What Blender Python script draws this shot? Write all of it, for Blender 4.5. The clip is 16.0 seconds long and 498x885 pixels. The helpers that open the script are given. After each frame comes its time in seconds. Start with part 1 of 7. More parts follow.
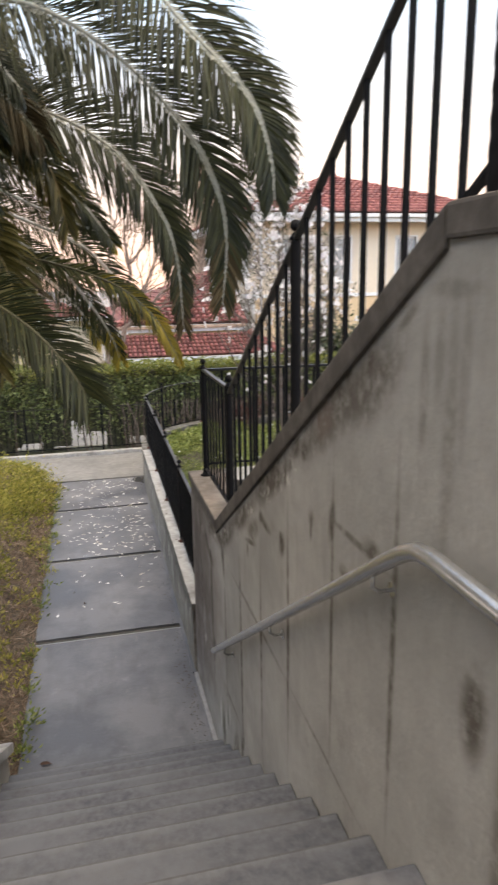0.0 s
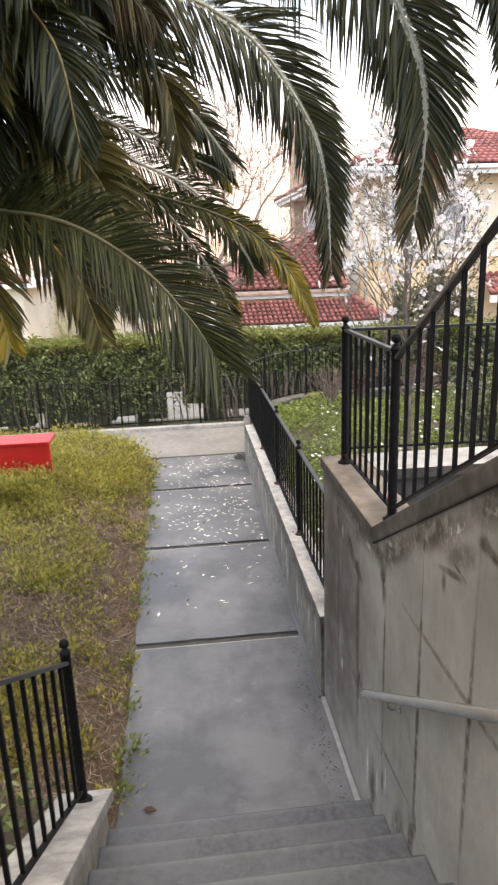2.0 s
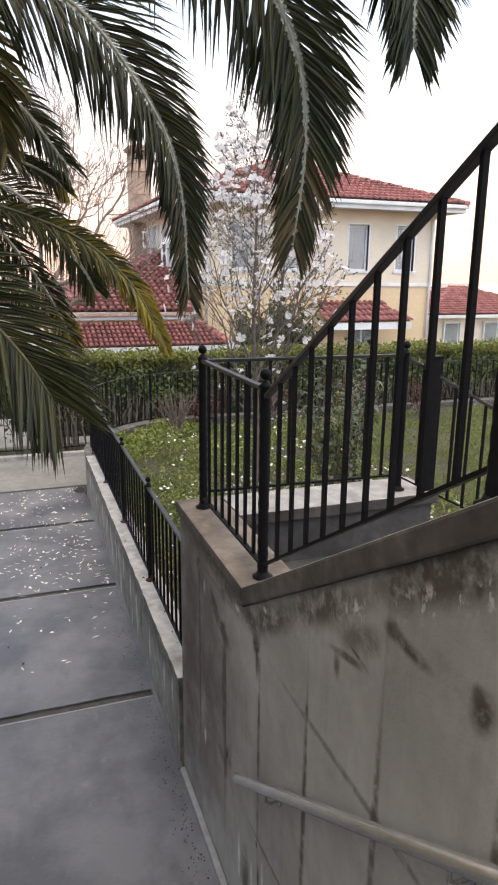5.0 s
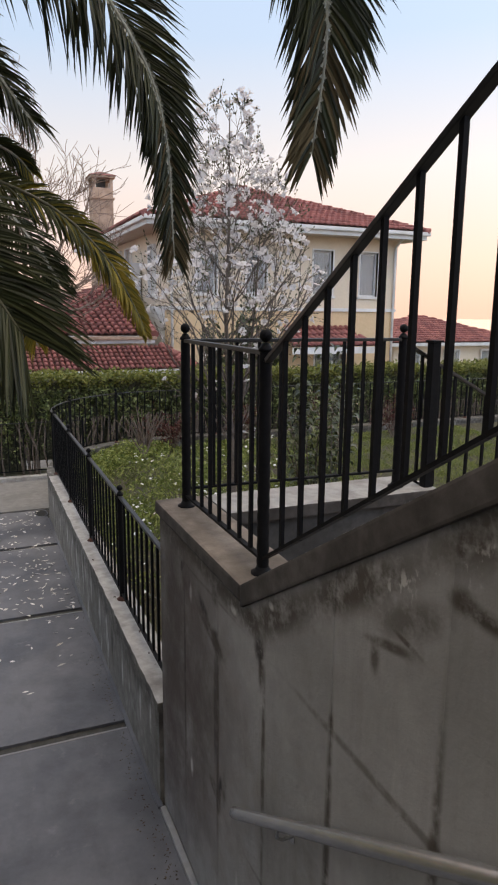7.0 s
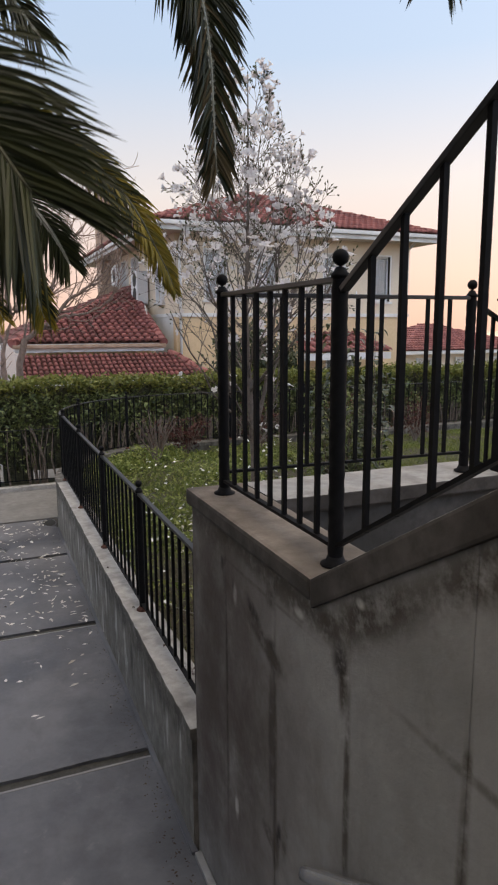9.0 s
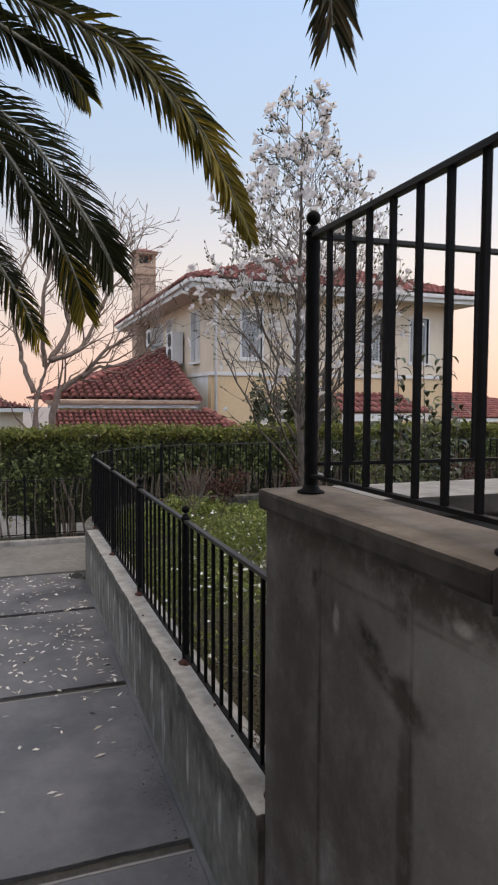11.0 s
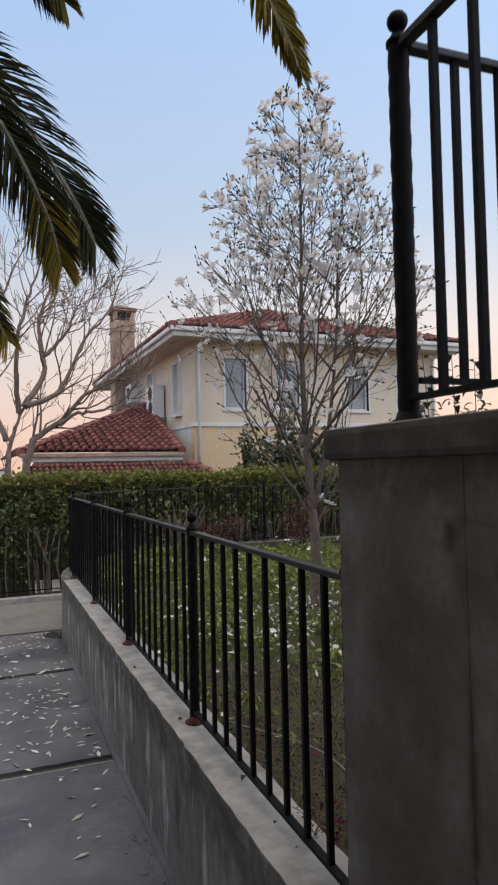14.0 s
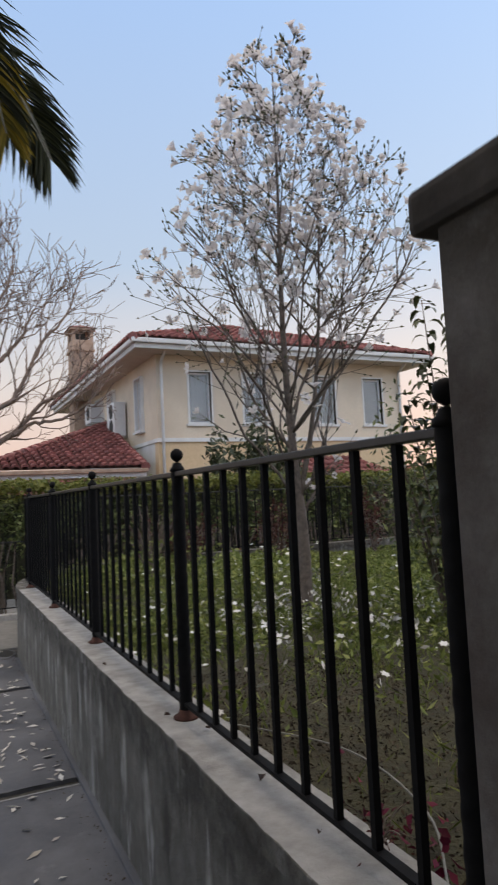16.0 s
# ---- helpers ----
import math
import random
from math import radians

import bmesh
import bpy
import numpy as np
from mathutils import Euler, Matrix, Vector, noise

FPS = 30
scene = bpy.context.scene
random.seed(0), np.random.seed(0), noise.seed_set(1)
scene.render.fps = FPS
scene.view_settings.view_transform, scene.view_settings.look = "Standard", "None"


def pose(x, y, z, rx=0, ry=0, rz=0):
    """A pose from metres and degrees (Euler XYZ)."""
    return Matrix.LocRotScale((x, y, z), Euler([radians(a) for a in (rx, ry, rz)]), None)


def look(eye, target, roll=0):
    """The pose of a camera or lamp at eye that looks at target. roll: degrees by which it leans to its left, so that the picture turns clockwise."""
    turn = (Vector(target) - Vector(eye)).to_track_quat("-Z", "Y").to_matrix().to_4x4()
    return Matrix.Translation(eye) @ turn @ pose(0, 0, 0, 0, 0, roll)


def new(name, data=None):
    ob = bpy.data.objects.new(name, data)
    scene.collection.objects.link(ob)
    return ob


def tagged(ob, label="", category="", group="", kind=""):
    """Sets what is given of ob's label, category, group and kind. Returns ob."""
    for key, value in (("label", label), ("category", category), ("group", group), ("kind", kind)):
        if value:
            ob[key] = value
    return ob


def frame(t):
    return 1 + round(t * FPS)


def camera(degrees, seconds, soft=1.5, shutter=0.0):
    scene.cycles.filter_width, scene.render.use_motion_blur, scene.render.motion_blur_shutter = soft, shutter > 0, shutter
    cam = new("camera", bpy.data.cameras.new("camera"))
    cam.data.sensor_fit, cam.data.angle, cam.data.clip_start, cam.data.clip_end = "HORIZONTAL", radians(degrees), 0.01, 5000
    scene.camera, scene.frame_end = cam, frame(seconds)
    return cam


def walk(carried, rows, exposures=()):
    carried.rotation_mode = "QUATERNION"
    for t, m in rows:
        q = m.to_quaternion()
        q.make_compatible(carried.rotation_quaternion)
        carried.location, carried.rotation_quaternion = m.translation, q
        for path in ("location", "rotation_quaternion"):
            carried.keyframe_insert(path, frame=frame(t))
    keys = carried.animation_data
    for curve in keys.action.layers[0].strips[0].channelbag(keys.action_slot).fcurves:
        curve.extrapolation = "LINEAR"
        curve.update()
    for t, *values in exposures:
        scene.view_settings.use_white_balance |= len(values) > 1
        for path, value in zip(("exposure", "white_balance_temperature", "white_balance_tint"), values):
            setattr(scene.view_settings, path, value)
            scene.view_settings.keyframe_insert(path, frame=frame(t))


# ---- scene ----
cam = camera(41.1, 16.0, 2.1, 0.4)
PATH = [
    (0, (0.36, 0.448, 3.386), (0.807, 2.34, 2.914), -0.9),
    (0.5, (0.334, 0.663, 3.289), (0.592, 2.594, 2.837), -0.7),
    (1, (0.267, 0.963, 3.206), (0.445, 2.922, 2.843), -2.0),
    (1.5, (0.239, 1.282, 3.203), (0.384, 3.225, 2.753), -3.0),
    (2, (0.189, 1.541, 3.189), (0.378, 3.456, 2.642), -2.0),
    (2.5, (0.107, 1.709, 3.205), (0.579, 3.556, 2.6), -0.6),
    (3, (0.096, 1.775, 3.194), (0.613, 3.6, 2.56), 0.6),
    (3.5, (0.176, 1.893, 3.194), (0.735, 3.716, 2.589), 0.7),
    (4, (0.23, 1.944, 3.196), (0.836, 3.775, 2.666), 0.9),
    (6.5, (0.185, 2.264, 2.994), (0.911, 4.073, 2.546), 0.4),
    (7, (0.195, 2.372, 2.866), (0.962, 4.177, 2.477), 0.6),
    (7.5, (0.2, 2.476, 2.853), (0.969, 4.278, 2.453), -0.1),
    (8, (0.185, 2.589, 2.775), (0.934, 4.406, 2.405), 0.8),
    (8.5, (0.187, 2.761, 2.713), (0.923, 4.587, 2.361), -0.5),
    (9, (0.215, 2.907, 2.581), (0.97, 4.727, 2.238), -0.3),
    (9.5, (0.245, 3.067, 2.518), (0.951, 4.914, 2.217), 0.3),
    (10, (0.23, 3.242, 2.406), (0.914, 5.106, 2.162), 0.8),
    (12.5, (0.286, 3.954, 1.945), (0.981, 5.829, 1.936), -0.4),
    (13, (0.323, 4.087, 1.905), (1.027, 5.96, 1.903), -0.7),
    (13.5, (0.311, 4.237, 1.804), (1.067, 6.086, 1.895), -1.3),
    (14, (0.324, 4.368, 1.763), (1.076, 6.22, 1.838), -1.2),
    (14.5, (0.38, 4.527, 1.638), (1.092, 6.391, 1.772), -2.2),
    (15, (0.39, 4.686, 1.549), (1.144, 6.535, 1.66), -1.2),
    (15.5, (0.365, 4.844, 1.484), (1.116, 6.692, 1.626), -2.1),
    (16, (0.42, 4.993, 1.389), (1.28, 6.792, 1.552), -2.7),
]
EXPOSURES = [(0, 1.46, 8850, 14), (1.0, 1.72, 8850, 14), (2.0, 1.82, 8750, 14), (2.8, 1.68, 8600, 14), (4.0, 1.56, 8450, 14), (6.5, 0.66, 8300, 15), (8.0, 0.44, 8350, 15), (10.0, 0.42, 8300, 15), (12.5, 0.34, 8200, 14), (16, 0.26, 8150, 14)]
walk(cam, [(t, look(eye, target, roll)) for t, eye, target, roll in PATH], EXPOSURES)

# ---- world and light ----
SUN_AZ, SUN_EL = 48.0, 2.0  # degrees from +y towards +x, and above the horizon
world = bpy.data.worlds.new("dusk_sky")
scene.world = world
world.use_nodes = True
wn, wl = world.node_tree.nodes, world.node_tree.links
wn.clear()
sky = wn.new("ShaderNodeTexSky")
sky.sky_type, sky.sun_disc = "NISHITA", False
sky.sun_elevation, sky.sun_rotation = radians(SUN_EL), radians(SUN_AZ)
sky.air_density, sky.dust_density, sky.ozone_density = 1.0, 2.0, 1.5
back = wn.new("ShaderNodeBackground")
back.inputs["Strength"].default_value = 1.0
wout = wn.new("ShaderNodeOutputWorld")
# dusk colours of the thin high haze: by height above the horizon, warmer low down towards the sun
where = wn.new("ShaderNodeTexCoord")
axes = wn.new("ShaderNodeSeparateXYZ")
wl.new(where.outputs["Generated"], axes.inputs[0])
height = wn.new("ShaderNodeMapRange")
height.inputs["From Min"].default_value, height.inputs["From Max"].default_value = 0.0, 1.0
height.inputs["To Min"].default_value, height.inputs["To Max"].default_value = 0.17, 1.07
wl.new(axes.outputs["Z"], height.inputs["Value"])
sunward = wn.new("ShaderNodeVectorMath")
sunward.operation = "DOT_PRODUCT"
sunward.inputs[1].default_value = (-0.07 * math.sin(radians(SUN_AZ)), -0.07 * math.cos(radians(SUN_AZ)), 0)
wl.new(where.outputs["Generated"], sunward.inputs[0])
share = wn.new("ShaderNodeMath")
share.operation = "ADD"
wl.new(height.outputs[0], share.inputs[0])
wl.new(sunward.outputs["Value"], share.inputs[1])
haze = wn.new("ShaderNodeValToRGB")
tones = ((0.0, (0.75, 0.4, 0.32)), (0.07, (0.79, 0.5, 0.43)), (0.17, (0.78, 0.64, 0.63)), (0.28, (0.66, 0.71, 0.82)), (0.42, (0.41, 0.6, 0.9)), (0.68, (0.3, 0.52, 0.94)), (0.84, (0.68, 0.74, 0.86)), (1.0, (1.0, 1.0, 1.0)))
haze.color_ramp.elements[0].color = (*tones[0][1], 1)
haze.color_ramp.elements[1].position, haze.color_ramp.elements[1].color = tones[-1][0], (*tones[-1][1], 1)
for at, tone in tones[1:-1]:
    haze.color_ramp.elements.new(at).color = (*tone, 1)
wl.new(share.outputs[0], haze.inputs[0])
glow = wn.new("ShaderNodeMix")
glow.data_type, glow.blend_type = "RGBA", "ADD"
glow.inputs["Factor"].default_value = 0.003
wl.new(haze.outputs[0], [i for i in glow.inputs if i.name == "A" and i.type == "RGBA"][0])
wl.new(sky.outputs[0], [i for i in glow.inputs if i.name == "B" and i.type == "RGBA"][0])
wl.new([o for o in glow.outputs if o.type == "RGBA"][0], back.inputs["Color"])
# sky made brighter behind the stairs than over the sea, to light the villa
rear_boost = wn.new("ShaderNodeMapRange")
rear_boost.inputs["From Min"].default_value, rear_boost.inputs["From Max"].default_value = -1.0, 1.0
rear_boost.inputs["To Min"].default_value, rear_boost.inputs["To Max"].default_value = 1.75, 0.85
wl.new(axes.outputs["Y"], rear_boost.inputs["Value"])
wl.new(rear_boost.outputs[0], back.inputs["Strength"])
wl.new(back.outputs[0], wout.inputs["Surface"])
sun = new("sun", bpy.data.lights.new("sun", "SUN"))
sun.data.energy, sun.data.angle, sun.data.color = 0.15, radians(20), (1.0, 0.72, 0.5)
sun.matrix_world = look((0, 0, 0), (-math.sin(radians(SUN_AZ)), -math.cos(radians(SUN_AZ)), -math.tan(radians(SUN_EL + 4))))


# ---- materials ----
def nodes_of(name):
    m = bpy.data.materials.new(name)
    m.use_nodes = True
    return m, m.node_tree.nodes, m.node_tree.links, m.node_tree.nodes["Principled BSDF"]


def place(n, l, stretch=(1, 1, 1)):
    """World-sized coordinates, stretched."""
    c = n.new("ShaderNodeTexCoord")
    mp = n.new("ShaderNodeMapping")
    mp.inputs["Scale"].default_value = stretch
    l.new(c.outputs["Object"], mp.inputs["Vector"])
    return mp.outputs["Vector"]


def noisy(n, l, vec, scale, detail=4.0, rough=0.6, lo=0.35, hi=0.65):
    t = n.new("ShaderNodeTexNoise")
    t.inputs["Scale"].default_value, t.inputs["Detail"].default_value, t.inputs["Roughness"].default_value = scale, detail, rough
    l.new(vec, t.inputs["Vector"])
    r = n.new("ShaderNodeMapRange")
    r.inputs["From Min"].default_value, r.inputs["From Max"].default_value = lo, hi
    l.new(t.outputs["Fac"], r.inputs["Value"])
    return r.outputs["Result"]


def blend(n, l, fac, a, b, mode="MIX"):
    m = n.new("ShaderNodeMix")
    m.data_type, m.blend_type = "RGBA", mode
    if isinstance(fac, float):
        m.inputs["Factor"].default_value = fac
    else:
        l.new(fac, m.inputs["Factor"])
    for k, v in (("A", a), ("B", b)):
        s = [i for i in m.inputs if i.name == k and i.type == "RGBA"][0]
        if isinstance(v, tuple):
            s.default_value = (*v, 1)
        else:
            l.new(v, s)
    return [o for o in m.outputs if o.type == "RGBA"][0]


def sums(n, l, op, a, b):
    m = n.new("ShaderNodeMath")
    m.operation = op
    for i, v in enumerate((a, b)):
        if isinstance(v, (int, float)):
            m.inputs[i].default_value = v
        else:
            l.new(v, m.inputs[i])
    return m.outputs[0]


def relief(n, l, bsdf, height, strength, distance):
    b = n.new("ShaderNodeBump")
    b.inputs["Strength"].default_value, b.inputs["Distance"].default_value = strength, distance
    l.new(height, b.inputs["Height"])
    l.new(b.outputs[0], bsdf.inputs["Normal"])


def surface(name, a, b, scale, rough=0.8, bump=0.3, deep=0.004, metal=0.0, stain=None, stain_scale=0.7, spread=0.0, stretch=(1, 1, 1), spec=0.5):
    """Two tones in fine grain, a broad stain, and fine relief. spread: how far single pieces differ."""
    m, n, l, p = nodes_of(name)
    v = place(n, l, stretch)
    fine = noisy(n, l, v, scale, 6, 0.65)
    col = blend(n, l, fine, a, b)
    if stain:
        col = blend(n, l, noisy(n, l, v, stain_scale, 3, 0.6, 0.45, 0.75), col, stain)
    if spread:
        info = n.new("ShaderNodeObjectInfo")
        h = n.new("ShaderNodeHueSaturation")
        r = n.new("ShaderNodeMapRange")
        r.inputs["To Min"].default_value, r.inputs["To Max"].default_value = 1 - spread, 1 + spread
        l.new(info.outputs["Random"], r.inputs["Value"])
        l.new(r.outputs[0], h.inputs["Value"])
        l.new(col, h.inputs["Color"])
        col = h.outputs[0]
    l.new(col, p.inputs["Base Color"])
    p.inputs["Roughness"].default_value, p.inputs["Metallic"].default_value = rough, metal
    p.inputs["Specular IOR Level"].default_value = spec
    if bump:
        relief(n, l, p, noisy(n, l, v, scale * 2.2, 5, 0.7, 0.2, 0.8), bump, deep)
    return m


def leafy(name, a, b, c, rough=0.5, through_light=0.25, spec=0.3):
    """Leaves: every separate leaf takes its own tone between a, b and c; some light comes through."""
    m, n, l, p = nodes_of(name)
    g = n.new("ShaderNodeNewGeometry")
    ramp = n.new("ShaderNodeValToRGB")
    e = ramp.color_ramp.elements
    e[0].color, e[1].color = (*a, 1), (*c, 1)
    mid = e.new(0.55)
    mid.color = (*b, 1)
    l.new(g.outputs["Random Per Island"], ramp.inputs[0])
    l.new(ramp.outputs[0], p.inputs["Base Color"])
    p.inputs["Roughness"].default_value = rough
    p.inputs["Specular IOR Level"].default_value = spec
    if through_light:
        t = n.new("ShaderNodeBsdfTranslucent")
        l.new(ramp.outputs[0], t.inputs["Color"])
        mix = n.new("ShaderNodeMixShader")
        mix.inputs[0].default_value = through_light
        out = n["Material Output"] if "Material Output" in n else [k for k in n if k.type == "OUTPUT_MATERIAL"][0]
        l.new(p.outputs[0], mix.inputs[1])
        l.new(t.outputs[0], mix.inputs[2])
        l.new(mix.outputs[0], out.inputs["Surface"])
    return m


def streaked_concrete(name, a, b, dark, streak=0.6, pale=(0.5, 0.47, 0.42), spots=()):
    """Board-formed concrete: grain, runs of dirt down the face, pale lime runs, and single smudges with a place of their own."""
    m, n, l, p = nodes_of(name)
    v = place(n, l)
    col = blend(n, l, noisy(n, l, v, 9, 6, 0.6), a, b)
    col = blend(n, l, noisy(n, l, v, 1.3, 4, 0.6, 0.4, 0.75), col, tuple(0.72 * k for k in a))
    broad = sums(n, l, "MULTIPLY", noisy(n, l, place(n, l, (1, 1, 0.7)), 0.9, 6, 0.68, 0.48, 0.66), 0.28)
    col = blend(n, l, broad, col, tuple(0.55 * p_ + 0.45 * q_ for p_, q_ in zip(dark, a)))
    blot = sums(n, l, "MULTIPLY", noisy(n, l, v, 4.2, 7, 0.72, 0.58, 0.7), 0.22)
    col = blend(n, l, blot, col, dark)
    run = noisy(n, l, place(n, l, (3.5, 3.5, 0.35)), 2.2, 5, 0.6, 0.52, 0.74)
    run = sums(n, l, "MULTIPLY", run, noisy(n, l, v, 2.0, 3, 0.5, 0.35, 0.7))
    col = blend(n, l, sums(n, l, "MULTIPLY", run, streak), col, dark)
    lime = noisy(n, l, place(n, l, (5, 5, 1.1)), 2.6, 5, 0.7, 0.66, 0.8)
    col = blend(n, l, sums(n, l, "MULTIPLY", lime, 0.5), col, pale)
    c = n.new("ShaderNodeTexCoord")
    if spots:
        coarse, torn_edge = noisy(n, l, v, 3.5, 7, 0.7, 0.2, 0.7), noisy(n, l, v, 16, 6, 0.7, 0.3, 0.54)
        curls = noisy(n, l, place(n, l, (1, 1, 0.6)), 21, 4, 0.6, 0.55, 0.62)
    for (y, z), (sy, sz), turn, power, *tint in spots:
        mp = n.new("ShaderNodeMapping")
        mp.vector_type = "TEXTURE"
        mp.inputs["Location"].default_value = (1.1, y, z)
        mp.inputs["Rotation"].default_value = (radians(turn), 0, 0)
        mp.inputs["Scale"].default_value = (1, sy, sz)
        l.new(c.outputs["Object"], mp.inputs["Vector"])
        ln = n.new("ShaderNodeVectorMath")
        ln.operation = "LENGTH"
        l.new(mp.outputs[0], ln.inputs[0])
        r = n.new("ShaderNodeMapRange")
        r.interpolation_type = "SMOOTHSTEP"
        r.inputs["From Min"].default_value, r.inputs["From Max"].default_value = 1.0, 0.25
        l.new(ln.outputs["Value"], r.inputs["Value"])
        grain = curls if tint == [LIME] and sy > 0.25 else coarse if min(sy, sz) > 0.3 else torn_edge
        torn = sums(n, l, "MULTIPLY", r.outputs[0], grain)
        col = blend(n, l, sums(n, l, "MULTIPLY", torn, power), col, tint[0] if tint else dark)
    info = n.new("ShaderNodeObjectInfo")
    h = n.new("ShaderNodeHueSaturation")
    r = n.new("ShaderNodeMapRange")
    r.inputs["To Min"].default_value, r.inputs["To Max"].default_value = 0.92, 1.06
    l.new(info.outputs["Random"], r.inputs["Value"])
    l.new(r.outputs[0], h.inputs["Value"])
    l.new(col, h.inputs["Color"])
    l.new(h.outputs[0], p.inputs["Base Color"])
    p.inputs["Roughness"].default_value = 0.9
    relief(n, l, p, noisy(n, l, v, 14, 8, 0.7, 0.2, 0.8), 0.45, 0.008)
    return m


M = {}
LIME = (0.52, 0.5, 0.47)
SEAMS = (1.94, 2.41, 2.935, 3.41, 3.88, 4.35, 4.83, 5.3)
# shade and old weathering of the free end as colour, paler concrete along the stairs
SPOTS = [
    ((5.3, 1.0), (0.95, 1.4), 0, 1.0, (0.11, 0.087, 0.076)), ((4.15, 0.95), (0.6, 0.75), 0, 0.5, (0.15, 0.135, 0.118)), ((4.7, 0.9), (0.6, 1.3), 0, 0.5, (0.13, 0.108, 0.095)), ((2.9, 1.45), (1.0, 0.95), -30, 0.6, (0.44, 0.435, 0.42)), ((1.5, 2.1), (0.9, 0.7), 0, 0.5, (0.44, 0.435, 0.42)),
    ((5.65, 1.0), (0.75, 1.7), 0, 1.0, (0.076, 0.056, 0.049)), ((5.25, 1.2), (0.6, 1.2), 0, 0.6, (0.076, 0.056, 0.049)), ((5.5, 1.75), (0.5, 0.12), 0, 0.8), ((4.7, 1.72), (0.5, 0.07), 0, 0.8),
]
INK = (0.024, 0.019, 0.017)
SPOTS += [((y, z), (0.026, 0.75), 0, 0.85) for y, z in zip(SEAMS, (2.4, 2.25, 1.9, 1.5, 1.2, 1.15, 1.0, 1.0))]
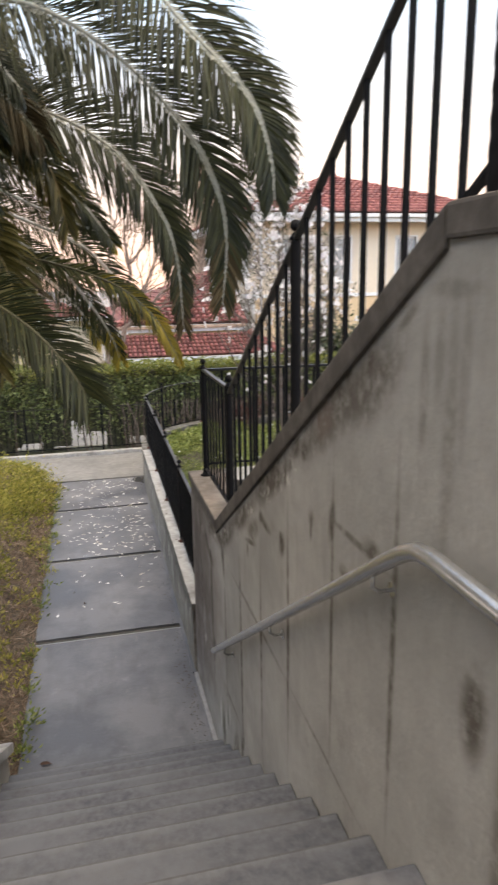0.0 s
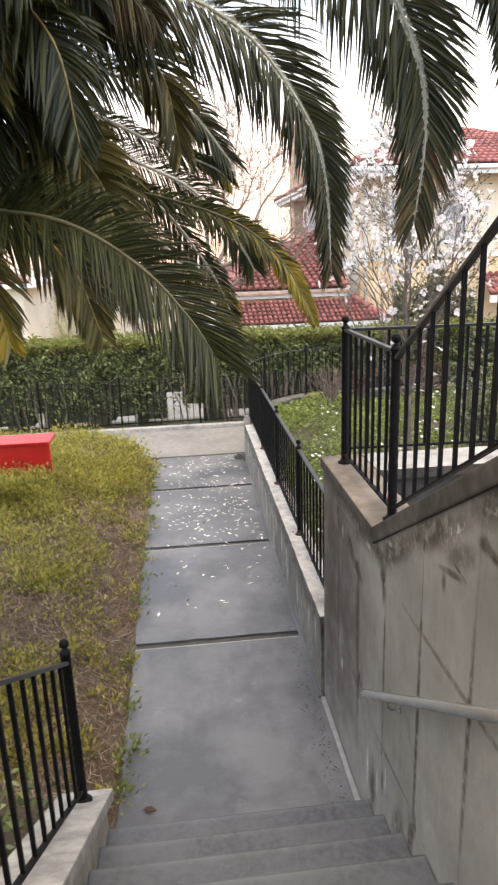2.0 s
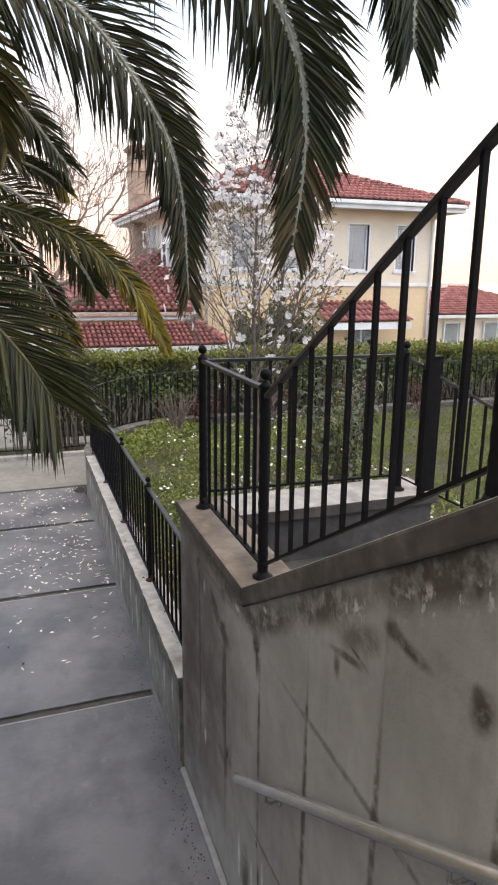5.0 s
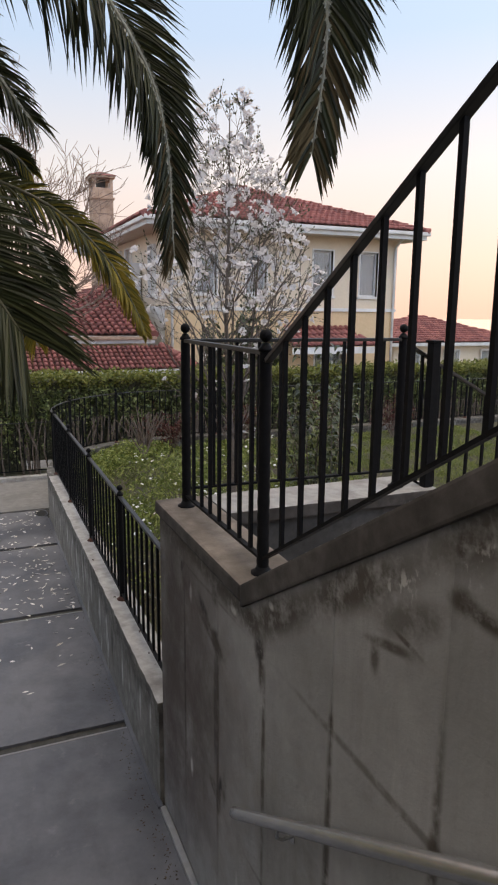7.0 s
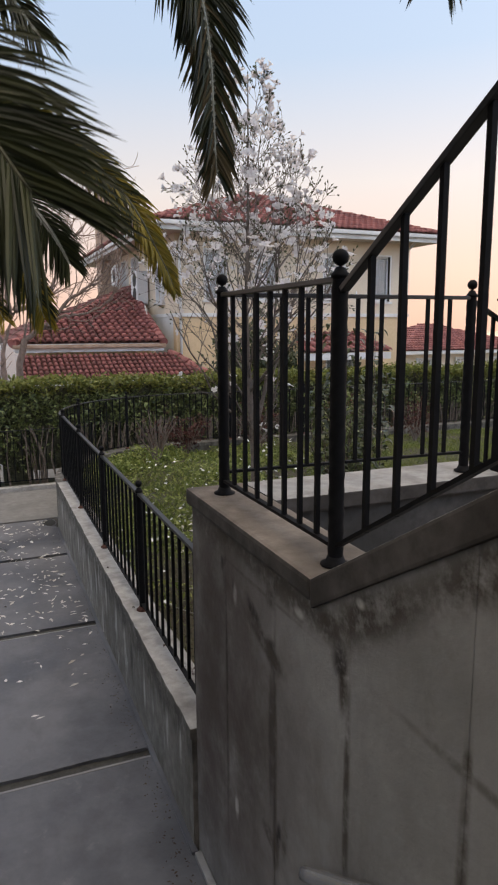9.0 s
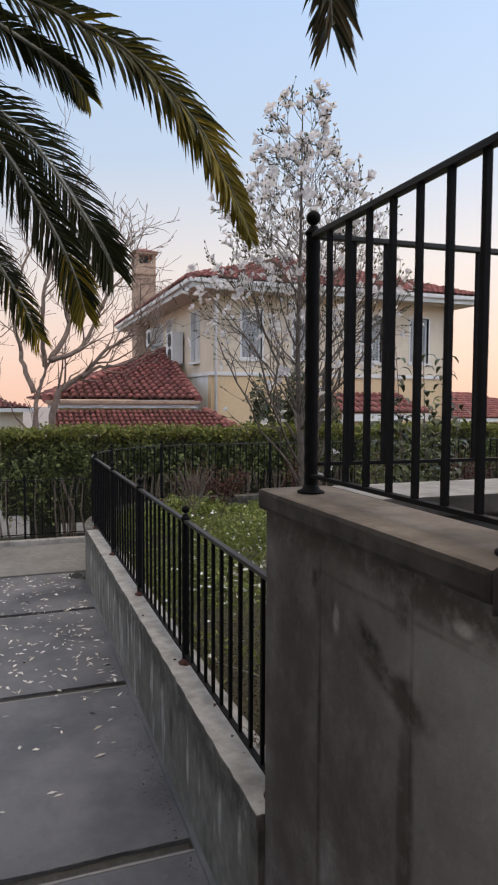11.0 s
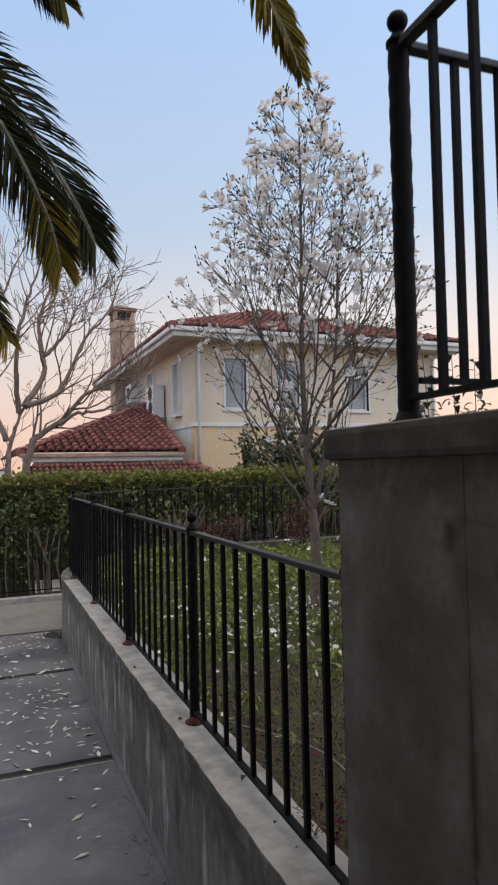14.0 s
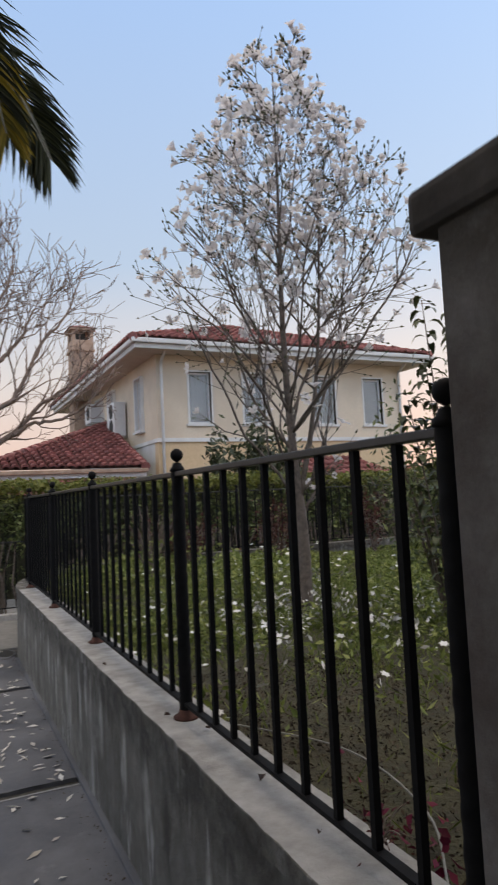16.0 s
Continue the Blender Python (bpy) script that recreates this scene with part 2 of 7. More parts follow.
SPOTS += [
    # pour lines
    ((3.55, 1.66), (0.85, 0.022), 0, 0.62), ((2.5, 1.66), (0.5, 0.016), 0, 0.5), ((2.2, 2.61), (0.3, 0.02), 0, 0.7), ((4.2, 0.71), (0.4, 0.018), -4, 0.7), ((5.0, 1.66), (0.6, 0.012), 0, 0.5),
    # knots where joints and pour lines cross
    ((3.41, 1.64), (0.035, 0.08), 0, 0.8), ((3.88, 1.68), (0.02, 0.05), 0, 0.9), ((2.42, 2.6), (0.045, 0.11), 10, 1.0), ((2.09, 2.63), (0.1, 0.045), 0, 0.9), ((2.93, 1.86), (0.035, 0.2), 0, 0.6),
    # a single worn patch and the smears beside it
    ((3.02, 2.28), (0.055, 0.08), 22, 1.0), ((3.04, 2.31), (0.03, 0.04), 0, 0.8), ((3.31, 2.27), (0.14, 0.032), 4, 1.0), ((3.38, 2.28), (0.06, 0.045), -10, 0.9), ((3.62, 2.06), (0.16, 0.022), -12, 0.9), ((3.55, 2.1), (0.08, 0.012), 10, 0.9), ((3.68, 2.0), (0.03, 0.07), 0, 0.8),
    # grime below the sloping coping, with lime hooks and dark dabs
    ((4.25, 1.86), (0.4, 0.1), -31, 0.95), ((3.8, 2.14), (0.45, 0.1), -31, 0.95), ((3.2, 2.52), (0.55, 0.11), -31, 0.95), ((2.5, 2.93), (0.5, 0.13), -31, 0.8), ((2.15, 3.1), (0.35, 0.14), -31, 0.8), ((3.55, 2.16), (0.22, 0.07), -25, 0.7),
    ((3.39, 2.4), (0.022, 0.06), 0, 1.0), ((3.26, 2.5), (0.018, 0.045), 0, 1.0), ((3.14, 2.55), (0.025, 0.05), 0, 1.0), ((3.07, 2.56), (0.02, 0.05), 0, 1.0), ((2.97, 2.6), (0.024, 0.065), 0, 1.0), ((2.9, 2.68), (0.03, 0.05), 0, 1.0), ((2.72, 2.77), (0.06, 0.05), -20, 1.0),
    ((3.5, 2.28), (0.3, 0.055), -31, 0.9, LIME), ((3.22, 2.44), (0.35, 0.06), -31, 1.0, LIME), ((2.92, 2.62), (0.3, 0.06), -31, 0.95, LIME), ((4.3, 1.87), (0.03, 0.02), 0, 0.9, LIME),
    # runs below the bend of the coping and at the free end
    ((4.47, 1.74), (0.09, 0.07), 20, 1.0), ((4.38, 1.6), (0.035, 0.14), 0, 1.0), ((4.355, 1.25), (0.02, 0.3), 0, 0.7), ((5.34, 1.63), (0.03, 0.045), 0, 1.0, INK), ((5.21, 1.56), (0.02, 0.06), -30, 0.8, INK), ((5.02, 1.55), (0.12, 0.045), 25, 0.9, INK), ((4.86, 1.47), (0.06, 0.07), 0, 1.0, INK), ((4.86, 1.1), (0.03, 0.35), 0, 0.7, INK), ((5.3, 1.1), (0.012, 0.5), 0, 0.6, INK), ((4.4, 1.66), (0.06, 0.08), 10, 0.9, INK), ((4.8, 0.79), (0.03, 0.085), 10, 1.0, INK), ((3.86, 0.68), (0.025, 0.09), 0, 1.0, INK), ((4.33, 0.5), (0.018, 0.11), 0, 0.9, INK), ((4.36, 0.66), (0.014, 0.03), 0, 1.0, INK), ((4.5, 0.32), (0.1, 0.22), 0, 0.8, (0.075, 0.072, 0.05)), ((4.05, 0.5), (0.1, 0.12), 0, 0.7, (0.075, 0.072, 0.05)), ((4.28, 0.55), (0.016, 0.13), 0, 1.0, LIME), ((5.2, 0.62), (0.03, 0.07), 0, 0.9, LIME), ((4.93, 1.48), (0.26, 0.05), 16, 1.0), ((4.83, 1.44), (0.06, 0.07), 0, 1.0), ((4.85, 1.2), (0.05, 0.3), 0, 0.8), ((5.3, 1.65), (0.03, 0.04), 0, 1.0), ((5.3, 1.6), (0.06, 0.1), 0, 0.7),
    ((4.87, 1.66), (0.06, 0.05), 0, 0.9), ((4.87, 0.74), (0.11, 0.05), 15, 0.9), ((4.82, 0.7), (0.04, 0.08), 0, 0.9), ((5.5, 1.2), (0.2, 0.6), 0, 0.5), ((5.05, 0.9), (0.25, 0.5), 10, 0.45), ((5.2, 1.55), (0.03, 0.06), 0, 0.5, LIME), ((4.65, 1.7), (0.05, 0.025), 0, 0.8, LIME), ((5.0, 1.75), (0.9, 0.06), 0, 0.8),
    ((4.75, 0.82), (0.035, 0.14), 5, 0.8), ((4.6, 0.36), (0.025, 0.2), 0, 0.9, LIME), ((4.5, 0.3), (0.05, 0.25), 0, 0.8), ((4.42, 0.4), (0.02, 0.12), 0, 0.9, LIME), ((3.9, 0.6), (0.05, 0.2), 10, 0.9), ((4.1, 0.4), (0.1, 0.16), 0, 0.7),
    ((1.42, 2.4), (0.05, 0.9), 0, 0.65), ((1.55, 2.47), (0.07, 0.16), 0, 0.9),
    # streaks and blots high up beside the stairs
    ((1.83, 3.13), (0.032, 0.26), 0, 0.4), ((1.765, 3.22), (0.034, 0.17), 0, 0.32), ((1.71, 3.05), (0.04, 0.42), 0, 0.36), ((1.66, 3.2), (0.03, 0.26), 0, 0.3),
    ((1.72, 3.365), (0.15, 0.03), 0, 0.35), ((1.92, 3.3), (0.09, 0.022), -35, 0.6), ((2.3, 3.12), (0.045, 0.05), 10, 1.0), ((2.14, 3.17), (0.03, 0.055), 20, 0.9), ((2.36, 3.05), (0.05, 0.04), -20, 1.0), ((2.52, 2.93), (0.14, 0.1), -31, 0.8, (0.15, 0.115, 0.1)), ((2.82, 2.76), (0.1, 0.05), -31, 0.9),
    ((2.64, 2.5), (0.02, 0.07), 0, 1.0), ((2.64, 2.54), (0.045, 0.05), 0, 0.7), ((2.3, 2.47), (0.06, 0.04), 0, 0.8),
]
RETAINING = ("retaining_concrete", (0.3, 0.293, 0.281), (0.354, 0.346, 0.333), (0.068, 0.056, 0.044), 0.4, (0.46, 0.44, 0.4))
M["wall"] = streaked_concrete(*RETAINING)

M["lowwall"] = streaked_concrete("low_wall_concrete", (0.32, 0.3, 0.262), (0.41, 0.39, 0.35), (0.085, 0.075, 0.06), 1.0, (0.55, 0.54, 0.52))
# coping sides: grime and their shade together in one dark colour
M["capedge"] = surface("coping_edge_grime_shade", (0.05, 0.044, 0.04), (0.105, 0.094, 0.086), 9, 0.9, 0.35, 0.004, stain=(0.034, 0.029, 0.026), stain_scale=3.5)
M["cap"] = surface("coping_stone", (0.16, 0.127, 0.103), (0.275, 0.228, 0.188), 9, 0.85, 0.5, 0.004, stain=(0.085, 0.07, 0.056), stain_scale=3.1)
M["lowcap"] = surface("pale_coping", (0.315, 0.305, 0.29), (0.44, 0.427, 0.41), 14, 0.85, 0.6, 0.005, stain=(0.19, 0.18, 0.17), stain_scale=5.5)
M["crosspath"] = surface("cross_path_concrete", (0.175, 0.172, 0.168), (0.238, 0.233, 0.228), 9, 0.8, 0.3, 0.003, stain=(0.14, 0.138, 0.136), stain_scale=1.3)


def path_material():
    """Trowelled concrete with moist and dry patches, fine pits and a few dark drips."""
    m, n, l, p = nodes_of("path_concrete_patches")
    v = place(n, l)
    col = blend(n, l, noisy(n, l, v, 1.1, 6, 0.62, 0.41, 0.6), (0.083, 0.087, 0.101), (0.172, 0.178, 0.197))
    col = blend(n, l, sums(n, l, "MULTIPLY", noisy(n, l, place(n, l, (1, 0.45, 1)), 3.2, 5, 0.65, 0.5, 0.72), 0.55), col, (0.07, 0.071, 0.079))
    col = blend(n, l, sums(n, l, "MULTIPLY", noisy(n, l, v, 45, 3, 0.6, 0.56, 0.75), 0.3), col, (0.13, 0.13, 0.13))
    col = blend(n, l, sums(n, l, "MULTIPLY", noisy(n, l, v, 5.5, 5, 0.7, 0.6, 0.78), 0.45), col, (0.3, 0.3, 0.31))
    l.new(col, p.inputs["Base Color"])
    r = n.new("ShaderNodeMapRange")
    r.inputs["To Min"].default_value, r.inputs["To Max"].default_value = 0.45, 0.8
    l.new(noisy(n, l, v, 1.1, 4, 0.55, 0.38, 0.64), r.inputs["Value"])
    l.new(r.outputs[0], p.inputs["Roughness"])
    relief(n, l, p, noisy(n, l, v, 35, 6, 0.7, 0.2, 0.8), 0.3, 0.003)
    return m


M["slab"] = path_material()


def tread_material(foot, tread):
    """Worn stone: pale along each step's edge, grime at its back where it meets the next riser; light on the edge and
    shade at the back are put into both tones.
    """
    m, n, l, p = nodes_of("step_stone_worn")
    v = place(n, l)
    col = blend(n, l, noisy(n, l, v, 30, 5, 0.6), (0.062, 0.068, 0.083), (0.102, 0.111, 0.13))
    col = blend(n, l, noisy(n, l, v, 2.3, 4, 0.6, 0.42, 0.7), col, (0.115, 0.124, 0.143))
    col = blend(n, l, sums(n, l, "MULTIPLY", noisy(n, l, place(n, l, (0.7, 1.6, 1)), 4.5, 6, 0.7, 0.52, 0.68), 0.35), col, (0.11, 0.11, 0.113))
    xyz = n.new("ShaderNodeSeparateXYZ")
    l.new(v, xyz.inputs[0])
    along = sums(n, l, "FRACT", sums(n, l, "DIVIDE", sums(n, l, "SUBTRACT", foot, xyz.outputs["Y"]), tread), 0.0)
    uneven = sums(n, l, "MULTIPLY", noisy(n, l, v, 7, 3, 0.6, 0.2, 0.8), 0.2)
    # dark band at the tread's back: grime plus shade painted in
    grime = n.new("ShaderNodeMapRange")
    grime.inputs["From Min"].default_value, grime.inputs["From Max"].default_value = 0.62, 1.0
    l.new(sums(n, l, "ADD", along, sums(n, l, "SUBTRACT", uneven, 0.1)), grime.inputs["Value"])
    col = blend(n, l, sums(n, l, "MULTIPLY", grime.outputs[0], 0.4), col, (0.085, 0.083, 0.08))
    # pale band at the edge: worn stone plus light painted in
    worn_lit_edge = n.new("ShaderNodeMapRange")
    worn_lit_edge.inputs["From Min"].default_value, worn_lit_edge.inputs["From Max"].default_value = 0.16, 0.0
    l.new(sums(n, l, "ADD", along, sums(n, l, "MULTIPLY", uneven, 0.5)), worn_lit_edge.inputs["Value"])
    col = blend(n, l, sums(n, l, "MULTIPLY", worn_lit_edge.outputs[0], 0.3), col, (0.26, 0.265, 0.28))
    l.new(col, p.inputs["Base Color"])
    p.inputs["Roughness"].default_value = 0.75
    relief(n, l, p, noisy(n, l, v, 40, 6, 0.7, 0.2, 0.8), 0.4, 0.003)
    return m


def dripped_concrete():
    """Old garden wall: dark grey-brown face, black grime hanging from the upper edge, pale lime runs and worn patches."""
    m, n, l, p = nodes_of("low_wall_drips")
    v = place(n, l)
    col = blend(n, l, noisy(n, l, v, 12, 6, 0.65), (0.17, 0.158, 0.14), (0.25, 0.236, 0.213))
    col = blend(n, l, sums(n, l, "MULTIPLY", noisy(n, l, v, 1.6, 6, 0.7, 0.45, 0.66), 0.6), col, (0.105, 0.097, 0.083))
    col = blend(n, l, sums(n, l, "MULTIPLY", noisy(n, l, v, 3.4, 7, 0.75, 0.56, 0.66), 0.5), col, (0.33, 0.32, 0.295))
    xyz = n.new("ShaderNodeSeparateXYZ")
    l.new(v, xyz.inputs[0])
    drip = noisy(n, l, place(n, l, (2.2, 2.2, 0.5)), 2.0, 5, 0.65, 0.48, 0.64)
    col = blend(n, l, sums(n, l, "MULTIPLY", drip, 0.5), col, (0.08, 0.072, 0.06))
    lime = noisy(n, l, place(n, l, (3.6, 3.6, 0.7)), 1.9, 7, 0.7, 0.55, 0.63)
    lime = sums(n, l, "MULTIPLY", lime, noisy(n, l, v, 2.1, 3, 0.5, 0.4, 0.55))
    col = blend(n, l, sums(n, l, "MULTIPLY", lime, 0.8), col, (0.5, 0.49, 0.47))
    # single runs: lime below the coping's joints, black seepage between them
    c = n.new("ShaderNodeTexCoord")
    ragged = noisy(n, l, place(n, l, (1.3, 1.3, 0.6)), 8, 6, 0.7, 0.36, 0.54)
    rng = random.Random(83)
    for k in range(16):
        y = 5.95 + 0.37 * k + rng.uniform(-0.12, 0.12)
        mp = n.new("ShaderNodeMapping")
        mp.vector_type = "TEXTURE"
        mp.inputs["Location"].default_value = (1.1, y, rng.uniform(0.28, 0.42))
        mp.inputs["Scale"].default_value = (1, rng.uniform(0.03, 0.085), rng.uniform(0.12, 0.24))
        l.new(c.outputs["Object"], mp.inputs["Vector"])
        far = n.new("ShaderNodeVectorMath")
        far.operation = "LENGTH"
        l.new(mp.outputs[0], far.inputs[0])
        r = n.new("ShaderNodeMapRange")
        r.inputs["From Min"].default_value, r.inputs["From Max"].default_value = 1.0, 0.3
        l.new(far.outputs["Value"], r.inputs["Value"])
        col = blend(n, l, sums(n, l, "MULTIPLY", sums(n, l, "MULTIPLY", r.outputs[0], ragged), 0.85), col, (0.055, 0.05, 0.043) if k % 4 == 3 else (0.47, 0.455, 0.42))
    edge = n.new("ShaderNodeMapRange")
    edge.inputs["From Min"].default_value, edge.inputs["From Max"].default_value = 0.5, 0.6
    l.new(sums(n, l, "ADD", xyz.outputs["Z"], sums(n, l, "MULTIPLY", noisy(n, l, place(n, l, (4, 4, 0.5)), 2.4, 5, 0.7, 0.3, 0.7), 0.15)), edge.inputs["Value"])
    grime = sums(n, l, "MULTIPLY", edge.outputs[0], noisy(n, l, v, 9, 5, 0.7, 0.3, 0.6))
    col = blend(n, l, sums(n, l, "MULTIPLY", grime, 0.85), col, (0.05, 0.046, 0.04))
    l.new(col, p.inputs["Base Color"])
    p.inputs["Roughness"].default_value = 0.92
    relief(n, l, p, noisy(n, l, v, 18, 8, 0.75, 0.2, 0.8), 0.7, 0.012)
    return m


M["lowwall2"] = dripped_concrete()
M["joint"] = surface("joint_dirt", (0.05, 0.05, 0.048), (0.085, 0.085, 0.08), 20, 0.9, 0.5, 0.005)
M["pale"] = surface("pale_mortar", (0.22, 0.225, 0.24), (0.31, 0.315, 0.33), 14, 0.85, 0.4, 0.004, stain=(0.28, 0.28, 0.27), stain_scale=3)
M["step"] = surface("step_stone", (0.072, 0.078, 0.094), (0.115, 0.124, 0.144), 26, 0.7, 0.4, 0.003, stain=(0.22, 0.22, 0.23), stain_scale=2.5, spread=0.06)
M["iron"] = surface("black_iron", (0.004, 0.004, 0.005), (0.008, 0.008, 0.009), 30, 0.62, 0.15, 0.001, spec=0.14)
# concrete darkened to hold the shade inside the walled landing
M["landing_shade"] = surface("shaded_dark_concrete", (0.05, 0.048, 0.046), (0.095, 0.09, 0.085), 12, 0.8, 0.4, 0.004, stain=(0.035, 0.033, 0.03), stain_scale=2.2)
M["railtop"] = surface("worn_rail_iron", (0.012, 0.012, 0.013), (0.022, 0.022, 0.023), 30, 0.36, 0.15, 0.001, spec=0.5)
M["tube"] = surface("grey_handrail_paint", (0.46, 0.465, 0.47), (0.56, 0.565, 0.57), 18, 0.24, 0.1, 0.001, metal=0.75)
M["soil"] = surface("soil", (0.07, 0.05, 0.035), (0.13, 0.095, 0.065), 16, 0.95, 0.9, 0.02, stain=(0.11, 0.09, 0.06), stain_scale=2)
M["lawn"] = surface("lawn_ground", (0.045, 0.041, 0.025), (0.073, 0.068, 0.035), 9, 0.95, 0.8, 0.02, stain=(0.05, 0.036, 0.026), stain_scale=1.2)
M["ground"] = surface("hillside_ground", (0.05, 0.06, 0.03), (0.09, 0.09, 0.055), 0.6, 0.95, 0.6, 0.05, stain=(0.12, 0.11, 0.08), stain_scale=0.05)
M["sea"] = surface("sea_water", (0.02, 0.035, 0.05), (0.03, 0.045, 0.06), 0.02, 0.25, 0.3, 0.3)
M["grass"] = leafy("grass_blades", (0.08, 0.11, 0.024), (0.16, 0.2, 0.045), (0.28, 0.3, 0.1))
M["weed"] = leafy("weed_leaves", (0.085, 0.115, 0.03), (0.19, 0.235, 0.055), (0.36, 0.38, 0.13))
M["cover"] = leafy("groundcover_leaves", (0.205, 0.21, 0.05), (0.4, 0.365, 0.085), (0.58, 0.49, 0.15), 0.55, 0.4)
M["coverlow"] = leafy("groundcover_shoots", (0.1, 0.12, 0.025), (0.17, 0.18, 0.035), (0.26, 0.22, 0.07), 0.6, 0.25)
M["twig"] = leafy("dry_twigs", (0.15, 0.1, 0.075), (0.3, 0.21, 0.16), (0.5, 0.38, 0.3), 0.9, 0.0)
M["litter"] = leafy("leaf_litter", (0.04, 0.03, 0.022), (0.07, 0.053, 0.038), (0.13, 0.098, 0.07), 0.9, 0.0)
M["hedge"] = leafy("hedge_leaves", (0.055, 0.078, 0.026), (0.14, 0.175, 0.06), (0.31, 0.35, 0.14), 0.4, 0.3, 0.5)
M["hedgetop"] = leafy("young_hedge_leaves", (0.095, 0.115, 0.03), (0.165, 0.18, 0.045), (0.26, 0.255, 0.07), 0.45, 0.3)
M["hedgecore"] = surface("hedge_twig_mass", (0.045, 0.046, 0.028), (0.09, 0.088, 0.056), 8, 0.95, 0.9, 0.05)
M["stem"] = surface("hedge_stems", (0.11, 0.082, 0.066), (0.2, 0.16, 0.135), 20, 0.9, 0.5, 0.004)
M["palm"] = leafy("palm_leaflets", (0.014, 0.018, 0.007), (0.028, 0.034, 0.012), (0.06, 0.064, 0.024), 0.42, 0.16, 0.3)
M["palmlight"] = leafy("pale_leaflets", (0.03, 0.035, 0.012), (0.062, 0.068, 0.02), (0.12, 0.115, 0.04), 0.45, 0.25, 0.3)
M["palmlow"] = leafy("olive_leaflets", (0.055, 0.05, 0.015), (0.115, 0.098, 0.029), (0.21, 0.17, 0.058), 0.45, 0.2, 0.3)
M["palmold"] = leafy("yellowing_leaflets", (0.14, 0.12, 0.02), (0.28, 0.21, 0.025), (0.4, 0.28, 0.04), 0.5, 0.25)
M["palmdead"] = leafy("dry_leaflets", (0.05, 0.036, 0.017), (0.1, 0.074, 0.035), (0.19, 0.145, 0.08), 0.8, 0.15)
M["rachis"] = surface("frond_stalk", (0.07, 0.064, 0.032), (0.12, 0.108, 0.055), 12, 0.5, 0.2, 0.002)
# pale stalk with the sky's glint put into its colour
M["rachisglint"] = surface("frond_stalk_glint", (0.3, 0.3, 0.24), (0.42, 0.41, 0.34), 12, 0.35, 0.2, 0.002)
M["rachisold"] = surface("ochre_frond_stalk", (0.24, 0.165, 0.055), (0.36, 0.255, 0.1), 12, 0.5, 0.2, 0.002)
M["palmtrunk"] = surface("palm_trunk_bark", (0.07, 0.052, 0.038), (0.14, 0.11, 0.08), 8, 0.95, 1.0, 0.03)
M["bark"] = surface("grey_bark", (0.105, 0.084, 0.072), (0.2, 0.163, 0.142), 22, 0.9, 0.5, 0.004)
M["barebark"] = surface("brown_bark", (0.18, 0.125, 0.1), (0.28, 0.2, 0.165), 16, 0.9, 0.5, 0.006)
M["blossom"] = leafy("white_petals", (0.76, 0.71, 0.71), (0.85, 0.82, 0.82), (0.9, 0.88, 0.88), 0.55, 0.55)
M["bud"] = leafy("buds", (0.04, 0.055, 0.022), (0.075, 0.09, 0.035), (0.1, 0.085, 0.05), 0.6, 0.1)
M["petal"] = leafy("fallen_petals", (0.45, 0.42, 0.38), (0.7, 0.68, 0.65), (0.8, 0.79, 0.77), 0.7, 0.0)
M["dryleaf"] = leafy("dry_leaf", (0.035, 0.02, 0.016), (0.065, 0.036, 0.027), (0.1, 0.06, 0.045), 0.7, 0.0)
M["daisy"] = leafy("daisies", (0.6, 0.6, 0.56), (0.75, 0.75, 0.72), (0.8, 0.8, 0.8), 0.7, 0.1)
M["redflower"] = leafy("pink_flowers", (0.09, 0.01, 0.025), (0.16, 0.015, 0.045), (0.22, 0.03, 0.06), 0.7, 0.2)
M["evergreen"] = leafy("evergreen_leaves", (0.028, 0.038, 0.017), (0.052, 0.066, 0.027), (0.09, 0.102, 0.044), 0.35, 0.1, 0.5)
M["stucco"] = surface("ochre_stucco", (0.64, 0.46, 0.28), (0.7, 0.51, 0.32), 14, 0.9, 0.25, 0.004, stain=(0.6, 0.45, 0.27), stain_scale=0.5)
M["chimney"] = surface("chimney_stone", (0.36, 0.24, 0.17), (0.5, 0.36, 0.27), 5, 0.9, 0.5, 0.006, stain=(0.26, 0.18, 0.13), stain_scale=2)
M["stucco_cream"] = surface("warm_cream_stucco", (0.69, 0.575, 0.44), (0.74, 0.62, 0.48), 14, 0.9, 0.25, 0.004, stain=(0.56, 0.46, 0.35), stain_scale=0.5)
M["rust"] = surface("rusty_iron", (0.06, 0.02, 0.014), (0.11, 0.04, 0.025), 40, 0.85, 0.4, 0.001)
M["hose"] = surface("pale_hose", (0.2, 0.2, 0.185), (0.27, 0.27, 0.25), 30, 0.5, 0.0)
M["redleaf"] = leafy("maroon_leaves", (0.045, 0.015, 0.014), (0.09, 0.03, 0.024), (0.13, 0.05, 0.035), 0.6, 0.2)
# roof deck coloured dark to give the gaps between tiles their shade
M["tiledeck"] = surface("tile_gap_shade", (0.045, 0.018, 0.015), (0.08, 0.028, 0.022), 8, 0.9, 0.3, 0.004)
M["white"] = surface("white_paint", (0.66, 0.65, 0.63), (0.74, 0.73, 0.71), 6, 0.6, 0.1, 0.002, stain=(0.55, 0.53, 0.5), stain_scale=1.5)
M["soffit"] = surface("eave_soffit", (0.52, 0.44, 0.36), (0.58, 0.5, 0.41), 5, 0.8, 0.15, 0.002)
M["tile"] = surface("clay_tiles", (0.235, 0.078, 0.07), (0.36, 0.135, 0.118), 4, 0.75, 0.4, 0.004, stain=(0.15, 0.06, 0.056), stain_scale=1.5, spread=0.22)
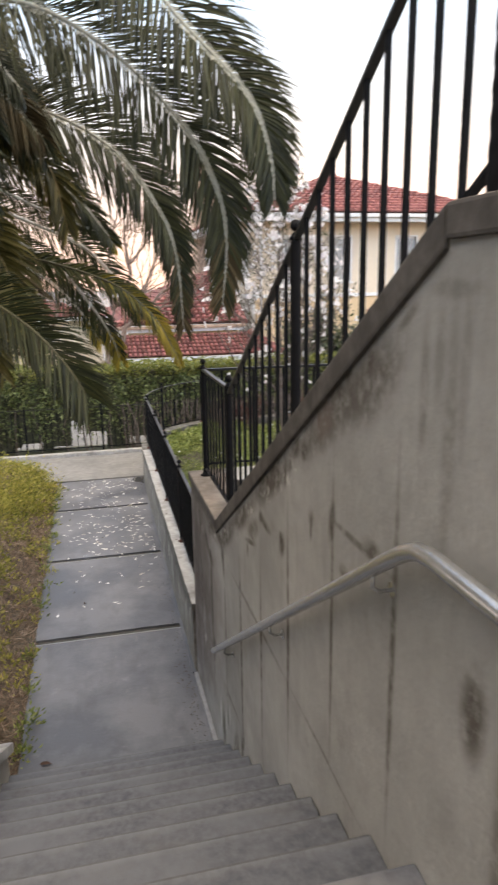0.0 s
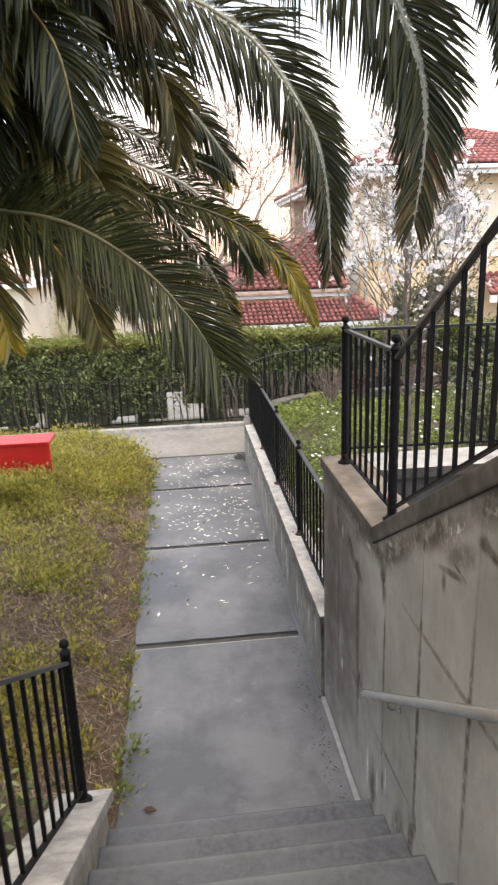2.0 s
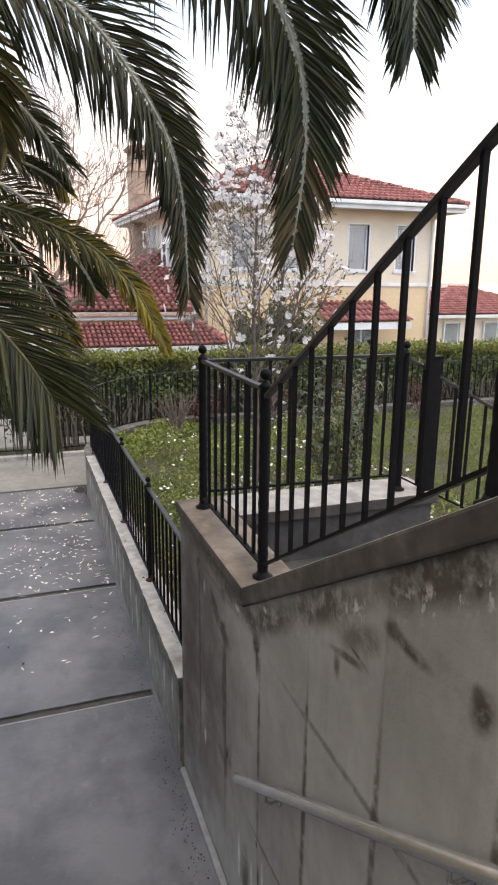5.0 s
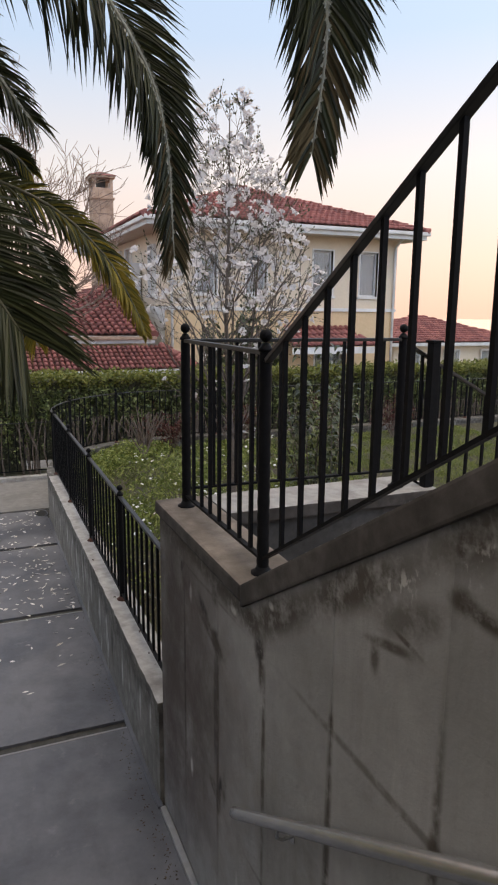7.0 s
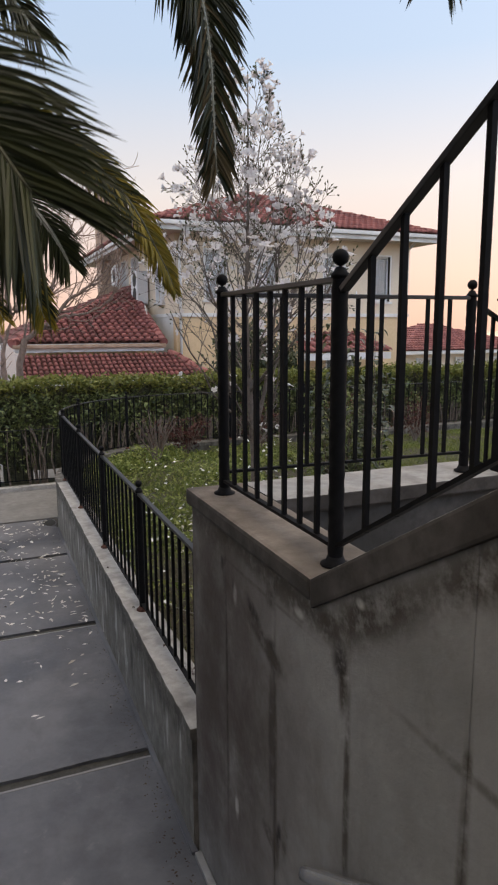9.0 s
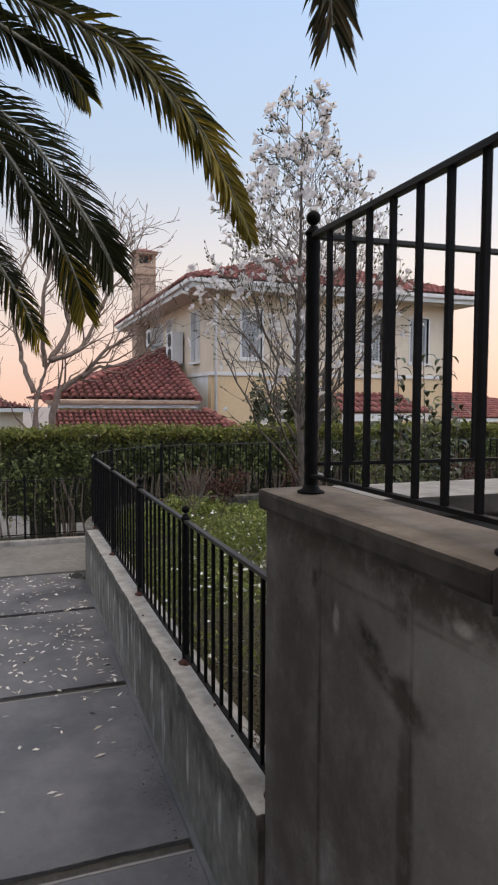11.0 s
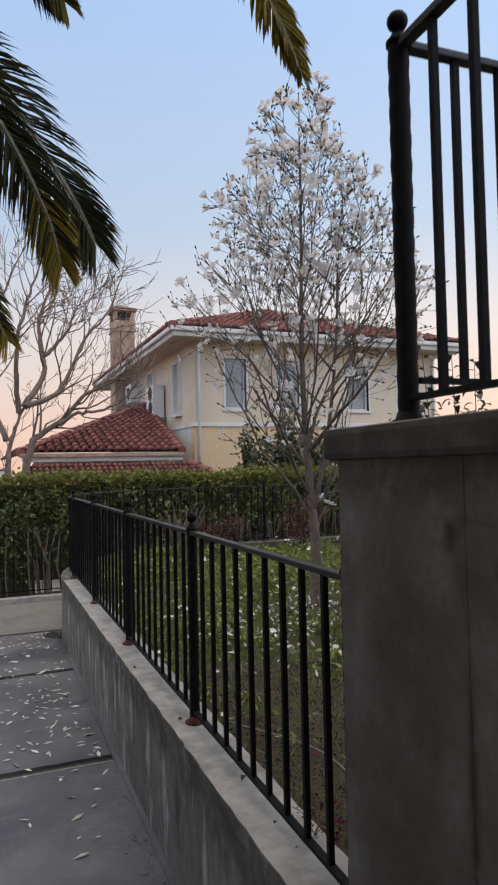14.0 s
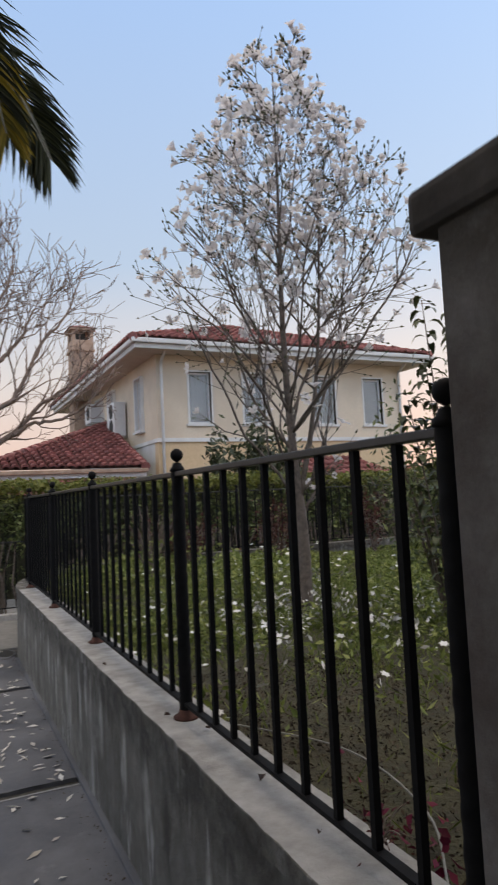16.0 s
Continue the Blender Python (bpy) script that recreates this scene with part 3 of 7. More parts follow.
# darker copy of the clay tiles: shade put into the colour
M["tile_shaded"] = surface("shaded_clay_tiles", (0.15, 0.048, 0.043), (0.26, 0.09, 0.08), 4, 0.8, 0.4, 0.004, stain=(0.09, 0.042, 0.042), stain_scale=1.5, spread=0.35)
M["frame"] = surface("window_frames", (0.62, 0.62, 0.61), (0.7, 0.7, 0.69), 8, 0.45, 0.05, 0.001)
M["curtain"] = surface("net_curtain", (0.36, 0.37, 0.38), (0.5, 0.51, 0.52), 3, 0.9, 0.3, 0.01, stretch=(7, 7, 0.3))
M["dim"] = surface("dim_room", (0.035, 0.033, 0.03), (0.06, 0.055, 0.05), 3, 0.9, 0.0)
M["red"] = surface("red_paint", (0.5, 0.012, 0.012), (0.58, 0.02, 0.018), 9, 0.45, 0.1, 0.001, stain=(0.42, 0.015, 0.015), stain_scale=2)
M["acmetal"] = surface("ac_enamel", (0.6, 0.6, 0.6), (0.66, 0.66, 0.65), 8, 0.5, 0.05, 0.001)
M["dark"] = surface("drain_hollow_shade", (0.012, 0.012, 0.012), (0.02, 0.02, 0.02), 20, 0.7, 0.2, 0.001)
glass, gn, gl, gp = nodes_of("window_glass")
gp.inputs["Base Color"].default_value, gp.inputs["Roughness"].default_value = (0.75, 0.8, 0.82, 1), 0.05
gp.inputs["Transmission Weight"].default_value = 0.85
M["glass"] = glass


# ---- building helpers ----
def link(name, bm_or_mesh, material, parent=None, smooth=False):
    me = bm_or_mesh
    if isinstance(me, bmesh.types.BMesh):
        bm = me
        me = bpy.data.meshes.new(name)
        bmesh.ops.recalc_face_normals(bm, faces=bm.faces)
        bm.to_mesh(me)
        bm.free()
    for m in material if isinstance(material, (list, tuple)) else [material]:
        me.materials.append(m)
    if smooth:
        me.polygons.foreach_set("use_smooth", [True] * len(me.polygons))
    ob = new(name, me)
    ob.parent = parent
    return ob


def part(name, bm, material, parent, label="", smooth=False):
    ob = link(name, bm, material, parent, smooth)
    return tagged(ob, label) if label else ob


def thing(name, label, category, group="", at=(0, 0, 0)):
    ob = new(name)
    ob.location = at
    ob.empty_display_size = 0.1
    return tagged(ob, label, category, group)


def box(x0, x1, y0, y1, z0, z1, bevel=0.0, bm=None):
    bm = bm or bmesh.new()
    made = bmesh.ops.create_cube(bm, size=1)["verts"]
    for v in made:
        v.co = Vector(((x0 + x1) / 2 + v.co.x * (x1 - x0), (y0 + y1) / 2 + v.co.y * (y1 - y0), (z0 + z1) / 2 + v.co.z * (z1 - z0)))
    if bevel:
        es = list({e for v in made for e in v.link_edges})
        bmesh.ops.bevel(bm, geom=es, offset=bevel, segments=2, affect="EDGES", profile=0.6)
    return bm


def extrude_profile(points, x0, x1, bevel=0.0, bm=None):
    """A solid with the outline points (y, z) between two x."""
    bm = bm or bmesh.new()
    a = [bm.verts.new((x0, y, z)) for y, z in points]
    b = [bm.verts.new((x1, y, z)) for y, z in points]
    fs = [bm.faces.new(a), bm.faces.new(b[::-1])]
    k = len(points)
    for i in range(k):
        fs.append(bm.faces.new((a[i], b[i], b[(i + 1) % k], a[(i + 1) % k])))
    if bevel:
        es = list({e for f in fs for e in f.edges})
        bmesh.ops.bevel(bm, geom=es, offset=bevel, segments=2, affect="EDGES", profile=0.6)
    return bm


def slanted(p, q, w, h, bm=None, bevel=0.0):
    """A bar of width w and height h from p to q, upright in section."""
    bm = bm or bmesh.new()
    p, q = Vector(p), Vector(q)
    d = (q - p).normalized()
    s = d.cross(Vector((0, 0, 1)))
    s = s.normalized() if s.length > 1e-4 else Vector((1, 0, 0))
    u = s.cross(d)
    ring = []
    for c in (p, q):
        ring.append([bm.verts.new(c + s * (i * w / 2) + u * (j * h / 2)) for i, j in ((-1, -1), (1, -1), (1, 1), (-1, 1))])
    fs = [bm.faces.new(ring[0]), bm.faces.new(ring[1][::-1])]
    for i in range(4):
        fs.append(bm.faces.new((ring[0][i], ring[1][i], ring[1][(i + 1) % 4], ring[0][(i + 1) % 4])))
    if bevel:
        bmesh.ops.bevel(bm, geom=list({e for f in fs for e in f.edges}), offset=bevel, segments=2, affect="EDGES", profile=0.6)
    return bm


def lathe(profile, sides=14, bm=None):
    """A turned shape from (radius, z) pairs."""
    bm = bm or bmesh.new()
    rings = []
    for r, z in profile:
        if r < 1e-5:
            rings.append([bm.verts.new((0, 0, z))])
        else:
            rings.append([bm.verts.new((r * math.cos(2 * math.pi * i / sides), r * math.sin(2 * math.pi * i / sides), z)) for i in range(sides)])
    for a, b in zip(rings, rings[1:]):
        for i in range(sides):
            j = (i + 1) % sides
            q = [a[i % len(a)], a[j % len(a)], b[j % len(b)], b[i % len(b)]]
            q = [v for k, v in enumerate(q) if v not in q[:k]]
            if len(q) > 2:
                bm.faces.new(q)
    return bm


def tube_data(points, radii, sides, verts, faces):
    """Adds a tapering tube along points to lists of verts and faces."""
    pts = [Vector(p) for p in points]
    base = len(verts)
    side = None
    for i, p in enumerate(pts):
        d = (pts[min(i + 1, len(pts) - 1)] - pts[max(i - 1, 0)]).normalized()
        if side is None:
            side = d.orthogonal().normalized()
        side = (side - d * side.dot(d)).normalized()
        up = d.cross(side)
        for k in range(sides):
            a = 2 * math.pi * k / sides
            verts.append(p + (side * math.cos(a) + up * math.sin(a)) * radii[i])
    for i in range(len(pts) - 1):
        for k in range(sides):
            a, b = base + i * sides + k, base + i * sides + (k + 1) % sides
            faces.append((a, b, b + sides, a + sides))
    faces.append(tuple(base + (len(pts) - 1) * sides + k for k in range(sides)))
    faces.append(tuple(base + k for k in range(sides))[::-1])


def mesh_of(name, verts, faces):
    me = bpy.data.meshes.new(name)
    me.from_pydata([tuple(v) for v in verts], [], faces)
    me.update()
    return me


def quads(name, centres, along, across, fold=0.0):
    """Many small leaves: pointed diamonds, each folded a little along its rib."""
    n = len(centres)
    nrm = np.cross(along, across)
    nrm /= np.linalg.norm(nrm, axis=1, keepdims=True) + 1e-9
    lift = nrm * np.linalg.norm(across, axis=1, keepdims=True) * fold
    v = np.stack([centres - along, centres - across - along * 0.1 + lift, centres + along, centres + across - along * 0.1 + lift], 1).reshape(-1, 3)
    i = np.arange(n)[:, None] * 4
    f = np.concatenate([i + [0, 1, 2], i + [0, 2, 3]], 1).reshape(-1, 3)
    me = bpy.data.meshes.new(name)
    me.vertices.add(len(v))
    me.vertices.foreach_set("co", v.ravel())
    me.loops.add(f.size)
    me.loops.foreach_set("vertex_index", f.ravel().astype(np.int32))
    me.polygons.add(len(f))
    me.polygons.foreach_set("loop_start", np.arange(0, f.size, 3, dtype=np.int32))
    me.polygons.foreach_set("loop_total", np.full(len(f), 3, dtype=np.int32))
    me.update(calc_edges=True)
    return me


def random_axes(rng, n, length, width, up=0.0):
    """Random directions for leaves; up: how far they stand."""
    d = rng.normal(size=(n, 3))
    d[:, 2] = d[:, 2] * (1 - abs(up)) + up * 1.6
    d /= np.linalg.norm(d, axis=1, keepdims=True)
    o = np.cross(d, rng.normal(size=(n, 3)))
    o /= np.linalg.norm(o, axis=1, keepdims=True)
    k = rng.uniform(0.6, 1.25, (n, 1))
    return d * length / 2 * k, o * width / 2 * k


def wave(x, y, s=1.0, seed=0.0):
    """Smooth value noise in -1..1 for arrays."""
    return (np.sin(x * 1.7 * s + 1.3 + seed) * np.sin(y * 1.3 * s + 0.7 + seed * 2) + 0.6 * np.sin(x * 3.9 * s + y * 2.3 * s + seed) + 0.4 * np.sin(y * 5.3 * s - x * 2.9 * s + 2 * seed)) / 2


# ---- the large structure ----
FACE = 1.105       # the retaining wall's face; the low wall carries it on
FOOT = 4.545       # foot of the stairs
RISE, TREAD, STEPS = 0.1716, 0.28, 11
LAND = RISE * STEPS
TOPY = FOOT - TREAD * (STEPS - 1)
CAPZ = 1.85        # level coping at the wall's end
SLOPE = 0.602
KINK, WALLEND = 4.556, 5.735
TOPKINK = 1.75
CAPTOP = CAPZ + (KINK - TOPKINK) * SLOPE  # about 3.5


def cap_height(y):
    return CAPZ if y > KINK else min(CAPTOP, CAPZ + (KINK - y) * SLOPE)


def ground_height(x, y):
    z = -0.07 - 0.45 * np.clip((y - 15.2) / 1.5, 0, 1)
    far = np.hypot(np.clip(np.abs(x - 4) - 30, 0, None), np.clip(y - 36, 0, None))
    return z - np.clip(far * 0.22, 0, 44)


def ground_sheet():
    xs = np.concatenate([-np.geomspace(3000, 20, 16), np.linspace(-16, 26, 22), np.geomspace(32, 3000, 16)])
    ys = np.concatenate([-np.geomspace(600, 12, 8), np.linspace(-8, 40, 49), np.geomspace(44, 4000, 18)])
    gx, gy = np.meshgrid(xs, ys)
    gz = ground_height(gx, gy)
    v = np.stack([gx, gy, gz], -1).reshape(-1, 3)
    w = len(xs)
    f = [(j * w + i, j * w + i + 1, j * w + w + i + 1, j * w + w + i) for j in range(len(ys) - 1) for i in range(w - 1)]
    ob = link("ground", mesh_of("ground", v, f), M["ground"], smooth=True)
    tagged(ob, "hillside ground falling away towards the sea", "ground", kind="structure")
    water = link("water", mesh_of("water", [(-4900, 180, -44), (4900, 180, -44), (4900, 4900, -44), (-4900, 4900, -44)], [(0, 1, 2, 3)]), M["sea"])
    tagged(water, "calm hazy sea beyond the houses", "sea", kind="structure")


def retaining_wall():
    wall = tagged(new("wall_east"), "tall board-marked concrete retaining wall with dark water stains", "wall", kind="structure")
    outline = [(-4, -0.1), (WALLEND, -0.1), (WALLEND, CAPZ - 0.069), (KINK, CAPZ - 0.069), (TOPKINK, CAPTOP - 0.069), (-4, CAPTOP - 0.069)]
    part("wall_core", extrude_profile(outline, FACE + 0.014, FACE + 0.25), M["wall"], wall)
    seams = [-4, -1.2, 0.1, 0.75, 1.42, *SEAMS, WALLEND]
    rng = random.Random(4)
    for a, b in zip(seams, seams[1:]):
        g = 0.0004
        ya, yb = a + g, b - (g if b < WALLEND else 0)
        cuts = [ya] + [k for k in (TOPKINK, KINK) if ya < k < yb] + [yb]
        pts = [(ya, -0.09), (yb, -0.09)] + [(y, cap_height(y) - 0.071) for y in cuts[::-1]]
        off = rng.uniform(-0.002, 0.002)
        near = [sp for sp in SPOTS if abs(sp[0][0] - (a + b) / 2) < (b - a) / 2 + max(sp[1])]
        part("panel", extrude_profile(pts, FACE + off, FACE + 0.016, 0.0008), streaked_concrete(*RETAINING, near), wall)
    return wall


def coping():
    """Three lengths of coping: level at the end, sloping, and level at the top."""
    x0, x1, t = FACE - 0.016, 1.375, 0.075
    def stone(points, bevel, top=M["cap"]):
        bm = extrude_profile(points, x0, x1, bevel)
        bmesh.ops.recalc_face_normals(bm, faces=bm.faces)
        bm.normal_update()
        # faces not turned up get the colour with shade in it
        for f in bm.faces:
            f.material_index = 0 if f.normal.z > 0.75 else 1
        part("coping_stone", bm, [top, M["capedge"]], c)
    c = tagged(new("coping"), "brown-grey concrete coping with worn edges on the retaining wall", "coping", kind="structure")
    stone([(KINK, CAPZ - t), (WALLEND + 0.053, CAPZ - t), (WALLEND + 0.053, CAPZ), (KINK, CAPZ)], 0.016)
    stone([(TOPKINK, CAPTOP - t - 0.02), (KINK - 0.001, CAPZ - t - 0.02), (KINK - 0.001, CAPZ), (TOPKINK, CAPTOP)], 0.01, M["lowcap"])
    stone([(-4, CAPTOP - t), (TOPKINK - 0.001, CAPTOP - t), (TOPKINK - 0.001, CAPTOP), (-4, CAPTOP)], 0.01)
    # the ledge across to the gate
    ledge = box(1.38, 2.72, 5.42, WALLEND + 0.053, CAPZ - t, CAPZ - 0.003, 0.008)
    bmesh.ops.recalc_face_normals(ledge, faces=ledge.faces)
    ledge.normal_update()
    # ledge sides too carry their shade as colour
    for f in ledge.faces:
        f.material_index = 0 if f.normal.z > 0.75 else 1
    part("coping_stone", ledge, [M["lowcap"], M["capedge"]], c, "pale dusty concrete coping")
    w = tagged(new("wall_ledge"), "rough concrete wall below the fenced landing", "wall", kind="structure")
    # inner face of the ledge wall, its shade put into the colour
    part("wall_core", box(1.36, 2.70, 5.46, WALLEND - 0.004, -0.1, CAPZ - 0.07), M["landing_shade"], w)
    part("wall_core", extrude_profile([(5.46, -0.1), (WALLEND - 0.006, -0.1), (WALLEND - 0.006, 1.45), (5.46, 1.45)], 2.705, 6.0), M["wall"], w)


def inner_landing():
    """The walled landing and flight behind the coping."""
    f = tagged(new("landing"), "dusty concrete landing with steps behind the coping", "landing", kind="structure")
    part("landing_slab", box(1.36, 2.9, 4.2, 5.455, 1.2, 1.5), M["landing_shade"], f)
    for k in range(9):
        part("step", box(1.36, 2.9, 4.2 - 0.29 * (k + 1), 4.2 - 0.29 * k - 0.003, 1.0, 1.5 + 0.17 * (k + 1), 0.006), M["landing_shade"], f)
    part("landing_slab", box(1.36, 2.9, -4, 1.58, 1.0, 3.05), M["landing_shade"], f)
    w = tagged(new("wall_inner"), "plain concrete wall along the upper landing", "wall", kind="structure")
    part("wall_core", extrude_profile([(-4, -0.1), (4.4, -0.1), (4.4, 1.6), (3.6, 2.0), (1.6, 3.1), (-4, 3.1)], 2.905, 3.1), M["wall"], w)


def stairs():
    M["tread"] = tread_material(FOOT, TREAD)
    st = tagged(new("stairs"), "worn grey stone stairs going down between walls", "stairs", kind="structure")
    for k in range(STEPS):
        y1 = FOOT - TREAD * k
        y0 = y1 - TREAD - 0.02 if k < STEPS - 1 else -4.0
        z = RISE * (k + 1)
        bm = box(-0.37, FACE - 0.002, y0, y1 + 0.012, z - 0.035, z, 0.011)
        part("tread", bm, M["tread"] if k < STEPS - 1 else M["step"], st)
        part("riser", box(-0.37, FACE - 0.003, y0 + 0.01, y1 - 0.004, z - RISE - 0.02, z - 0.037), M["step"], st)
    part("stair_core", extrude_profile([(-4, -0.1), (FOOT - 0.03, -0.1), (FOOT - 0.03, 0.1), (TOPY - 0.1, LAND - 0.22), (-4, LAND - 0.22)], -0.368, FACE - 0.006), M["step"], st)


def flat_piece(outline, z0, z1, bevel):
    """A flat piece with the outline (x, y) and a worn upper edge."""
    bm = bmesh.new()
    a = [bm.verts.new((x, y, z0)) for x, y in outline]
    b = [bm.verts.new((x, y, z1)) for x, y in outline]
    top = bm.faces.new(b)
    bm.faces.new(a[::-1])
    k = len(outline)
    for i in range(k):
        bm.faces.new((a[i], a[(i + 1) % k], b[(i + 1) % k], b[i]))
    bmesh.ops.bevel(bm, geom=list(top.edges), offset=bevel, segments=1, affect="EDGES")
    return bm


def path():
    """Concrete bays with dark channels between them, and the cross path at the end."""
    p = tagged(new("path"), "grey concrete garden path in long bays with dark joints", "path", kind="structure")
    part("bed", box(-0.38, FACE + 0.06, FOOT - 0.02, 12.2, -0.2, -0.022), M["joint"], p)
    joints = [FOOT, 6.59, 8.556, 10.519, 12.11]
    side = lambda y: 1.064 + max(0.0, y - 5.7) * 0.006
    for i, (a, b) in enumerate(zip(joints, joints[1:])):
        ya, yb = a + (0.04 if i else 0.0), b - 0.04
        worn = random.Random(60 + i)
        low = [(x, ya + (worn.uniform(-0.003, 0.009) if i else 0)) for x in np.linspace(-0.345, side(ya), 34)]
        high = [(x, yb + worn.uniform(-0.009, 0.003)) for x in np.linspace(side(yb), -0.345, 34)]
        rim = [(-0.345 + worn.uniform(-0.012, 0.004), y) for y in np.linspace(yb, ya, 26)[1:-1]]
        part("slab", flat_piece(low + high + rim, -0.12, 0.0, 0.004), M["slab"], p)
        if i:
            part("joint_lip", slanted((-0.34, a - 0.052, 0.0008), (side(a) - 0.01, a - 0.058, 0.0008), 0.016, 0.004), M["pale"], p, "pale chalky lip beside the joint")
    part("fillet", slanted((1.083, 4.58, 0.004), (1.083, 5.688, 0.004), 0.036, 0.03, bevel=0.006), M["pale"], p, "pale mortar fillet at the wall's foot")
    part("fillet", slanted((1.07, 5.692, 0.004), (1.112, 11.6, 0.004), 0.034, 0.026, bevel=0.006), M["slab"], p, "grey mortar fillet at the low wall's foot")
    cross = tagged(new("pavement"), "pale concrete cross path in front of the hedge", "path", kind="structure")
    part("slab", box(-7.5, 1.42, 12.13, 13.86, -0.15, 0.004, 0.006), M["crosspath"], cross)
    kerb = tagged(new("kerb"), "low pale concrete kerb along the hedge", "kerb", kind="structure")
    part("kerbstone", box(-7.5, 1.6, 13.865, 14.0, -0.15, 0.075, 0.012), M["lowcap"], kerb)


ARC = (3.26, 11.55, 2.05)   # centre and radius of the low wall's bend


def low_line(offset=0.0, n=18, worn=0.0):
    """The low wall's line: straight, round the bend, then straight behind the lawn."""
    cx, cy, r = ARC
    rng = random.Random(int(offset * 1000) + 7)
    pts = [(1.17 - offset + 0.04 * k / 90 + rng.uniform(-worn, worn) * (1 if k else 0), 5.74 + 5.81 * k / 90) for k in range(90)]
    for i in range(n + 1):
        a = math.pi - math.pi / 2 * i / n
        pts.append((cx + (r + offset) * math.cos(a), cy + (r + offset) * math.sin(a)))
    pts.append((13.0, cy + r + offset))
    return pts


def low_wall():
    w = tagged(new("wall_low"), "low concrete garden wall with pale coping and streaks", "wall", kind="structure")
    outer, inner = low_line(0.09, worn=0.002), low_line(-0.1)
    for z0, z1, o, i, mat, nm in ((-0.1, 0.595, outer, inner, M["lowwall2"], "wall_core"), (0.596, 0.65, low_line(0.098, worn=0.004), low_line(-0.116, worn=0.003), [M["lowcap"], M["lowwall2"]], "coping_stone")):
        bm = bmesh.new()
        rows = []
        for (a, b), (c, d) in zip(o, i):
            rows.append([bm.verts.new(k) for k in ((a, b, z0), (a, b, z1), (c, d, z1), (c, d, z0))])
        fs = [bm.faces.new(rows[0]), bm.faces.new(rows[-1][::-1])]
        for p, q in zip(rows, rows[1:]):
            for k in range(4):
                fs.append(bm.faces.new((p[k], q[k], q[(k + 1) % 4], p[(k + 1) % 4])))
        bmesh.ops.recalc_face_normals(bm, faces=bm.faces)
        if nm == "coping_stone":
            edge = [e for e in bm.edges if all(abs(v.co.z - z1) < 1e-4 for v in e.verts)]
            bmesh.ops.bevel(bm, geom=edge, offset=0.0025, segments=1, affect="EDGES")
            bm.normal_update()
            for f in bm.faces:
                f.material_index = 0 if f.normal.z > 0.96 and f.calc_center_median().y < 11.4 else 1
        part(nm, bm, mat, w)


def left_wall():
    """The low flank wall on the open side of the stairs."""
    w = tagged(new("wall_west"), "low sloping flank wall beside the stairs with flat coping", "wall", kind="structure")
    s = 0.6
    z = lambda y: 0.37 + (4.63 - y) * s
    part("wall_core", extrude_profile([(-4.0, -0.1), (4.6, -0.1), (4.6, z(4.6) - 0.08), (0.2, z(0.2) - 0.08), (-4.0, z(0.2) - 0.08)], -0.58, -0.371), M["lowwall"], w)
    part("coping_stone", extrude_profile([(0.2, z(0.2) - 0.08), (4.63, z(4.63) - 0.08), (4.63, z(4.63)), (0.2, z(0.2))], -0.62, -0.33, 0.008), M["lowcap"], w)


def garden_ground():
    xs, ys = np.linspace(1.25, 13.0, 60), np.linspace(5.77, 13.55, 44)
    gx, gy = np.meshgrid(xs, ys)
    gz = 0.42 + 0.035 * wave(gx, gy, 0.8) + 0.10 * np.clip((gx - 1.3) / 2.5, 0, 1)
    cx, cy, r = ARC
    d = np.hypot(gx - cx, gy - cy)
    out = (gx < cx) & (gy > cy) & (d > r)
    gx = np.where(out, cx + (gx - cx) * r / np.maximum(d, 1e-6), gx)
    gy = np.where(out, cy + (gy - cy) * r / np.maximum(d, 1e-6), gy)
    w = len(xs)
    f = [(j * w + i, j * w + i + 1, j * w + w + i + 1, j * w + w + i) for j in range(len(ys) - 1) for i in range(w - 1)]
    ob = link("lawn", mesh_of("lawn", np.stack([gx, gy, gz], -1).reshape(-1, 3), f), M["lawn"], smooth=True)
    tagged(ob, "rough lawn behind the low wall", "lawn", kind="structure")


def lawn_z(x, y):
    return 0.42 + 0.035 * wave(x, y, 0.8) + 0.10 * np.clip((x - 1.3) / 2.5, 0, 1)


def bed_z(x, y):
    e = np.clip((-0.34 - x) / 1.1, 0, 1)
    e = e * e * (3 - 2 * e)
    z = 0.0 + 0.34 * e + 0.05 * e * wave(x, y, 1.2)
    bank = np.clip(4.9 - y, 0, 3.6) * 0.6
    return z + np.where(x < -0.5, bank * np.clip((-0.5 - x) / 0.3, 0, 1), 0) - 0.02


def planting_bed():
    xs, ys = np.linspace(-8, -0.33, 50), np.linspace(-2, 12.13, 70)
    gx, gy = np.meshgrid(xs, ys)
    gx = np.where((gy < 4.63) & (gx > -0.6), -0.6, gx)
    gz = bed_z(gx, gy)
    w = len(xs)
    f = [(j * w + i, j * w + i + 1, j * w + w + i + 1, j * w + w + i) for j in range(len(ys) - 1) for i in range(w - 1)]
    ob = link("planting_bed", mesh_of("planting_bed", np.stack([gx, gy, gz], -1).reshape(-1, 3), f), M["soil"], smooth=True)
    tagged(ob, "brown soil of the planting bed beside the path", "soil", kind="structure")


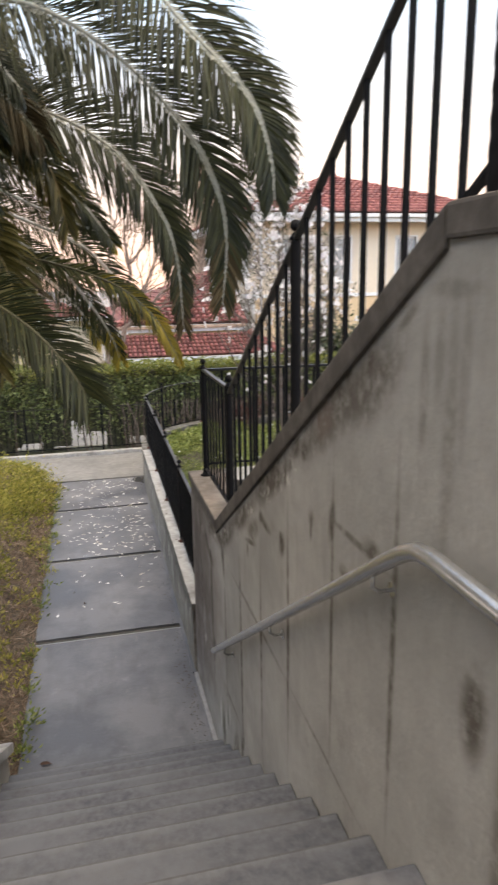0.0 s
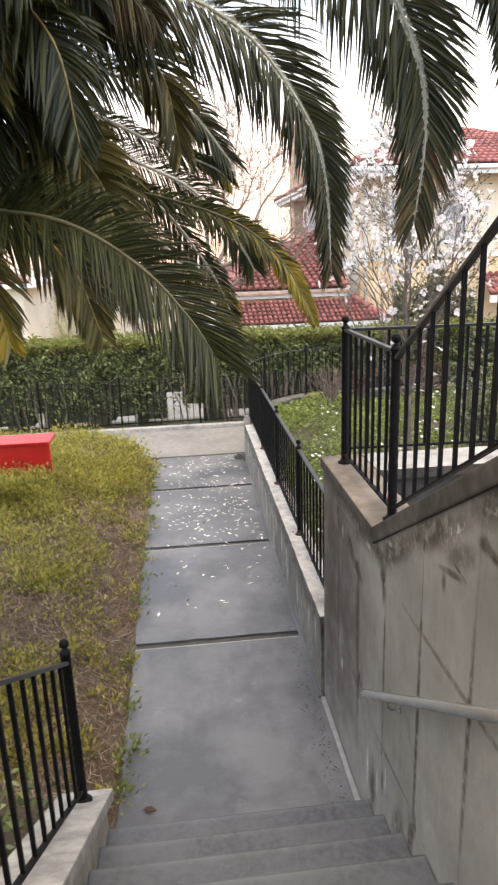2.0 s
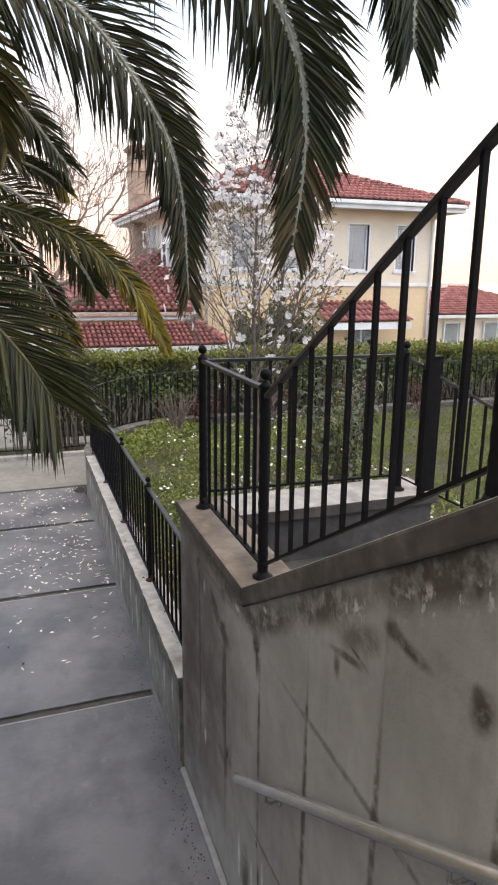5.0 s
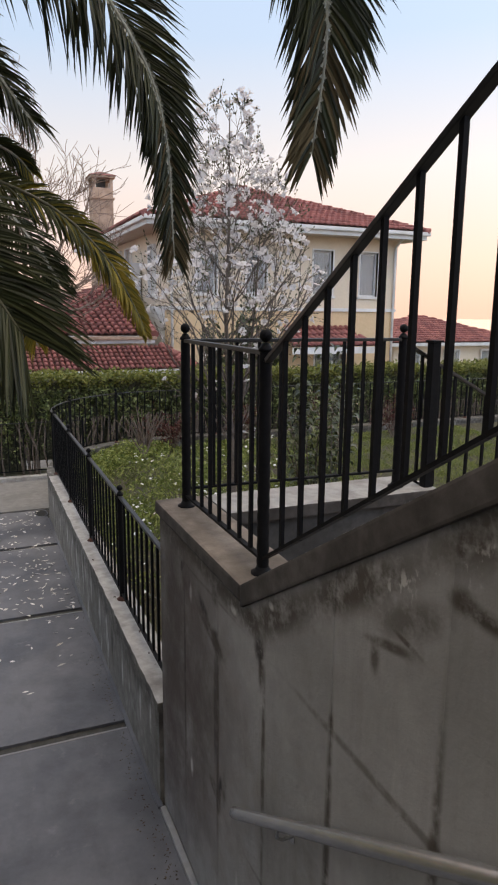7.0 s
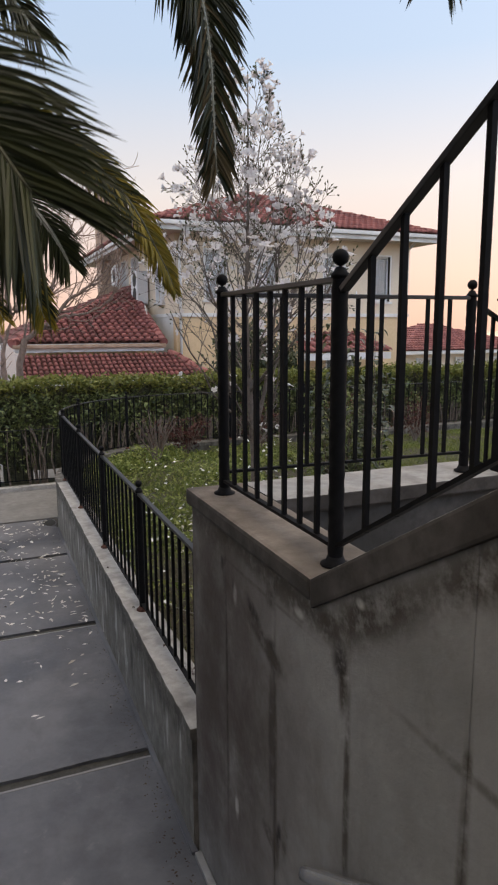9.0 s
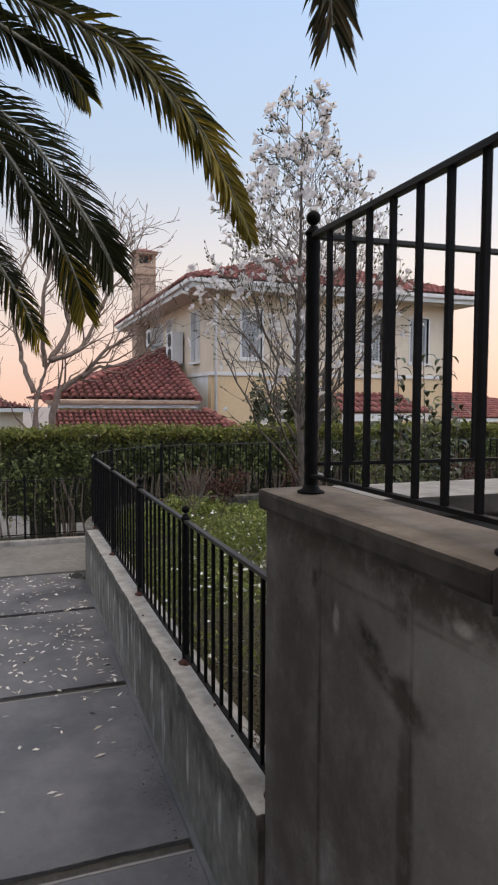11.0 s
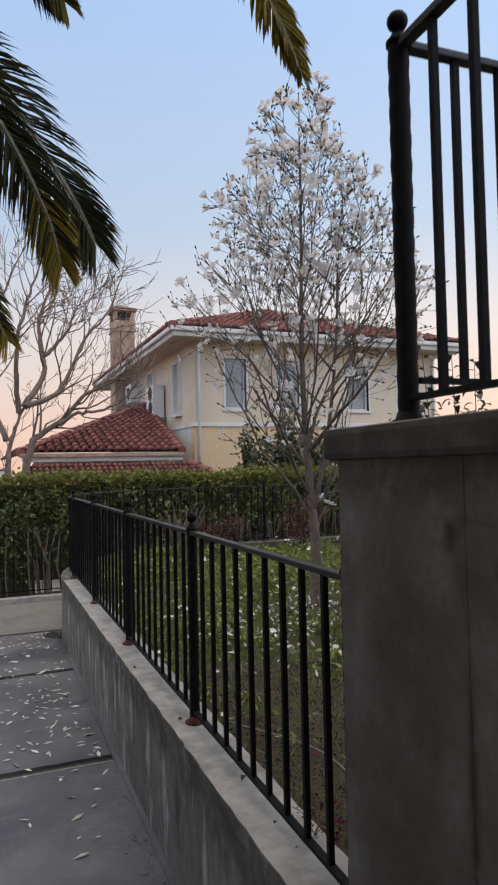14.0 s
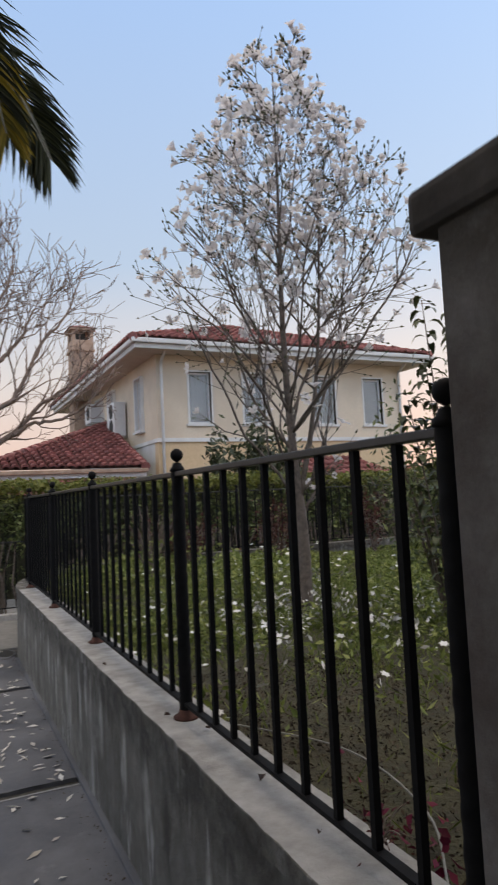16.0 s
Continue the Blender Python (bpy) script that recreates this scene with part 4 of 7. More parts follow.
def sky_blocking_walls():
    """Plain unseen walls added beside and behind the head of the stairs to hold back sky light."""
    for name, dims in (("wall_unseen_side", (-4.9, -4.6, -6.0, 4.6, -0.1, 8.0)), ("wall_unseen_back", (-4.9, 9.0, -6.3, -6.0, -0.1, 8.0))):
        w = tagged(new(name), "plain unseen wall added to hold back sky light", "wall", kind="structure")
        part("wall_core", box(*dims), M["lowwall"], w)


sky_blocking_walls()
ground_sheet()
retaining_wall()
coping()
inner_landing()
stairs()
path()
low_wall()
left_wall()
garden_ground()
planting_bed()

# ---- railings ----
POST_H, RAIL_H = 0.942, 0.865


def post_meshes(height, r=0.024, rusty=False):
    """A hammered, faintly spiralled shaft with a collar, a ball on a neck and a foot plate."""
    shaft = bpy.data.meshes.new("post")
    rings, sides, top = 64, 14, height - 0.075
    verts, faces = [], []
    for i in range(rings + 1):
        z = 0.012 + (top - 0.012) * i / rings
        for k in range(sides):
            a = 2 * math.pi * k / sides
            q = r * (1 + 0.045 * math.cos(2 * a - 2 * math.pi * z / 0.06))
            verts.append((q * math.cos(a), q * math.sin(a), z))
    for i in range(rings):
        for k in range(sides):
            a, b = i * sides + k, i * sides + (k + 1) % sides
            faces.append((a, b, b + sides, a + sides))
    shaft.from_pydata(verts, [], faces)
    bm = lathe([(r * 0.9, top), (r * 1.16, top + 0.003), (r * 1.16, top + 0.013), (r * 0.85, top + 0.02), (r * 0.6, top + 0.032), (0, top + 0.036)], 14)
    bm.from_mesh(shaft)
    bm.to_mesh(shaft)
    bm.free()
    knob = bpy.data.meshes.new("knob")
    k = r * 1.02
    bm = lathe([(0, height - 0.042)] + [(k * math.sin(math.pi * i / 8), height - 0.015 - k * math.cos(math.pi * i / 8)) for i in range(1, 8)] + [(0, height - 0.015 + k)], 14)
    bm.to_mesh(knob)
    bm.free()
    plate = bpy.data.meshes.new("foot_plate")
    bm = lathe([(0, 0.0005), (r * 1.95, 0.0005), (r * 1.95, 0.007), (r * 1.3, 0.014), (r * 1.06, 0.03), (0, 0.03)], 16)
    bm.to_mesh(plate)
    bm.free()
    plate.materials.append(M["rust"] if rusty else M["iron"])
    plate.polygons.foreach_set("use_smooth", [True] * len(plate.polygons))
    for me in (shaft, knob):
        me.materials.append(M["iron"])
        me.polygons.foreach_set("use_smooth", [True] * len(me.polygons))
    return shaft, knob, plate


POSTS = post_meshes(POST_H)
POSTS_LOW = post_meshes(0.912, 0.0225, True)


def put_post(fence, at, kind):
    p = new("post", kind[0])
    p.parent = fence
    p.location = at
    for nm, me in (("knob", kind[1]), ("foot_plate", kind[2])):
        k = new(nm, me)
        k.parent = p
    return p


BARS = {}


def put_bar(fence, x, y, z0, z1, thick, turn):
    h = round(z1 - z0, 3)
    if (h, thick) not in BARS:
        me = bpy.data.meshes.new("baluster")
        bm = box(-thick / 2, thick / 2, -thick / 2, thick / 2, 0, h)
        bm.to_mesh(me)
        bm.free()
        me.materials.append(M["iron"])
        BARS[(h, thick)] = me
    b = new("baluster", BARS[(h, thick)])
    b.parent = fence
    b.location, b.rotation_euler = (x, y, z0), (0, 0, turn)


def fence_run(fence, p, q, bars, top, bottom, thick=0.0155, rail=(0.03, 0.018), foot=(0.024, 0.012)):
    """Rails and balusters between two post feet p and q."""
    p, q = Vector(p), Vector(q)
    up = Vector((0, 0, 1))
    part("top_rail", slanted(p + up * top, q + up * top, *rail, bevel=0.003), M["railtop"], fence)
    part("bottom_rail", slanted(p + up * bottom, q + up * bottom, *foot), M["iron"], fence)
    turn = math.atan2(q.y - p.y, q.x - p.x)
    for i in range(1, bars + 1):
        c = p.lerp(q, i / (bars + 1))
        put_bar(fence, c.x, c.y, c.z + bottom - 0.004, c.z + top - 0.004, thick, turn)


def fences():
    f = thing("railing", "black wrought iron railing with ball-topped posts on the coping", "railing", "iron railings")
    xa = 1.217
    A, B = (xa, 5.61, CAPZ), (xa, 4.627, CAPZ)
    put_post(f, A, POSTS), put_post(f, B, POSTS)
    fence_run(f, A, B, 7, RAIL_H, 0.06)
    s = thing("sloping_railing", "black iron railing rising beside the stairs on the sloping coping", "railing", "iron railings")
    ys = [4.627, 3.18, 1.767]
    feet = [(xa, y, cap_height(y)) for y in ys]
    for p in feet[1:]:
        put_post(s, p, POSTS)
    fence_run(s, (xa, 4.605, cap_height(4.546) - 0.035), feet[1], 9, RAIL_H, 0.1)
    fence_run(s, feet[1], feet[2], 9, RAIL_H, 0.1)
    t = thing("upper_railing", "black iron railing on the level coping above the stairs", "railing", "iron railings")
    feet = [(xa, y, CAPTOP) for y in (1.72, 0.3, -1.1, -2.5)]
    for p in feet[1:]:
        put_post(t, p, POSTS)
    for p, q in zip(feet, feet[1:]):
        fence_run(t, p, q, 9, RAIL_H, 0.1)
    g = thing("landing_railing", "black iron railing across the landing's end with a gate post", "railing", "iron railings")
    C = (2.495, 5.552, CAPZ)
    put_post(g, C, POSTS)
    fence_run(g, (xa + 0.02, 5.6, CAPZ), C, 9, RAIL_H, 0.1)
    part("gate_post", box(2.645, 2.7, 5.47, 5.525, CAPZ - 0.25, CAPZ + 0.85, 0.004), M["iron"], g, "square black gate post with a flat cap")
    part("gate_cap", box(2.635, 2.71, 5.46, 5.535, CAPZ + 0.851, CAPZ + 0.862, 0.003), M["iron"], g)
    d = thing("descending_railing", "black iron railing running down towards the lawn", "railing", "iron railings")
    ends = [(2.513, 5.552, CAPZ - 0.02), (3.9, 5.58, CAPZ - 0.74), (5.3, 5.58, CAPZ - 1.2)]
    for p in ends[1:]:
        put_post(d, (p[0], p[1], p[2] + 0.02), POSTS)
    fence_run(d, ends[0], ends[1], 10, RAIL_H, 0.1)
    fence_run(d, ends[1], ends[2], 10, RAIL_H, 0.1)
    # along the low wall
    low = thing("garden_railing", "long black iron railing on the low garden wall", "railing", "iron railings")
    line = lambda y: 1.182 + 0.0085 * (y - 5.785)
    ys = [5.83, 7.207, 8.65, 10.083, 11.515]
    feet = [(line(y), y, 0.65) for y in ys]
    for p in feet:
        put_post(low, p, POSTS_LOW)
    for p, q in zip(feet, feet[1:]):
        fence_run(low, p, q, 9, 0.83, 0.05, 0.0162)
    bend = thing("curved_railing", "black iron railing curving round the lawn on the low wall", "railing", "iron railings")
    cx, cy, r = ARC
    pts = [(line(11.515), 11.515)] + [(cx + r * math.cos(math.pi - a), cy + r * math.sin(math.pi - a)) for a in np.linspace(0.1, math.pi / 2, 12)] + [(x, cy + r) for x in np.arange(4.3, 12.5, 1.43)]
    for i, (p, q) in enumerate(zip(pts, pts[1:])):
        fence_run(bend, (*p, 0.65), (*q, 0.65), 1 if i < 12 else 9, 0.83, 0.05, 0.014, (0.024, 0.014), (0.02, 0.01))
        if i in (4, 8, 12) or i > 12:
            put_post(bend, (*q, 0.65), POSTS_LOW)
        elif i < 12:
            put_bar(bend, q[0], q[1], 0.7, 1.475, 0.014, 0.0)
    # the open side of the stairs
    left = thing("stair_railing", "black iron railing on the flank wall of the stairs", "railing", "iron railings")
    z = lambda y: 0.37 + (4.63 - y) * 0.6
    feet = [(-0.45, y, z(y)) for y in (4.42, 3.1, 1.78)]
    for p in feet:
        put_post(left, p, POSTS)
    for p, q in zip(feet, feet[1:]):
        fence_run(left, p, q, 8, 0.82, 0.07)
    # thin fence at the hedge
    h = thing("hedge_fence", "thin dark metal fence standing in front of the hedge", "fence")
    for a, b in zip(np.arange(-7.0, 0.6, 1.5), np.arange(-5.5, 2.1, 1.5)):
        fence_run(h, (a, 14.12, 0.0), (b, 14.12, 0.0), 11, 0.95, 0.12, 0.012, (0.02, 0.012), (0.02, 0.012))
        part("post", box(b - 0.017, b + 0.017, 14.1, 14.137, 0.0, 1.02, 0.003), M["iron"], h)


def handrail():
    h = thing("handrail", "grey painted round metal handrail fixed to the wall", "handrail")
    x, verts, faces = FACE - 0.06, [], []
    pts = [(x, -2.5, 2.8), (x, 1.64, 2.8), (x, 1.71, 2.792), (x, 1.77, 2.766), (x, 1.84, 2.722), (x, 4.44, 0.962), (x, 4.478, 0.937)]
    tube_data(pts, [0.0225] * len(pts), 14, verts, faces)
    part("rail", mesh_of("rail", verts, faces), M["tube"], h, smooth=True)
    for y, z in ((4.1, 1.192), (3.0, 1.937), (1.95, 2.648), (0.6, 2.8), (-1.0, 2.8)):
        verts, faces = [], []
        tube_data([(x, y, z - 0.015), (x, y, z - 0.055), (x + 0.02, y, z - 0.07), (FACE + 0.004, y, z - 0.07)], [0.006] * 4, 8, verts, faces)
        part("bracket", mesh_of("bracket", verts, faces), M["tube"], h, smooth=True)
        bm = lathe([(0, 0), (0.022, 0), (0.022, 0.004), (0, 0.004)], 12)
        bm.transform(Matrix.Translation((FACE - 0.006, y, z - 0.07)) @ Matrix.Rotation(radians(90), 4, "Y"))
        part("wall_plate", bm, M["tube"], h)


fences()
handrail()

# ---- the villa ----
TILE_W, TILE_L = 0.195, 0.34


def tile_mesh(material):
    """One clay barrel tile: a half pipe, a little narrower at the top, with thickness at its lower edge."""
    verts, faces = [], []
    k = 6
    for y, r, lift in ((0.0, 0.5, 0.05), (1.0, 0.42, 0.0)):
        for i in range(k + 1):
            a = math.pi * i / k
            verts.append((math.cos(a) * r * TILE_W * 0.82, y * TILE_L * 1.12, lift + math.sin(a) * r * TILE_W * 0.8))
    for i in range(k + 1):
        a = math.pi * i / k
        verts.append((math.cos(a) * 0.4 * TILE_W, 0.0, 0.03 + math.sin(a) * 0.4 * TILE_W * 0.55))
    for i in range(k):
        faces.append((i, i + 1, k + 2 + i, k + 1 + i))
        faces.append((i + 1, i, 2 * k + 2 + i, 2 * k + 3 + i))
    me = mesh_of("roof_tile", verts, faces)
    me.materials.append(material)
    me.polygons.foreach_set("use_smooth", [i % 2 == 0 for i in range(len(me.polygons))])
    return me


TILE, TILE_SHADED = tile_mesh(M["tile"]), tile_mesh(M["tile_shaded"])


def inside(poly, u, v):
    hit = False
    for (a, b), (c, d) in zip(poly, poly[1:] + poly[:1]):
        if (b > v) != (d > v) and u < (c - a) * (v - b) / (d - b) + a:
            hit = not hit
    return hit


def tiled(roof, corners, singles, seed=0, old=False, small=1.0):
    """Lays tiles on a flat roof face. corners: first two run along the eave. singles: how many of the lowest tiles are
    pieces of their own. old: takes the darker tile copy with shade in its colour.
    """
    c = [Vector(p) for p in corners]
    ex = (c[1] - c[0]).normalized()
    nz = ex.cross(c[2] - c[0]).normalized()
    if nz.z < 0:
        nz = -nz
    ey = nz.cross(ex).normalized()
    if ey.z < 0:
        ey = -ey
    flat = [((p - c[0]).dot(ex), (p - c[0]).dot(ey)) for p in c]
    bm = bmesh.new()
    bm.faces.new([bm.verts.new(p - nz * 0.01) for p in c])
    part("roof_deck", bm, M["tiledeck"], roof)
    us, vs = [f[0] for f in flat], [f[1] for f in flat]
    rng = random.Random(seed)
    turn = Matrix((ex, ey, nz)).transposed().to_4x4()
    lots = []
    v = -0.04
    while v < max(vs):
        u = min(us) + small * TILE_W / 2
        while u < max(us):
            if inside(flat, u, max(v, 0.02) + 0.08):
                lots.append((u + rng.uniform(-0.006, 0.006), v + rng.uniform(-0.01, 0.01), rng.uniform(-0.02, 0.02)))
            u += small * TILE_W
        v += small * TILE_L
    verts, faces = [], []
    tv = [x.co.copy() for x in TILE.vertices]
    tf = [tuple(p.vertices) for p in TILE.polygons]
    for i, (u, v, spin) in enumerate(lots):
        m = Matrix.Translation(c[0] + ex * u + ey * v) @ turn @ Matrix.Rotation(spin, 4, "Z") @ Matrix.Scale(small, 4)
        if i < singles:
            ob = new("tile", TILE_SHADED if old else TILE)
            ob.parent = roof
            ob.matrix_basis = m
        else:
            b = len(verts)
            verts += [m @ x for x in tv]
            faces += [tuple(b + k for k in f) for f in tf]
    if verts:
        rest = part("tile_field", mesh_of("tile_field", verts, faces), M["tile_field_shaded" if old else "tile_field"], roof)
        tagged(rest, kind="stuff")


def tile_field_material(name, a, b, stain):
    m, n, l, p = nodes_of(name)
    g = n.new("ShaderNodeNewGeometry")
    ramp = n.new("ShaderNodeValToRGB")
    e = ramp.color_ramp.elements
    e[0].color, e[1].color = (*a, 1), (*b, 1)
    l.new(g.outputs["Random Per Island"], ramp.inputs[0])
    col = blend(n, l, noisy(n, l, place(n, l), 1.5, 3, 0.6, 0.45, 0.75), ramp.outputs[0], stain)
    l.new(col, p.inputs["Base Color"])
    p.inputs["Roughness"].default_value = 0.75
    return m


M["tile_field"] = tile_field_material("clay_tile_field", (0.18, 0.055, 0.05), (0.38, 0.14, 0.12), (0.16, 0.062, 0.058))
# same shade put into the joined tiles' colour
M["tile_field_shaded"] = tile_field_material("shaded_tile_field", (0.1, 0.035, 0.033), (0.29, 0.1, 0.088), (0.1, 0.045, 0.045))


def ridge_mesh():
    verts, faces = [], []
    tube_data([(0, 0, 0.01), (0, 0.4, -0.01)], [0.115, 0.095], 10, verts, faces)
    me = mesh_of("ridge_cap", verts, faces)
    me.materials.append(M["tile"])
    return me


RIDGE_CAP = ridge_mesh()


def ridge(roof, p, q):
    """A row of ridge caps from p to q."""
    p, q = Vector(p), Vector(q)
    turn = (q - p).to_track_quat("Y", "Z").to_matrix().to_4x4()
    n = max(1, int((q - p).length / 0.36))
    for i in range(n):
        ob = new("ridge_cap", RIDGE_CAP)
        ob.parent = roof
        ob.matrix_basis = Matrix.Translation(p + (q - p) * (i / n)) @ turn


def window(house, to_world, w, h, curtain=True, panes=1):
    """A casement in a wall. to_world maps (across, out, up) with the opening's lower left at the origin; out is towards the viewer."""
    top = tagged(new("window"), "")
    top.parent = house
    top.matrix_basis = to_world

    def b(name, x0, x1, y0, y1, z0, z1, mat, bevel=0.006):
        part(name, box(x0, x1, y0, y1, z0, z1, bevel), mat, top)
    t = 0.055
    for nm, x0, x1, z0, z1 in (("jamb", 0, t, 0, h), ("jamb", w - t, w, 0, h), ("head", t, w - t, h - t, h), ("foot", t, w - t, 0, t)):
        b(nm, x0, x1, 0.1, 0.17, z0, z1, M["frame"])
    for k in range(1, panes):
        b("mullion", w * k / panes - 0.03, w * k / panes + 0.03, 0.1, 0.165, t, h - t, M["frame"])
    b("pane", t, w - t, 0.13, 0.138, t, h - t, M["glass"], 0)
    b("surround", -0.05, 0.0, -0.012, 0.1, -0.02, h + 0.05, M["white"])
    b("surround", w, w + 0.05, -0.012, 0.1, -0.02, h + 0.05, M["white"])
    b("surround", 0.0, w, -0.012, 0.1, h, h + 0.05, M["white"])
    b("sill", -0.09, w + 0.09, -0.06, 0.12, -0.07, -0.001, M["white"])
    if curtain:
        verts, faces = [], []
        n = 40
        for i in range(n + 1):
            x = t + (w - 2 * t) * i / n
            y = 0.158 + 0.008 * math.sin(i * 1.9) + 0.005 * math.sin(i * 0.7)
            verts += [(x, y, t), (x, y, h - t)]
        for i in range(n):
            faces.append((2 * i, 2 * i + 2, 2 * i + 3, 2 * i + 1))
        part("curtain", mesh_of("curtain", verts, faces), M["curtain"], top, smooth=True)
    return top


HX0, HX1, HY0, HY1 = 5.55, 13.25, 21.0, 31.6   # outer walls
HZ0, BAND, EAVE = -0.6, 2.87, 5.12


def wall_with_holes(name, house, spans, axis, lo, hi, z0, z1, depth0, depth1, mat):
    """A wall along x or y from lo to hi, with openings (from, to, bottom, top)."""
    def b(a, c, zz0, zz1):
        if c - a < 1e-4 or zz1 - zz0 < 1e-4:
            return
        args = (a, c, depth0, depth1) if axis == "x" else (depth0, depth1, a, c)
        part(name, box(*args, zz0, zz1), mat, house)
    at = lo
    for a, c, bz, tz in sorted(spans):
        b(at, a, z0, z1)
        b(a, c, z0, bz)
        b(a, c, tz, z1)
        at = c
    b(at, hi, z0, z1)


def villa():
    house = thing("house", "two-storey cream villa with red clay tile hip roof", "house", at=(0, 0, 0))
    fr = [(6.42, 7.03, 3.34, 4.70), (7.98, 8.62, 3.34, 4.70), (10.2, 10.88, 3.34, 4.70), (11.88, 12.53, 3.34, 4.70)]
    wall_with_holes("wall", house, fr, "x", HX0, HX1, BAND, EAVE + 0.2, HY0, HY0 + 0.3, M["stucco_cream"])
    low = [(10.35, 11.35, 0.3, 1.9)]
    wall_with_holes("wall", house, low, "x", HX0, HX1, HZ0, BAND - 0.001, HY0 + 0.02, HY0 + 0.3, M["stucco"])
    part("band", box(HX0 - 0.03, HX1 + 0.03, HY0 - 0.03, HY0 + 0.28, BAND - 0.002, BAND + 0.1, 0.006), M["white"], house)
    for a, c, bz, tz in fr:
        window(house, pose(a, HY0, bz), c - a, tz - bz)
    window(house, pose(low[0][0], HY0 + 0.02, 0.3), 1.0, 1.6, panes=2)
    side = [(22.2, 22.75, 3.3, 4.72), (25.2, 25.9, 3.7, 4.85), (26.8, 27.6, 3.9, 4.85), (28.4, 29.3, 3.9, 4.85)]
    wall_with_holes("wall", house, side, "y", HY0 + 0.301, HY1, BAND, EAVE + 0.2, HX0, HX0 + 0.3, M["stucco_cream"])
    part("wall", box(HX0 + 0.001, HX0 + 0.3, HY0 + 0.301, HY1, HZ0, BAND - 0.001), M["white"], house, "pale painted lower side wall")
    part("band", box(HX0 - 0.03, HX0 + 0.28, HY0 + 0.282, HY1, BAND, BAND + 0.1, 0.006), M["white"], house)
    for a, c, bz, tz in side:
        window(house, pose(HX0 - 0.085, c, bz, 0, 0, -90), c - a, tz - bz)
    part("wall", box(HX1 - 0.3, HX1, HY0 + 0.301, HY1, HZ0, EAVE + 0.2), M["stucco"], house)
    part("wall", box(HX0 + 0.301, HX1 - 0.301, HY1 - 0.3, HY1, HZ0, EAVE + 0.2), M["stucco"], house)
    part("upper_floor", box(HX0 + 0.31, HX1 - 0.31, HY0 + 0.31, HY1 - 0.31, BAND - 0.1, BAND), M["dim"], house)
    part("room_wall", box(HX0 + 0.31, HX1 - 0.31, HY0 + 2.6, HY0 + 2.7, HZ0, EAVE + 0.1), M["dim"], house)
    # pipes
    for x, y in ((HX0 + 0.12, HY0 - 0.05), (HX1 - 0.1, HY0 - 0.05)):
        verts, faces = [], []
        tube_data([(x, y - 0.5, EAVE + 0.1), (x, y - 0.02, EAVE - 0.2), (x, y, EAVE - 0.35), (x, y, 0.0)], [0.04] * 4, 10, verts, faces)
        part("downpipe", mesh_of("downpipe", verts, faces), M["white"], house, smooth=True)
    # eaves
    ex0, ex1, ey0, ey1 = 4.82, 13.85, 20.3, 32.3
    part("soffit", box(ex0 + 0.04, ex1 - 0.04, ey0 + 0.04, ey1 - 0.04, EAVE, EAVE + 0.05), M["soffit"], house)
    for nm, a in (("fascia", (ex0, ex1, ey0, ey0 + 0.05)), ("fascia", (ex0, ex1, ey1 - 0.05, ey1)), ("fascia", (ex0, ex0 + 0.05, ey0 + 0.051, ey1 - 0.051)), ("fascia", (ex1 - 0.05, ex1, ey0 + 0.051, ey1 - 0.051))):
        part(nm, box(*a, EAVE - 0.02, EAVE + 0.2, 0.006), M["white"], house)
    part("gutter", box(ex0 - 0.09, ex1 + 0.09, ey0 - 0.1, ey0 - 0.002, EAVE + 0.1, EAVE + 0.22, 0.03), M["white"], house)
    part("gutter", box(ex0 - 0.1, ex0 - 0.002, ey0, ey1, EAVE + 0.1, EAVE + 0.22, 0.03), M["white"], house)
    roof = new("roof")
    roof.parent = house
    tagged(roof, "red clay barrel tile hip roof")
    z0, zr, xm = EAVE + 0.22, 7.0, (ex0 + ex1) / 2
    run = (ex1 - ex0) / 2
    r0, r1 = (xm, ey0 + run, zr), (xm, ey1 - run, zr)
    e = [(ex0 - 0.06, ey0 - 0.06, z0), (ex1 + 0.06, ey0 - 0.06, z0), (ex1 + 0.06, ey1 + 0.06, z0), (ex0 - 0.06, ey1 + 0.06, z0)]
    tiled(roof, [e[0], e[1], r0], 200, 1)
    tiled(roof, [e[3], e[0], r0, r1], 0, 2)
    tiled(roof, [e[1], e[2], r1, r0], 0, 3)
    tiled(roof, [e[2], e[3], r1], 0, 4)
    for p, q in ((e[0], r0), (e[1], r0), (r0, r1), (e[3], r1)):
        ridge(roof, p, q)
    # chimney
    ch = part("chimney", box(5.020, 5.790, 29.1, 30.0, HZ0, 7.4, 0.01), M["chimney"], house, "plastered chimney with a small tiled cap")
    part("chimney_ledge", box(4.97, 5.84, 29.05, 30.05, 6.98, 7.06, 0.012), M["chimney"], ch)
    for x, y in ((5.020, 29.1), (5.670, 29.1), (5.020, 29.88), (5.670, 29.88)):
        part("chimney_pier", box(x, x + 0.12, y, y + 0.12, 7.401, 7.75), M["chimney"], ch)
    part("chimney_core", box(5.270, 5.550, 29.35, 29.75, 7.401, 7.74), M["dim"], ch)
    part("chimney_top", box(4.94, 5.87, 29.02, 30.08, 7.751, 7.84, 0.015), M["chimney"], ch)
    bm = bmesh.new()
    q = [bm.verts.new(p) for p in ((4.9, 28.98, 7.842), (5.91, 28.98, 7.842), (5.91, 30.12, 7.842), (4.9, 30.12, 7.842))]
    t = bm.verts.new((5.405, 29.55, 8.06))
    bm.faces.new(q)
    for i in range(4):
        bm.faces.new((q[i], q[(i + 1) % 4], t))
    part("chimney_tiles", bm, M["tile"], ch)
